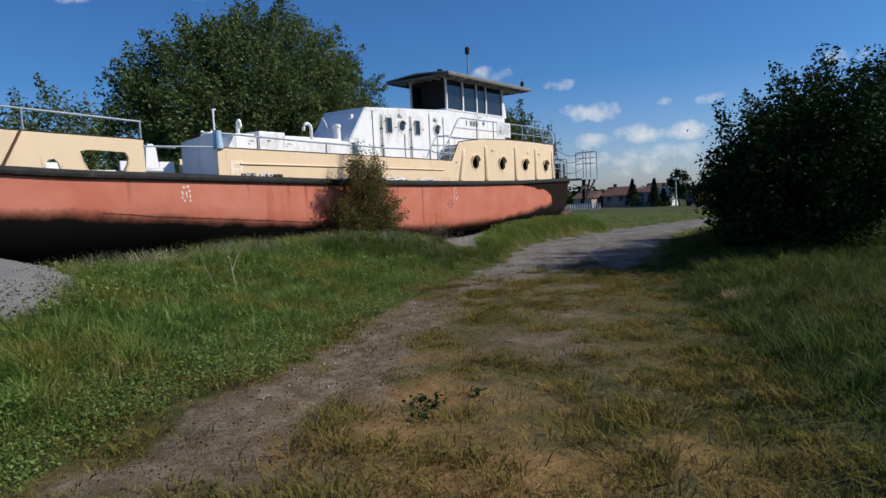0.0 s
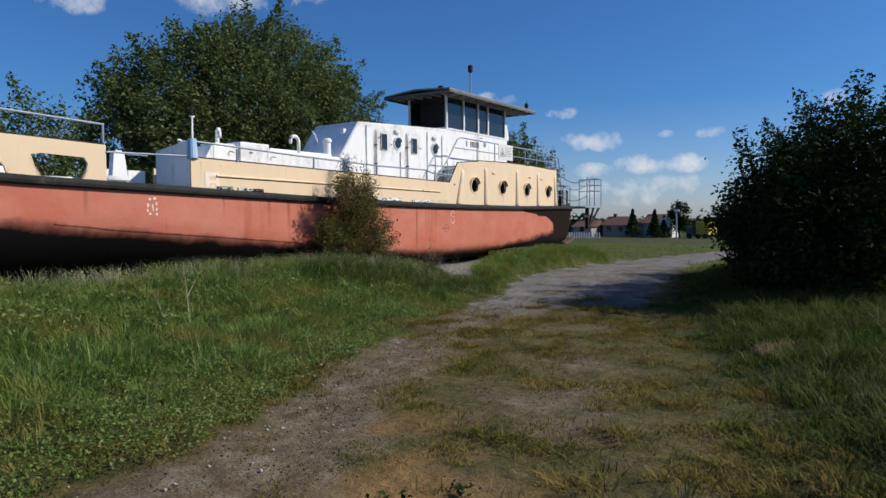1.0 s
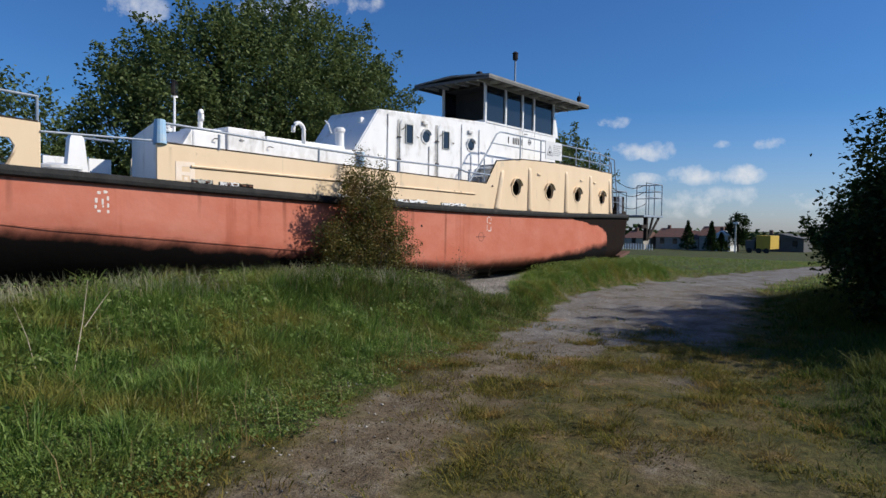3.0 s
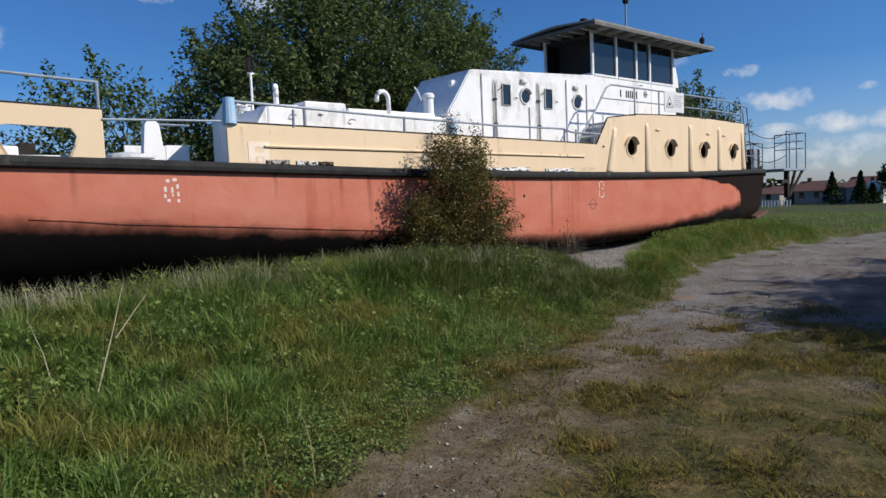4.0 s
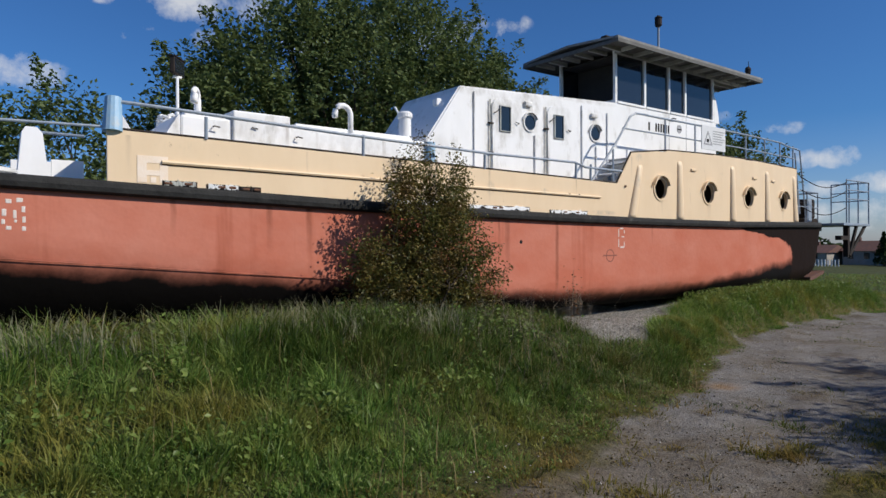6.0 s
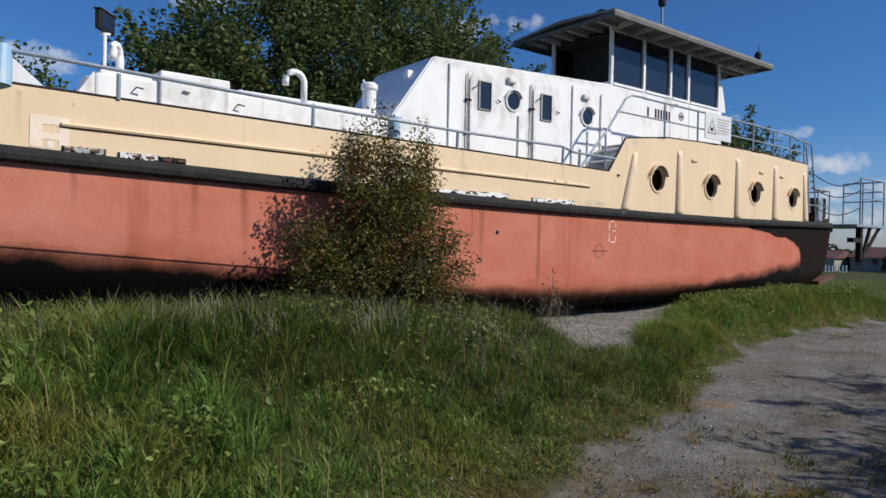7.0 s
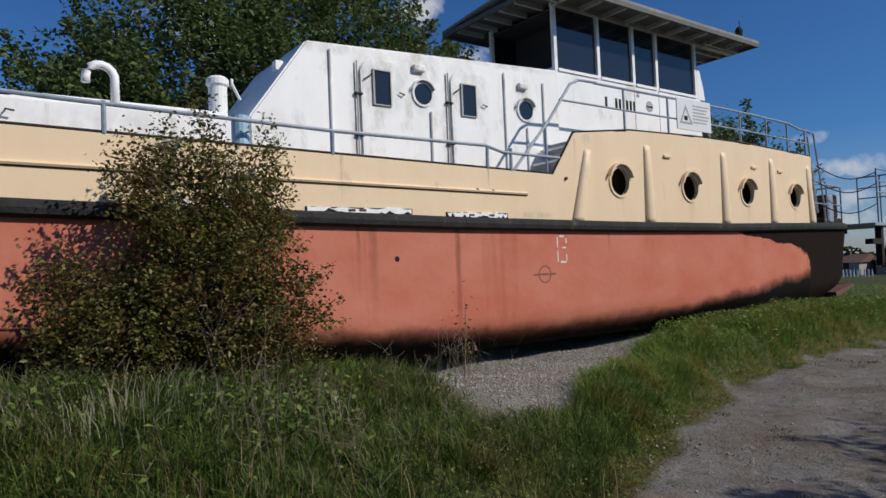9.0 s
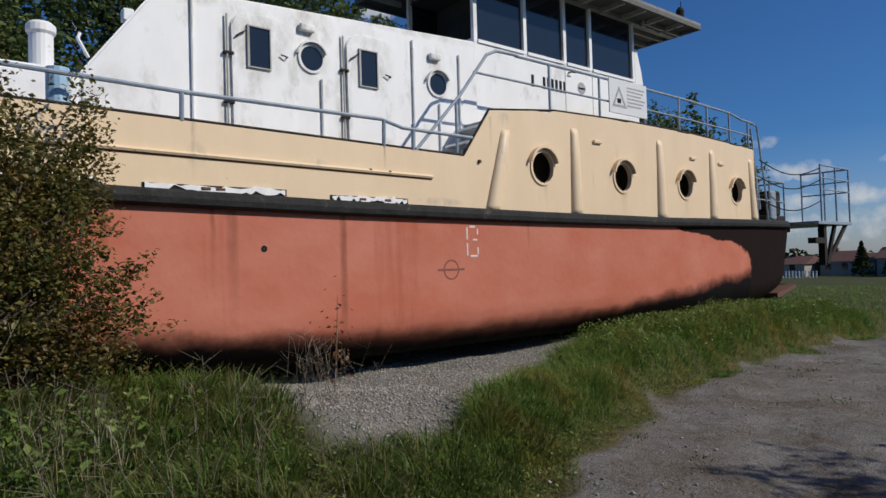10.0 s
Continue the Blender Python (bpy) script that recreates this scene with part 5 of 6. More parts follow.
part("bow_railing", tb([(x, lerp(YB, x) + 0.04, 3.25 + 0.05 * max(0, -13.6 - x)) for x in np.linspace(-20.0, -13.6, 8)], 0.02), M_RAIL, boat, "thin bow railing")
for x in (-19, -17.3, -15.66, -13.62):
    part("railing_post", tb([(x, lerp(YB, x) + 0.04, lerp(BOWTOP, x) - 0.01), (x, lerp(YB, x) + 0.04, 3.25 + 0.05 * max(0, -13.6 - x))], 0.022), M_RAIL, boat)
part("bow_capping", tb([(x, lerp(YB, x) + 0.02, lerp(BOWTOP, x) + 0.01) for x in np.linspace(-20.5, -13.62, 10)], 0.018, 6), M_DARK, bow, "dark capping bar")
part("winch_drum", lathe(bmesh.new(), -13.05, 0.35, [(0.28, 2.05), (0.28, 2.33), (0.36, 2.35), (0.36, 2.39), (0.1, 2.44)], 18), M_SIGN, boat, "pale round hatch lid")
bm = bmesh.new()
pil = [(-12.66, 2.1), (-12.26, 2.1), (-12.36, 2.93), (-12.42, 3.0), (-12.54, 3.0), (-12.58, 2.93)]
a = [bm.verts.new((x, 1.0, z)) for x, z in pil]
b = [bm.verts.new((x, 1.15, z)) for x, z in pil]
bm.faces.new(a)
bm.faces.new(b)
for k in range(6):
    bm.faces.new((a[k], a[(k + 1) % 6], b[(k + 1) % 6], b[k]))
part("bollard_post", bm, M_WHITE, boat, "white tapered post")
part("coaming", bx(-12.26, -11.9, 1.05, 1.1, 2.1, 2.62), M_WHITE, boat)
part("coaming", bx(-12.6, -11.9, 2.05, 2.10, 2.1, 2.7), M_WHITE, boat)
part("well_railing", tb([(-12.45, 1.07, 2.95), (-11.92, 0.9, 2.92)], 0.018), M_RAIL, boat)
part("well_railing", tb([(-13.6, -0.58, 2.78), (-11.95, -0.55, 2.83)], 0.016), M_RAIL, boat)
part("bow_cabin", bx(-14.75, -14.3, 0.9, 1.5, 2.1, 2.56, bevel=0.03), M_WHITE, boat, "low white bow casing")
part("bow_hatch", bx(-15.5, -13.9, -0.35, 0.25, 2.15, 2.34, bevel=0.03), M_SIGN, boat, "pale hatch cover")
for x in (-14.86, -14.2):
    part("bow_locker", bx(x - 0.1, x + 0.1, 0.9, 1.3, 2.1, 2.6), M_DARK, boat)

# ---- stern platform, railings and gear
part("stern_platform", bx(6.5, 8.35, -0.85, 1.0, 2.0, 2.07, bevel=0.01), M_RAIL, boat, "grey-blue steel platform over the stern")
cage = part("platform_railing", tb([(6.75, -0.82, 3.27), (8.3, -0.82, 3.27), (8.3, 0.2, 3.27)], 0.02), M_RAIL, boat, "grey-blue platform railing")
for z in (2.75, 3.0):
    part("rail_bar", tb([(6.75, -0.82, z), (8.3, -0.82, z), (8.3, 0.2, z)], 0.016), M_RAIL, cage)
for x, y in ((6.75, -0.82), (7.55, -0.82), (8.3, -0.82), (8.3, 0.2), (8.3, -0.3)):
    part("rail_post", tb([(x, y, 2.06), (x, y, 3.27)], 0.02), M_RAIL, cage)
lower = part("stern_railing", tb([(4.75, -0.38, 2.92), (6.3, -0.25, 2.92), (6.3, 1.2, 2.92)], 0.02), M_RAIL, boat, "grey-blue stern railing")
part("rail_bar", tb([(4.75, -0.38, 2.5), (6.3, -0.25, 2.5), (6.3, 1.2, 2.5)], 0.015), M_RAIL, lower)
for x, y in ((4.8, -0.38), (5.5, -0.31), (6.3, -0.25), (6.3, 0.5)):
    part("rail_post", tb([(x, y, 2.0), (x, y, 2.92)], 0.018), M_RAIL, lower)
lad = part("ladder", tb([(4.72, -0.36, 4.0), (4.95, -0.36, 3.98), (5.25, -0.36, 2.5), (5.3, -0.36, 2.0)], 0.02), M_RAIL, boat, "blue steel ladder")
part("ladder_side", tb([(4.68, -0.36, 3.9), (4.95, -0.36, 2.3)], 0.02), M_RAIL, lad)
winch = part("stern_winch", bx(5.3, 6.15, -0.32, 0.5, 2.0, 2.2, bevel=0.03), M_DARK, boat, "dark winch gear")
part("winch_drum", tb([(5.75, -0.30, 2.5), (5.75, 0.5, 2.5)], 0.17, 14), M_DARK, winch)
part("winch_cheek", bx(5.5, 5.75, -0.34, -0.28, 2.1, 2.72, bevel=0.04), M_RAIL, winch)
part("winch_motor", bx(5.8, 6.15, -0.25, 0.2, 2.2, 2.74, bevel=0.05), M_DARK, winch)
for z0, z1 in ((3.3, 3.2), (2.95, 2.95), (2.5, 2.5)):
    pts = [(5.0 + (6.75 - 5.0) * t, -0.36 - 0.46 * t, z0 + (z1 - z0) * t - 0.22 * math.sin(math.pi * t)) for t in np.linspace(0, 1, 10)]
    part("chain", tb(pts, 0.012, 5), M_DARK, boat, "slack chain")
part("strut", tb([(8.2, -0.75, 2.0), (7.1, -0.75, 1.15)], 0.05, 6), M_DARK, boat)
part("strut", tb([(7.6, -0.75, 2.0), (7.1, -0.75, 1.15)], 0.05, 6), M_DARK, boat)
part("strut", bx(7.0, 7.13, -0.76, -0.63, 1.12, 2.0), M_DARK, boat, "dark steel post")
part("strut", bx(6.5, 7.0, -0.78, -0.62, 1.6, 1.72), M_DARK, boat)
bm = bmesh.new()
rud = [(5.7, 0.46), (6.55, 0.66), (6.6, 0.74), (5.7, 0.58)]
a = [bm.verts.new((x, -0.3, z)) for x, z in rud]
b = [bm.verts.new((x, 0.9, z)) for x, z in rud]
bm.faces.new(a)
bm.faces.new(b)
for k in range(4):
    bm.faces.new((a[k], a[(k + 1) % 4], b[(k + 1) % 4], b[k]))
part("skeg_plate", bm, M_ROOFTILE, boat, "rusty red skeg plate")
for x in (-17, -13, -9, -5, -1.5, 2.5):
    bl = thing("timber_block", (x, YC, 0.0), "dark timber block under the keel", "block", "blocks under the hull")
    zg = float(ground_z(x, YC)) - 0.05
    part("timber", bx(x - 0.2, x + 0.2, YC - 0.5, YC + 0.5, zg, lerp(KEEL, x) + 0.01, bevel=0.02), M_BARK, bl)

# ---------------------------------------------------------------- plants


PILE = (-18.9, -2.35, 2.95)


def pile_z(x, y):
    return ground_z(x, y)


def blades(name, px, py, height, width, mat, label, lean=0.45, seed=1, combed=1.0, heading=None):
    """Grass blades, each a bent tapering strip rooted in the ground."""
    r = np.random.default_rng(seed)
    n = len(px)
    pz = pile_z(px, py) - 0.02
    a = combed * (2.6 * np.sin(1.9 * px + 1.4 * np.sin(2.1 * py)) + 2.2 * np.sin(2.3 * py - 0.7 * px)) + r.normal(0, 0.9 + 3.0 * (1 - combed), n)
    if heading is not None:
        a = heading + r.normal(0, 0.5, n)
    h = height * r.uniform(0.55, 1.3, n)
    w = width * r.uniform(0.6, 1.3, n)
    l = h * lean * r.uniform(0.2, 1.5, n)
    dx, dy = np.cos(a), np.sin(a)
    b = a + r.normal(np.pi / 2, 0.5, n)
    sx, sy = np.cos(b) * w, np.sin(b) * w
    V = np.empty((n, 5, 3))
    for k, (t, ww, bend) in enumerate(((0, 1, 0), (0, -1, 0), (0.55, 0.8, 0.3), (0.55, -0.8, 0.3), (1.0, 0, 1.0))):
        V[:, k, 0] = px + dx * l * bend + sx * ww * 0.5
        V[:, k, 1] = py + dy * l * bend + sy * ww * 0.5
        V[:, k, 2] = pz + h * t * (1 - 0.15 * bend)
    base_i = (np.arange(n) * 5)[:, None]
    loops = np.concatenate([base_i + np.array([0, 1, 3]), base_i + np.array([0, 3, 2]), base_i + np.array([2, 3, 4])], 1).reshape(-1)
    me = bpy.data.meshes.new(name)
    me.vertices.add(n * 5)
    me.vertices.foreach_set("co", V.reshape(-1))
    me.loops.add(len(loops))
    me.loops.foreach_set("vertex_index", loops.astype(np.int32))
    me.polygons.add(n * 3)
    me.polygons.foreach_set("loop_start", np.arange(0, n * 9, 3, dtype=np.int32))
    me.update(calc_edges=True)
    me.materials.append(mat)
    return tagged(new(name, me), label, "grass", kind="stuff")


def leaf_cloud(name, centres, sizes, mat, parent, leaf, seed, flat=0.5):
    """Many small folded leaves round the given points."""
    r = np.random.default_rng(seed)
    n = len(centres)
    nrm = r.normal(size=(n, 3))
    nrm[:, 2] = np.abs(nrm[:, 2]) + flat
    nrm /= np.linalg.norm(nrm, axis=1)[:, None]
    u = np.cross(nrm, r.normal(size=(n, 3)))
    u /= np.linalg.norm(u, axis=1)[:, None]
    v = np.cross(nrm, u)
    s = (leaf * r.uniform(0.6, 1.35, n) * sizes)[:, None]
    V = np.empty((n, 4, 3))
    V[:, 0] = centres - u * s * 0.5
    V[:, 1] = centres + v * s * 0.30 + nrm * s * 0.10
    V[:, 2] = centres + u * s * 0.5 - nrm * s * 0.08
    V[:, 3] = centres - v * s * 0.30 + nrm * s * 0.10
    base_i = (np.arange(n) * 4)[:, None]
    loops = np.concatenate([base_i + np.array([0, 1, 2]), base_i + np.array([0, 2, 3])], 1).reshape(-1)
    me = bpy.data.meshes.new(name)
    me.vertices.add(n * 4)
    me.vertices.foreach_set("co", V.reshape(-1))
    me.loops.add(len(loops))
    me.loops.foreach_set("vertex_index", loops.astype(np.int32))
    me.polygons.add(n * 2)
    me.polygons.foreach_set("loop_start", np.arange(0, n * 6, 3, dtype=np.int32))
    me.update(calc_edges=True)
    me.materials.append(mat)
    ob = new(name, me)
    ob.parent = parent
    ob.matrix_parent_inverse = Matrix.Translation(-parent.location)
    return ob


def tree(name, at, blobs, sprays, per, leaf, mat, label, category, seed, trunk_r=0.2, stems=1, group="", spread=0.33, out=0.5):
    """A trunk or several stems, limbs to each spray, and leaves about the sprays. blobs: centre and radii of the crown's masses."""
    r = np.random.default_rng(seed)
    e = thing(name, at, label, category, group)
    pts, tight = [], []
    vol = np.array([b[3] * b[4] * b[5] for b in blobs])
    for _ in range(sprays):
        b = blobs[r.choice(len(blobs), p=vol ** 0.6 / (vol ** 0.6).sum())]
        d = r.normal(size=3)
        d /= np.linalg.norm(d)
        rad = r.uniform(out, 1.0) ** 0.6 if r.uniform() > 0.14 else r.uniform(1.02, 1.24)
        tight.append(0.55 if rad > 1.01 else 1.0)
        pts.append(np.array([b[0] + d[0] * b[3] * rad, b[1] + d[1] * b[4] * rad, b[2] + d[2] * b[5] * rad]))
    tight = [k for k, p in zip(tight, pts) if p[2] > at[2] + 0.1]
    pts = np.array([p for p in pts if p[2] > at[2] + 0.1])
    bm = bmesh.new()
    crown_z = min(b[2] - 0.6 * b[5] for b in blobs)
    mid = np.array([np.mean([b[0] for b in blobs]), np.mean([b[1] for b in blobs]), np.mean([b[2] for b in blobs])])
    hubs = []
    for s in range(stems):
        a = 2 * math.pi * s / max(1, stems)
        foot = Vector((at[0] + 0.25 * (stems > 1) * math.cos(a), at[1] + 0.25 * (stems > 1) * math.sin(a), at[2] - 0.15))
        hub = Vector((at[0] + (mid[0] - at[0]) * 0.5 + 0.5 * (stems > 1) * math.cos(a), at[1] + (mid[1] - at[1]) * 0.5 + 0.5 * (stems > 1) * math.sin(a), max(at[2] + 0.4, crown_z + 0.3)))
        tube(bm, [foot, foot.lerp(hub, 0.5) + Vector((r.normal() * 0.06, r.normal() * 0.06, 0)), hub], trunk_r, 8, trunk_r * 0.6)
        hubs.append(hub)
    part("trunk", bm, M_BARK, e, "brown bark")
    bm = bmesh.new()
    for i, p in enumerate(pts[: min(len(pts), 150)]):
        hub = hubs[i % len(hubs)]
        q = Vector(p)
        m = hub.lerp(q, 0.55) + Vector((r.normal() * 0.1, r.normal() * 0.1, 0.15))
        tube(bm, [hub, m, q], trunk_r * 0.28, 5, 0.006)
    part("branchwork", bm, M_BARK, e, "brown limbs")
    C, S = [], []
    for p, close in zip(pts, tight):
        k = int(per * r.uniform(0.5, 1.5))
        outw = p - mid
        outw = outw / (np.linalg.norm(outw) + 1e-6)
        axis = outw * 0.7 + np.array([0, 0, 0.5]) + r.normal(size=3) * 0.3
        axis /= np.linalg.norm(axis)
        t = r.uniform(-0.6, 1.0, k)[:, None]
        C.append(p + axis * t * spread * 1.6 + r.normal(size=(k, 3)) * close * spread * (0.75 - 0.4 * np.abs(t)))
        S.append(np.ones(k))
    C = np.concatenate(C)
    keep = C[:, 2] > at[2] + 0.05
    leaf_cloud("crown", C[keep], np.concatenate(S)[keep], mat, e, leaf, seed + 1)
    return e


tree("tree", (-2.8, 9.6, -0.3), [(-4.7, 8.4, 5.15, 3.4, 3.0, 2.95), (-1.8, 9.0, 6.45, 3.3, 2.8, 2.8), (1.1, 9.8, 5.6, 3.2, 2.8, 2.9), (-7.2, 8.2, 4.1, 2.1, 2.2, 2.4), (-2.6, 8.3, 3.1, 5.2, 2.8, 2.3)], 1300, 112, 0.135, M_LEAF_TREE, "large leafy green tree behind the boat", "tree", 11, 0.28, spread=0.34, out=0.6)
tree("tree", (-10.5, 8.0, -0.4), [(-11.6, 7.4, 2.9, 1.7, 1.4, 1.9), (-9.5, 8.0, 2.4, 1.5, 1.4, 1.6), (-12.6, 7.4, 1.7, 3.2, 1.2, 1.3)], 330, 80, 0.12, M_LEAF_TREE, "loose young tree behind the boat's bow", "tree", 21, 0.1, 3, spread=0.3)
tree("tree", (10.5, 5.5, -0.4), [(10.2, 5.2, 3.7, 1.9, 1.6, 2.3), (12.0, 5.0, 3.4, 1.9, 1.6, 2.0)], 220, 75, 0.15, M_LEAF_TREE, "small leafy tree beyond the stern", "tree", 31, 0.12, spread=0.3)
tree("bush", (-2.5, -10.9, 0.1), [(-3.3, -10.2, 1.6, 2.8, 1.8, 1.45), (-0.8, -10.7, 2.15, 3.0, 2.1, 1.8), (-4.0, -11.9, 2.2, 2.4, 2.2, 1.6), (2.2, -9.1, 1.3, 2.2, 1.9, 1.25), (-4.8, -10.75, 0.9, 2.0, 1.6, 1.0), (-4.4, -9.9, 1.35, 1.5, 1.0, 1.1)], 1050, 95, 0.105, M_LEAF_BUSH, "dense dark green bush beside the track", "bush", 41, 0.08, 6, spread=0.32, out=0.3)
tree("bush", (-8.05, -1.4, 0.5), [(-8.15, -1.42, 1.35, 0.78, 0.50, 0.72), (-8.4, -1.45, 0.98, 0.84, 0.58, 0.52), (-8.22, -1.35, 1.98, 0.58, 0.36, 0.52), (-7.97, -1.08, 2.66, 0.10, 0.10, 0.40), (-7.40, -1.0, 2.50, 0.09, 0.10, 0.36), (-7.75, -1.42, 1.0, 0.58, 0.50, 0.44), (-8.65, -1.35, 2.15, 0.20, 0.20, 0.32), (-7.50, -1.15, 1.95, 0.30, 0.26, 0.36), (-9.0, -1.4, 1.3, 0.34, 0.25, 0.34), (-8.35, -1.2, 2.45, 0.10, 0.10, 0.24)], 620, 62, 0.043, M_LEAF_SMALL, "young olive-green bush beside the hull", "bush", 51, 0.018, 7, spread=0.135, out=0.3)

# ---------------------------------------------------------------- grass


def scatter(n, x0, x1, y0, y1, seed, keep):
    r = np.random.default_rng(seed)
    x, y = r.uniform(x0, x1, n), r.uniform(y0, y1, n)
    k = keep(x, y, r.uniform(0, 1, n))
    return x[k], y[k]


def tufts(x, y):
    """Where grass stands thick, from 0 to 1."""
    return np.clip(0.5 + 1.1 * (vnoise(1.3 * x, 1.3 * y) - 0.5) + 0.9 * (vnoise(3.1 * x + 31, 3.1 * y + 17) - 0.5), 0, 1)


def on_bank(x, y, u):
    return (u < (1 - road_mask(x, y)) ** 2 * (1 - apron_mask(x, y)) ** 2 * (0.35 + 0.65 * tufts(x, y))) & (y - tab(ROAD_LEFT, x) > -0.1 + 0.3 * wobble(x, y)) & ~((np.abs(y - YC) < 1.3) & (x > -9)) & (np.hypot(x - PILE[0], y - PILE[1]) > 2.2 + 0.2 * wobble(2 * x, 2 * y))


def on_right(x, y, u):
    return (y - tab(ROAD_RIGHT, x) < 0.5 * wobble(x, y) + 0.1) & (u < 0.4 + 0.6 * tufts(x, y))


def bank_height(x, y):
    return (1 - 0.42 * smooth01(1.3 - np.abs(x + 3.8) / 2.4)) * (0.045 + 0.165 * smooth01((y - tab(ROAD_LEFT, x)) / np.where(x > -7, 0.6, 1.6)) * (0.35 + 0.6 * tufts(0.6 * x + 3, 0.6 * y) + 0.35 * tufts(1.6 * x, 1.6 * y + 1) ** 2))


def tussocks(n, x0, x1, y0, y1, seed, keep, high, per=38):
    """Grass that grows in clumps: each clump fans out from its middle. Gives x, y, height and heading of its blades."""
    cx, cy = scatter(n, x0, x1, y0, y1, seed, keep)
    r = np.random.default_rng(seed + 500)
    tall = high(cx, cy) * r.uniform(0.75, 1.75, len(cx))
    wide = r.uniform(0.035, 0.10, len(cx))
    i = np.repeat(np.arange(len(cx)), r.integers(per // 2, per * 3 // 2, len(cx)))
    ox, oy = r.normal(size=len(i)), r.normal(size=len(i))
    sway = np.repeat(r.uniform(0, 6.28, len(cx)), np.bincount(i, minlength=len(cx)))
    head = np.arctan2(oy + 0.8 * np.sin(sway), ox + 0.8 * np.cos(sway))
    return cx[i] + ox * wide[i], cy[i] + oy * wide[i], tall[i], head


def near_bush(x, y):
    """Where the grass is darker, beside the young bush and along the gravel."""
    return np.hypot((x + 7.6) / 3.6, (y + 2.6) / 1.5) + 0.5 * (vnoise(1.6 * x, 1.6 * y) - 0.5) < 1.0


x, y = scatter(330000, -22, 3, -10.5, -0.3, 61, on_bank)
dim = near_bush(x, y)
blades("tall_grass", x[~dim], y[~dim], 0.85 * bank_height(x[~dim], y[~dim]), 0.0085, M_GRASS, "long green meadow grass on the bank", 0.9, seed=1, combed=0.35)
blades("tall_grass", x[dim], y[dim], 0.95 * bank_height(x[dim], y[dim]), 0.0085, M_GRASS_BUSHSIDE, "darker grass round the young bush", 0.9, seed=107, combed=0.35)
x, y, h, a = tussocks(11500, -21, 1, -9.5, -0.8, 161, on_bank, bank_height)
dim = near_bush(x, y)
blades("tussock_grass", x[~dim], y[~dim], h[~dim], 0.0095, M_GRASS, "tussocks of long grass on the bank", 0.85, seed=101, heading=a[~dim])
blades("tussock_grass", x[dim], y[dim], h[dim], 0.0095, M_GRASS_BUSHSIDE, "darker tussocks round the young bush", 0.85, seed=108, heading=a[dim])
x, y = scatter(110000, -6, 9, -4.2, -0.3, 59, on_bank)
blades("tall_grass", x, y, bank_height(x, y), 0.009, M_GRASS, "long green grass between track and hull", 0.9, seed=10, combed=0.35)
x, y, h, a = tussocks(3200, -5, 7, -3.6, -0.6, 162, on_bank, bank_height)
blades("tussock_grass", x, y, h, 0.010, M_GRASS, "tussocks of long grass between track and hull", 0.85, seed=102, heading=a)
x, y = scatter(5200, -17, -7.5, -2.9, -1.6, 163, on_bank)
blades("seeding_grass", x, y, 0.34, 0.0065, M_GRASS_PALE, "pale seed heads along the top of the bank", 0.5, seed=103)
x, y = scatter(18000, -22, 3, -10.5, -0.3, 66, on_bank)
blades("pale_grass", x, y, 0.9 * bank_height(x, y), 0.007, M_GRASS_SHORT, "yellowing grass among the green", 0.9, seed=6, combed=0.35)
x, y = scatter(2500, -20, -3, -8.0, -1.0, 62, on_bank)
blades("seeding_grass", x, y, 0.36, 0.005, M_GRASS_DRY, "pale seeding grass stalks", 0.35, seed=2)
x, y = scatter(22000, -10.5, -5, -5.5, -1.8, 58, on_bank)
blades("withered_grass", x, y, 1.05 * bank_height(x, y), 0.006, M_GRASS_SHORT, "withered grass round the young bush", 0.9, seed=12, combed=0.35)
x, y, h, a = tussocks(3600, -20, 1, -14.5, -6.0, 164, on_right, lambda x, y: 0.05 + 0.17 * smooth01((tab(ROAD_RIGHT, x) - y) / 1.4) * (0.5 + 0.6 * tufts(0.7 * x, 0.7 * y)))
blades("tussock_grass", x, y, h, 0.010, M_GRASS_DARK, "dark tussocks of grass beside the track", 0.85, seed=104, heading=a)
x, y = scatter(160000, -22, 5, -15.5, -5.5, 63, on_right)
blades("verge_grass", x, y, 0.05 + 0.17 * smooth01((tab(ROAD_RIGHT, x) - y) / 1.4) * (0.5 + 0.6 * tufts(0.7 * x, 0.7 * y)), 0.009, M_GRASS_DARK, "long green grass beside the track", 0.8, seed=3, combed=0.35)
turf_keep = lambda x, y, u: (y < tab(ROAD_LEFT, x) + 0.4) & (y > tab(ROAD_RIGHT, x) - 0.6) & (u < (1 - road_mask(x, y)) ** 2 * (0.08 + 0.92 * tufts(1.7 * x, 1.7 * y) ** 1.5) + 0.012 + 0.6 * (tufts(0.9 * x + 2, 0.9 * y) > 0.9))
x, y = scatter(460000, -20.5, -5.5, -13.5, -4.5, 64, turf_keep)
blades("short_grass", x, y, 0.024 + 0.036 * tufts(1.7 * x, 1.7 * y) ** 2, 0.008, M_TURF, "short trodden grass on the track", 0.8, seed=4, combed=0.0)
x, y, h, a = tussocks(16500, -20.5, -6.0, -13, -4.5, 165, lambda x, y, u: turf_keep(x, y, u) & (vnoise(1.4 * x + 3, 1.4 * y) > 0.36), lambda x, y: 0.045 + 0.03 * tufts(x, y), 22)
blades("turf_tuft", x, y, h, 0.009, M_TURF, "low tufts of trodden grass on the track", 1.1, seed=105, heading=a)
x, y = scatter(90000, -8, 6, -9, -1.5, 69, turf_keep)
blades("short_grass", x, y, 0.042, 0.008, M_TURF, "short trodden grass on the track", 0.8, seed=9, combed=0.0)
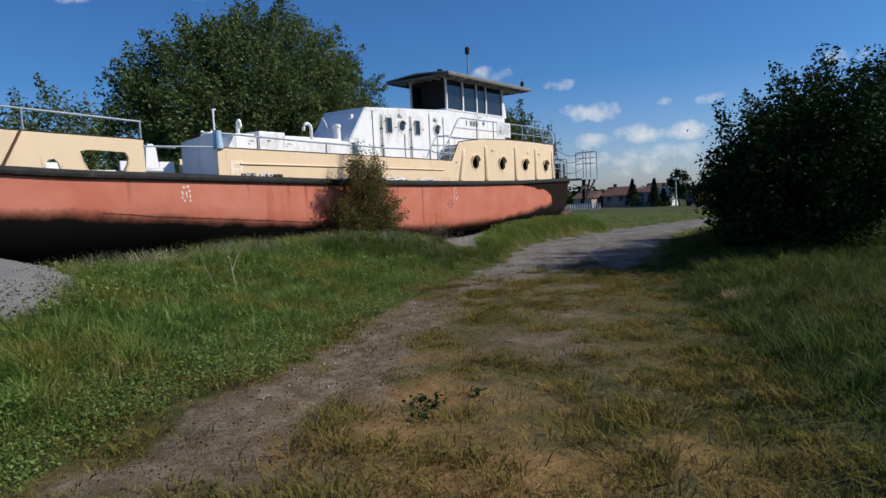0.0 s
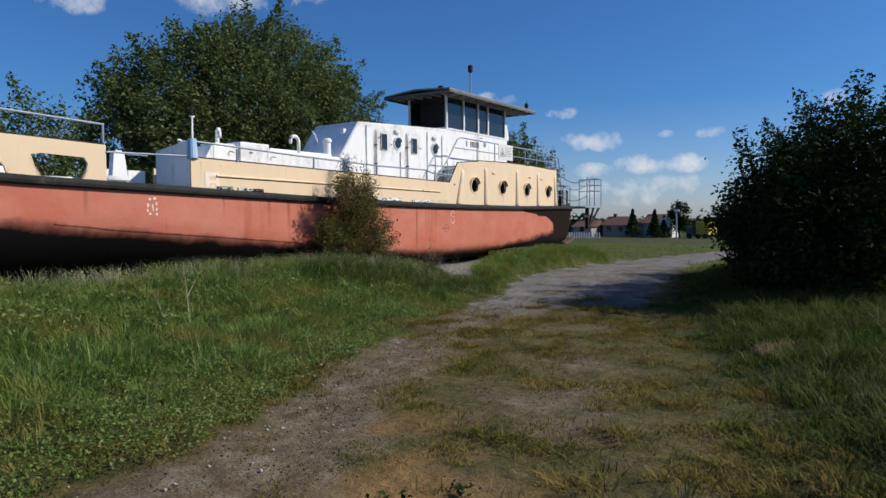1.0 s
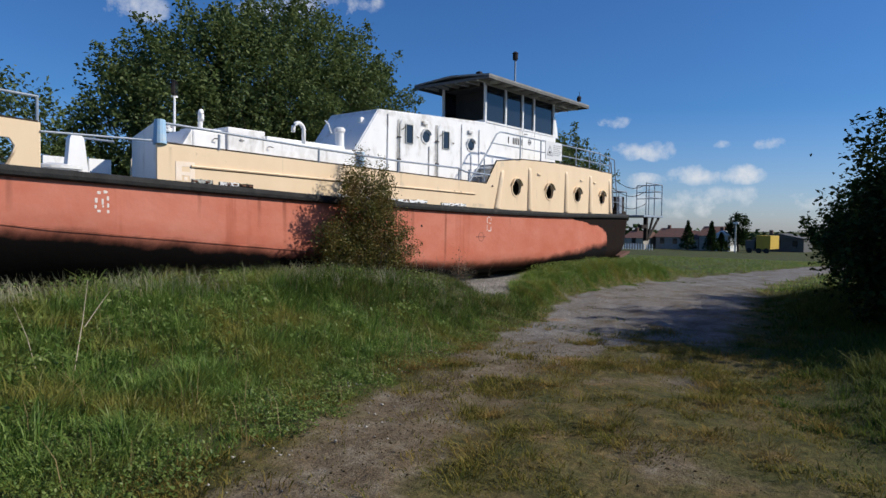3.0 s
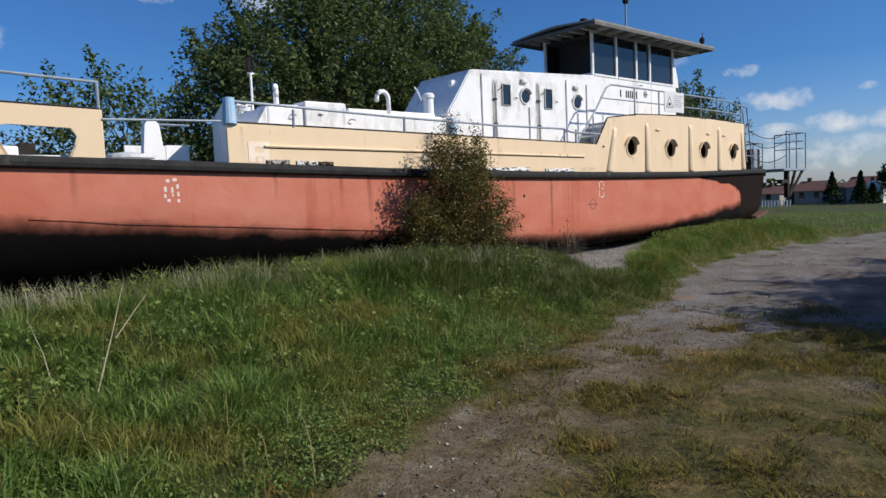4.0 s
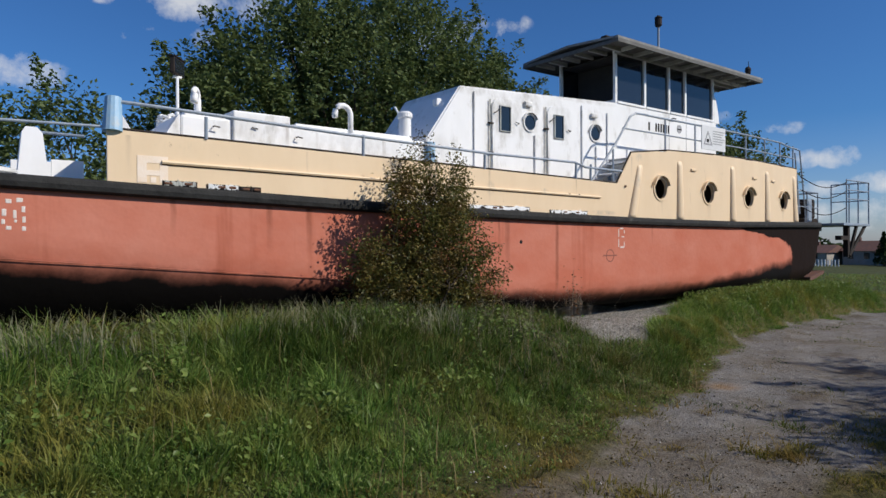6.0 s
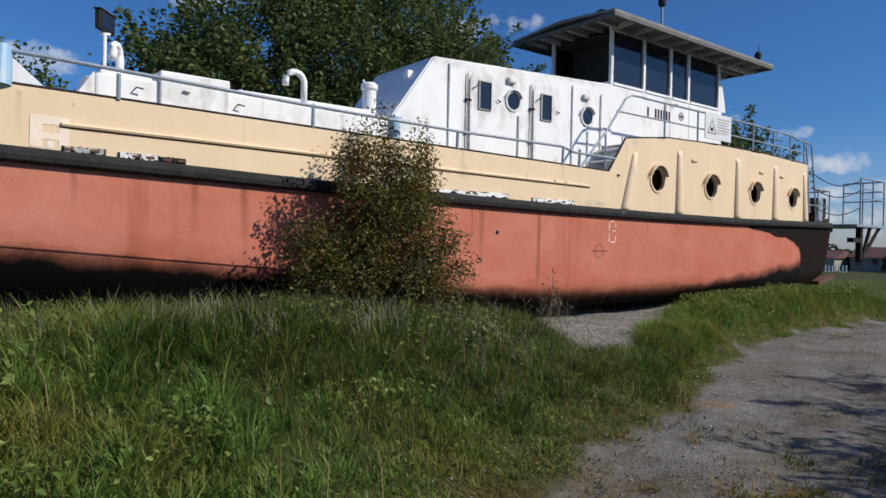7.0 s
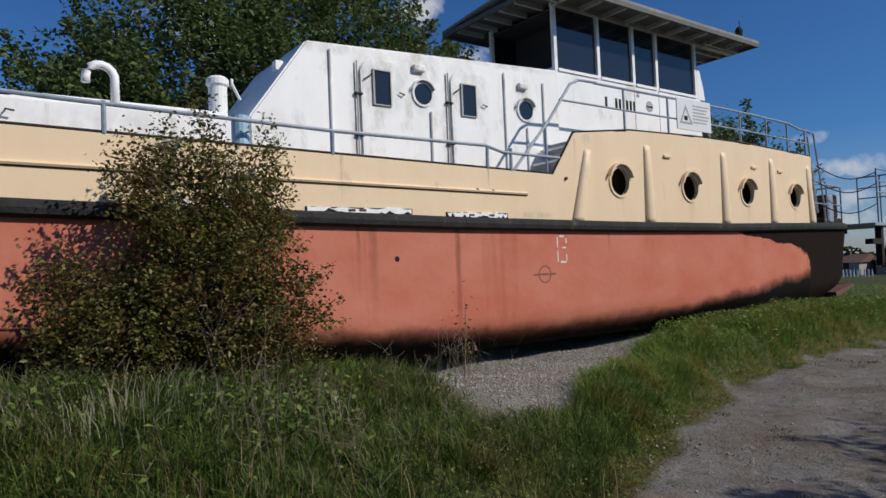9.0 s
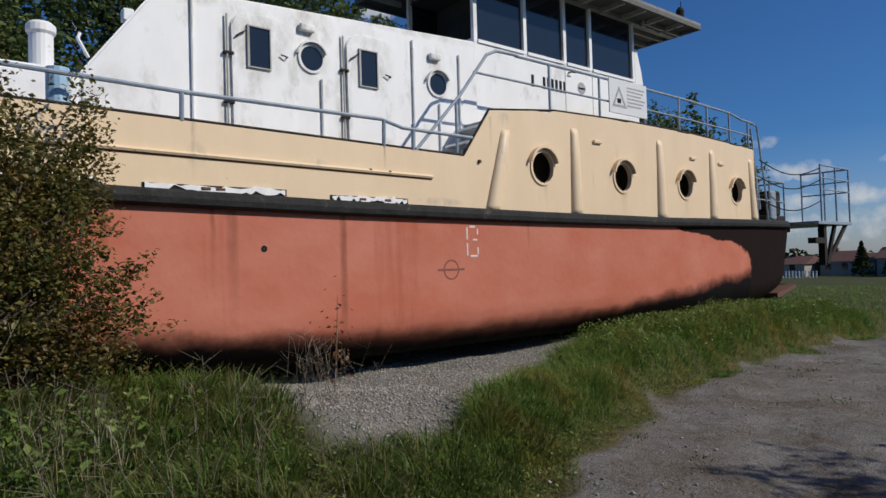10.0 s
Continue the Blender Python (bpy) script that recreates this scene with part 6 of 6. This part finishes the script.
x, y, h, a = tussocks(420, -9, 6, -6.5, -1.6, 166, lambda x, y, u: (tab(ROAD_LEFT, x) - y > 0.05) & (tab(ROAD_LEFT, x) - y < 1.6) & (u < 1.3 * vnoise(1.1 * x, 1.1 * y) ** 3), lambda x, y: 0.05 + 0 * x, 30)
blades("track_tuft", x, y, h, 0.009, M_GRASS_DARK, "stray tufts of grass on the gravel", 1.0, seed=106, heading=a)
x, y = scatter(170000, -20.5, -5, -13, -3, 67, lambda x, y, u: u < 0.6 * dry_mask(x, y))
blades("scorched_grass", x, y, 0.03, 0.006, M_GRASS_DRY, "scorched brown turf", 0.9, seed=7, combed=0.0)
x, y = scatter(48000, 3, 45, -25, 0.5, 65, lambda x, y, u: (road_mask(x, y) < 0.3))
blades("far_grass", x, y, 0.14, 0.02, M_GRASS, "green field grass", 0.9, seed=5)
x, y = scatter(20000, 5, 45, 0.5, 25, 68, lambda x, y, u: u < 2)
blades("far_grass", x, y, 0.16, 0.025, M_GRASS, "green field grass", 0.9, seed=8)


def ground_leaves(name, n, x0, x1, y0, y1, keep, size, mat, label, seed, lift=0.05):
    x, y = scatter(n, x0, x1, y0, y1, seed, keep)
    r = np.random.default_rng(seed)
    z = ground_z(x, y) + lift * r.uniform(0.2, 1.0, len(x))
    e = thing(name, (0, 0, 0), label, "weeds", kind="stuff")
    leaf_cloud("weed_leaf", np.stack([x, y, z], -1), np.ones(len(x)), mat, e, size, seed, 0.9)


M_WEED = leaf_material("weed_leaf", (0.085, 0.150, 0.026), (0.23, 0.290, 0.075), 0.4, 0.42)
ground_leaves("clover", 420000, -21, 1, -9.5, -2.2, lambda x, y, u: (np.abs(y - tab(ROAD_LEFT, x) - 0.75) < 1.0 + 0.4 * wobble(x, y)) & (u < tufts(0.8 * x + 1, 0.8 * y) * np.where(x < -12, 1.0, 0.25)) & (apron_mask(x, y) < 0.05) & (road_mask(x, y) < 0.45), 0.028, M_WEED, "low broad-leaved weeds along the track", 71, 0.08)
ground_leaves("ridge_weed", 42000, -1.8, 6.5, -2.7, -0.8, lambda x, y, u: (y - tab(ROAD_LEFT, x) > 0.25) & (apron_mask(x, y) < 0.1) & (u < 0.15 + 0.6 * tufts(1.2 * x, 1.2 * y) ** 2), 0.045, M_WEED, "leafy weeds on the bank beside the stern", 73, 0.30)
ground_leaves("dock_weed", 90000, -20, -3, -8.5, -2.0, lambda x, y, u: (y - tab(ROAD_LEFT, x) > 0.5) & (apron_mask(x - 0.3, y + 0.3) < 0.02) & (vnoise(1.9 * x, 1.9 * y) > 0.80) & (u < 0.6) & ~near_bush(x, y), 0.055, M_WEED, "broad dark weed leaves in the meadow grass", 74, 0.24)
ground_leaves("tall_weed", 40000, -20, -4, -5, -2.0, lambda x, y, u: (y - tab(ROAD_LEFT, x) > 1.0) & (apron_mask(x - 0.3, y + 0.3) < 0.02) & (u < 0.7 * tufts(x + 5, y) ** 3), 0.05, M_WEED, "leafy weeds in the meadow grass", 72, 0.26)

r = np.random.default_rng(75)
x, y = -11.65 + r.normal(0, 0.10, 420), -10.79 + r.normal(0, 0.10, 420)
blades("dry_tuft", x, y, 0.20, 0.007, M_GRASS_DRY, "bleached dry grass tuft in the verge", 0.8, seed=13)
for k, (cx, cy, n, rad, size) in enumerate(((-17.15, -9.75, 60, 0.07, 0.05), (-16.75, -9.95, 25, 0.04, 0.04), (-17.45, -9.95, 25, 0.04, 0.04))):
    cz = float(ground_z(cx, cy))
    e = thing("weed_rosette", (cx, cy, cz), "dark green weed rosette on the scorched track", "weeds", "weeds on the track")
    ros = leaf_cloud("leaf_rosette", np.stack([cx + r.normal(0, rad, n), cy + r.normal(0, rad, n), cz + r.uniform(0.02, 0.07, n)], -1), np.ones(n), M_LEAF_BUSH, e, size, 76 + k, 0.6)
    tagged(ros, kind="stuff")

# ---------------------------------------------------------------- stones


def stones(name, x, y, z, size, label, seed, mat):
    """Small angular stones, each an uneven eight-faced lump."""
    r = np.random.default_rng(seed)
    n = len(x)
    s = size * r.uniform(0.4, 1.6, n) ** 1.3
    V = np.empty((n, 6, 3))
    dirs = np.array([(1, 0, 0), (0, 1, 0), (-1, 0, 0), (0, -1, 0), (0, 0, 1), (0, 0, -1)], float)
    a = r.uniform(0, 6.28, n)
    for k in range(6):
        d = dirs[k] * r.uniform(0.6, 1.2, (n, 1)) * np.array([1, 1, 0.7])
        V[:, k, 0] = x + s * (d[:, 0] * np.cos(a) - d[:, 1] * np.sin(a))
        V[:, k, 1] = y + s * (d[:, 0] * np.sin(a) + d[:, 1] * np.cos(a))
        V[:, k, 2] = z + s * (d[:, 2] + 0.35)
    tri = np.array([(0, 1, 4), (1, 2, 4), (2, 3, 4), (3, 0, 4), (1, 0, 5), (2, 1, 5), (3, 2, 5), (0, 3, 5)])
    loops = ((np.arange(n) * 6)[:, None, None] + tri[None]).reshape(-1)
    me = bpy.data.meshes.new(name)
    me.vertices.add(n * 6)
    me.vertices.foreach_set("co", V.reshape(-1))
    me.loops.add(len(loops))
    me.loops.foreach_set("vertex_index", loops.astype(np.int32))
    me.polygons.add(n * 8)
    me.polygons.foreach_set("loop_start", np.arange(0, n * 24, 3, dtype=np.int32))
    me.update(calc_edges=True)
    me.materials.append(mat)
    return tagged(new(name, me), label, "stones", kind="stuff")


x, y = scatter(60000, -7.5, 0, -3.6, 1.0, 81, lambda x, y, u: u < apron_mask(x, y) ** 2)
stones("gravel_chips", x, y, ground_z(x, y), 0.0085, "grey gravel chips under the hull", 1, M_STONE)
x, y = scatter(26000, -22, 6, -13, -1.5, 82, lambda x, y, u: u < 0.5 * road_mask(x, y) * np.where(x < -10, 0.2, 1.0))
stones("track_stones", x, y, ground_z(x, y) - 0.001, 0.005, "small pale stones on the track", 2, M_STONE)
x, y = scatter(16000, -18, 4, -9, -1.5, 85, lambda x, y, u: (np.abs(y - tab(ROAD_LEFT, x) + 0.35) < 0.75) & (u < 0.55 * vnoise(1.6 * x, 1.6 * y) ** 2))
stones("verge_stones", x, y, ground_z(x, y), 0.011, "pale stones along the edge of the track", 6, M_STONE)
M_CLOD = material("soil_clod", (0.13, 0.10, 0.06), (0.07, 0.05, 0.028), 12, 0.95, random_amount=0.45, spec=0.05)
x, y = scatter(60000, -21.5, -8, -13, -4.5, 84, lambda x, y, u: u < road_mask(x, y) ** 1.5 * (0.2 + 0.8 * tufts(2.3 * x, 2.3 * y)))
stones("soil_clods", x, y, ground_z(x, y) - 0.002, 0.0075, "brown crumbs of soil on the track", 5, M_CLOD)

# heap of gravel beside the bow
hx, hy, hr = PILE
bm = bmesh.new()
rings = []
for k in range(26):
    rr = hr * k / 25
    row = []
    for j in range(60):
        a = 2 * math.pi * j / 60
        px, py = hx + rr * math.cos(a), hy + rr * math.sin(a)
        h = max(0.0, 0.56 * (hr - math.sqrt(rr * rr + 0.25)) + 0.06 * noise.noise(Vector((px * 1.7, py * 1.7, 0)))) + 0.03 * noise.noise(Vector((px * 6, py * 6, 3)))
        row.append(bm.verts.new((px, py, float(ground_z(px, py)) * min(1, rr / hr + 0.2) + h - 0.03)))
    rings.append(row)
for q, s in zip(rings, rings[1:]):
    for j in range(60):
        bm.faces.new((q[j], q[(j + 1) % 60], s[(j + 1) % 60], s[j]))
bmesh.ops.remove_doubles(bm, verts=bm.verts, dist=1e-4)
M_CHIP = material("heap_chip", (0.22, 0.215, 0.20), (0.14, 0.135, 0.125), 9, 0.95, random_amount=0.5)
M_HEAP = material("heap_gravel", (0.13, 0.127, 0.122), (0.20, 0.196, 0.188), 30, 0.95, bump=0.8, fine=60, stain=(0.14, 0.13, 0.12), stain_scale=2)
heap = thing("gravel_heap", (hx, hy, 0.1), "heap of grey gravel beside the hull", "gravel heap")
part("gravel_mass", bm, M_HEAP, heap, smooth=True)
r = np.random.default_rng(83)
rr, aa = hr * np.sqrt(r.uniform(0, 1, 9000)), r.uniform(-2.6, 0.6, 9000)
x, y = hx + rr * np.cos(aa), hy + rr * np.sin(aa)
z = ground_z(x, y) * np.minimum(1, rr / hr + 0.2) + np.maximum(0, 0.56 * (hr - np.sqrt(rr * rr + 0.25))) - 0.03
st = stones("heap_chips", x, y, z, 0.013, "loose chips on the heap", 3, M_CHIP)

# ---------------------------------------------------------------- dry stalks


def stalks(name, spots, label, seed, mat=M_TWIG):
    e = thing(name, (spots[0][0], spots[0][1], float(ground_z(spots[0][0], spots[0][1]))), label, "weeds")
    r = np.random.default_rng(seed)
    bm = bmesh.new()
    for cx, cy, n, h, sp in spots:
        for _ in range(n):
            px, py = cx + r.normal() * sp, cy + r.normal() * sp
            z0 = float(ground_z(px, py)) - 0.02
            top = Vector((px + r.normal() * 0.22 * h, py + r.normal() * 0.22 * h, z0 + h * r.uniform(0.6, 1.15)))
            foot = Vector((px, py, z0))
            m = foot.lerp(top, 0.5) + Vector((r.normal() * 0.03, r.normal() * 0.03, 0))
            tube(bm, [foot, m, top], 0.0022, 4, 0.001)
            for _k in range(4):
                b0 = foot.lerp(top, r.uniform(0.4, 0.95))
                tube(bm, [b0, b0 + Vector((r.normal() * 0.08, r.normal() * 0.08, r.uniform(0.03, 0.10)))], 0.0014, 3, 0.0007)
    tagged(part("stalk", bm, mat, e), kind="stuff")


stalks("dry_weed", [(-6.1, -2.15, 16, 0.55, 0.16), (-5.7, -1.9, 8, 0.5, 0.12), (-6.7, -2.7, 14, 0.5, 0.3), (-7.3, -3.0, 14, 0.5, 0.35), (-7.8, -3.4, 16, 0.45, 0.3), (-8.3, -3.05, 16, 0.8, 0.3), (-8.8, -3.5, 14, 0.45, 0.35)], "dry brown weed stalks at the gravel's edge", 91)
M_PALE = material("pale_dead_stem", (0.42, 0.36, 0.25), (0.3, 0.25, 0.17), 20, 0.9)
dead = thing("dead_stem", (-14.8, -4.7, 0.3), "bleached dead stem leaning in the grass", "weeds")
for a, b in (((-14.85, -4.7, 0.3), (-14.42, -3.95, 1.0)), ((-15.1, -4.6, 0.3), (-15.2, -4.4, 0.85)), ((-14.6, -4.3, 0.6), (-14.3, -4.15, 0.9))):
    part("stem", tb([a, tuple((p + q) / 2 + 0.02 for p, q in zip(a, b)), b], 0.0055, 5, 0.002), M_PALE, dead)
tw = thing("sapling", (-4.9, -1.75, 0.4), "thin reddish sapling at the gravel", "plant")
M_REDLEAF = leaf_material("reddish_leaf", (0.12, 0.06, 0.025), (0.20, 0.10, 0.04), 0.3)
part("stem", tb([(-5.6, -1.6, 0.3), (-5.58, -1.62, 0.75), (-5.55, -1.6, 1.12)], 0.008, 5, 0.003), M_TWIG, tw)
rr_ = np.random.default_rng(5)
leaf_cloud("foliage", np.array([(-5.57, -1.6, 0.7)]) + rr_.normal(size=(70, 3)) * np.array([0.09, 0.09, 0.22]), np.ones(70), M_REDLEAF, tw, 0.05, 5)

# ---------------------------------------------------------------- the village beyond the field


def gz_(x, y):
    return float(ground_z(x, y))


def village_house(x, y, w, d, eave, ridge, wall, label, gable_to_view=False):
    z0 = gz_(x, y) - 0.1
    e = thing("house", (x, y, z0), label, "house", "village houses")
    part("wall", bx(x, x + d, y - w / 2, y + w / 2, z0, eave), wall, e)
    bm = bmesh.new()
    o = 0.35
    if gable_to_view:
        pts = [((x - o, y - w / 2 - o, eave - 0.1), (x - o, y, ridge), (x - o, y + w / 2 + o, eave - 0.1)), ((x + d + o, y - w / 2 - o, eave - 0.1), (x + d + o, y, ridge), (x + d + o, y + w / 2 + o, eave - 0.1))]
    else:
        pts = [((x - o, y - w / 2 - o, eave - 0.1), (x + d / 2, y - w / 2 - o, ridge), (x + d + o, y - w / 2 - o, eave - 0.1)), ((x - o, y + w / 2 + o, eave - 0.1), (x + d / 2, y + w / 2 + o, ridge), (x + d + o, y + w / 2 + o, eave - 0.1))]
    a, b = [[bm.verts.new(p) for p in q] for q in pts]
    bm.faces.new(a)
    bm.faces.new(b)
    for k in range(3):
        bm.faces.new((a[k], a[(k + 1) % 3], b[(k + 1) % 3], b[k]))
    rf = part("roof", bm, M_ROOFTILE if not gable_to_view else wall, e, "red tiled roof")
    part("chimney", bx(x + d / 2 - 0.3, x + d / 2 + 0.3, y + w * 0.2, y + w * 0.2 + 0.6, eave, ridge + 0.6), M_ROOFTILE, rf)
    for k in range(max(1, int(w / 2.6))):
        wy = y - w / 2 + (k + 0.5) * w / max(1, int(w / 2.6))
        win = part("window", bx(x - 0.05, x + 0.02, wy - 0.45, wy + 0.45, z0 + 1.2, z0 + 2.3), M_GLASS, e, "dark window")


village_house(112, 44.5, 4, 8, -0.1, 1.2, M_PLASTER, "low house with a red tiled roof")
village_house(116, 38.9, 5.2, 8, 0.2, 1.9, M_PLASTER, "house with a brown tiled roof")
village_house(116, 34.8, 3.4, 7, -0.1, 1.4, M_PLASTER, "small house with a red tiled roof")
village_house(114, 30.0, 4.4, 8, 0.6, 2.3, M_PLASTER, "house with red roof and pale walls")
village_house(111, 27.2, 2.2, 6, 0.7, 1.5, M_SIGN, "narrow white gable end", True)
village_house(124, 20.5, 9, 8, 0.2, 1.1, M_SOFFIT, "low dark shed beyond the field", True)
for k in range(24):
    y = 35.5 + 0.5 * k
    fp_ = thing("fence_post", (99, y, gz_(99, y)), "pale short fence post by the field", "fence post", "fence posts by the field")
    part("post", bx(98.95, 99.05, y - 0.09, y + 0.09, gz_(99, y) - 0.1, gz_(99, y) + 1.1), M_SIGN, fp_)
lp = thing("street_lamp", (100, 21.7, gz_(100, 21.7)), "grey street lamp pole with pale head", "street lamp")
part("pole", tb([(100, 21.7, gz_(100, 21.7) - 0.1), (100, 21.7, 2.9)], 0.14, 8), M_EAVE, lp)
part("lamp_head", bx(99.8, 100.2, 21.2, 22.1, 2.6, 2.95, bevel=0.05), M_SIGN, lp)
tk = thing("truck", (104, 18.6, gz_(104, 18.6)), "yellow box truck parked beyond the field", "truck")
zt = gz_(104, 18.6)
part("box_body", bx(103, 109, 17.0, 19.2, zt + 0.7, zt + 3.0, bevel=0.05), M_YELLOWBOX, tk)
part("cab", bx(103.2, 105, 19.5, 21.0, zt + 0.6, zt + 2.2, bevel=0.15), M_SOFFIT, tk)
for yy in (17.6, 18.8, 20.3):
    part("wheel", tb([(102.9, yy, zt + 0.45), (103.2, yy, zt + 0.45)], 0.45, 12), M_BLACK, tk)


def conifer(x, y, h, w, seed):
    e = thing("conifer", (x, y, gz_(x, y)), "dark slim conifer in the village", "tree", "village conifers")
    z0 = gz_(x, y)
    part("trunk", tb([(x, y, z0 - 0.1), (x, y, z0 + h)], 0.15, 6, 0.03), M_BARK, e)
    r = np.random.default_rng(seed)
    n = 900
    t = r.uniform(0.05, 1, n)
    a = r.uniform(0, 6.28, n)
    rad = w * (1.02 - t) * r.uniform(0.4, 1.1, n)
    leaf_cloud("crown", np.stack([x + rad * np.cos(a), y + rad * np.sin(a), z0 + h * t], -1), np.ones(n), M_LEAF_BUSH, e, 0.5, seed)


conifer(108, 32.3, 5.5, 1.7, 101)
conifer(107, 27.7, 5.4, 1.6, 102)
conifer(109, 26.6, 3.4, 1.5, 103)
tree("tree", (112, 24.4, gz_(112, 24.4)), [(112, 24.6, 2.3, 1.6, 1.7, 2.1), (112, 25.0, 0.8, 1.5, 1.7, 1.8)], 80, 28, 0.45, M_LEAF_BUSH, "round dark tree in the village", "tree", 111, 0.25, spread=0.5)


def far_woods(name, x0, x1, y0, y1, n, height, seed):
    r = np.random.default_rng(seed)
    t = r.uniform(0, 1, n)
    x, y = x0 + (x1 - x0) * t, y0 + (y1 - y0) * t
    h = height * (0.55 + 0.45 * np.sin(37 * t + 2 * np.sin(23 * t)) * np.sin(91 * t)) * r.uniform(0, 1, n)
    e = thing(name, (x0, y0, 0), "far dark woods at the field's end", "woods", kind="stuff")
    leaf_cloud("treetops", np.stack([x + r.normal(size=n) * 5, y + r.normal(size=n) * 5, ground_z(x, y) + h], -1), np.ones(n), M_LEAF_BUSH, e, 2.2, seed)


far_woods("far_woods", 190, 260, 70, -220, 5000, 4.5, 121)
far_woods("far_woods", 190, -160, 75, 170, 6000, 6.0, 122)
far_woods("far_woods", -160, -200, 170, -200, 5000, 7.0, 123)
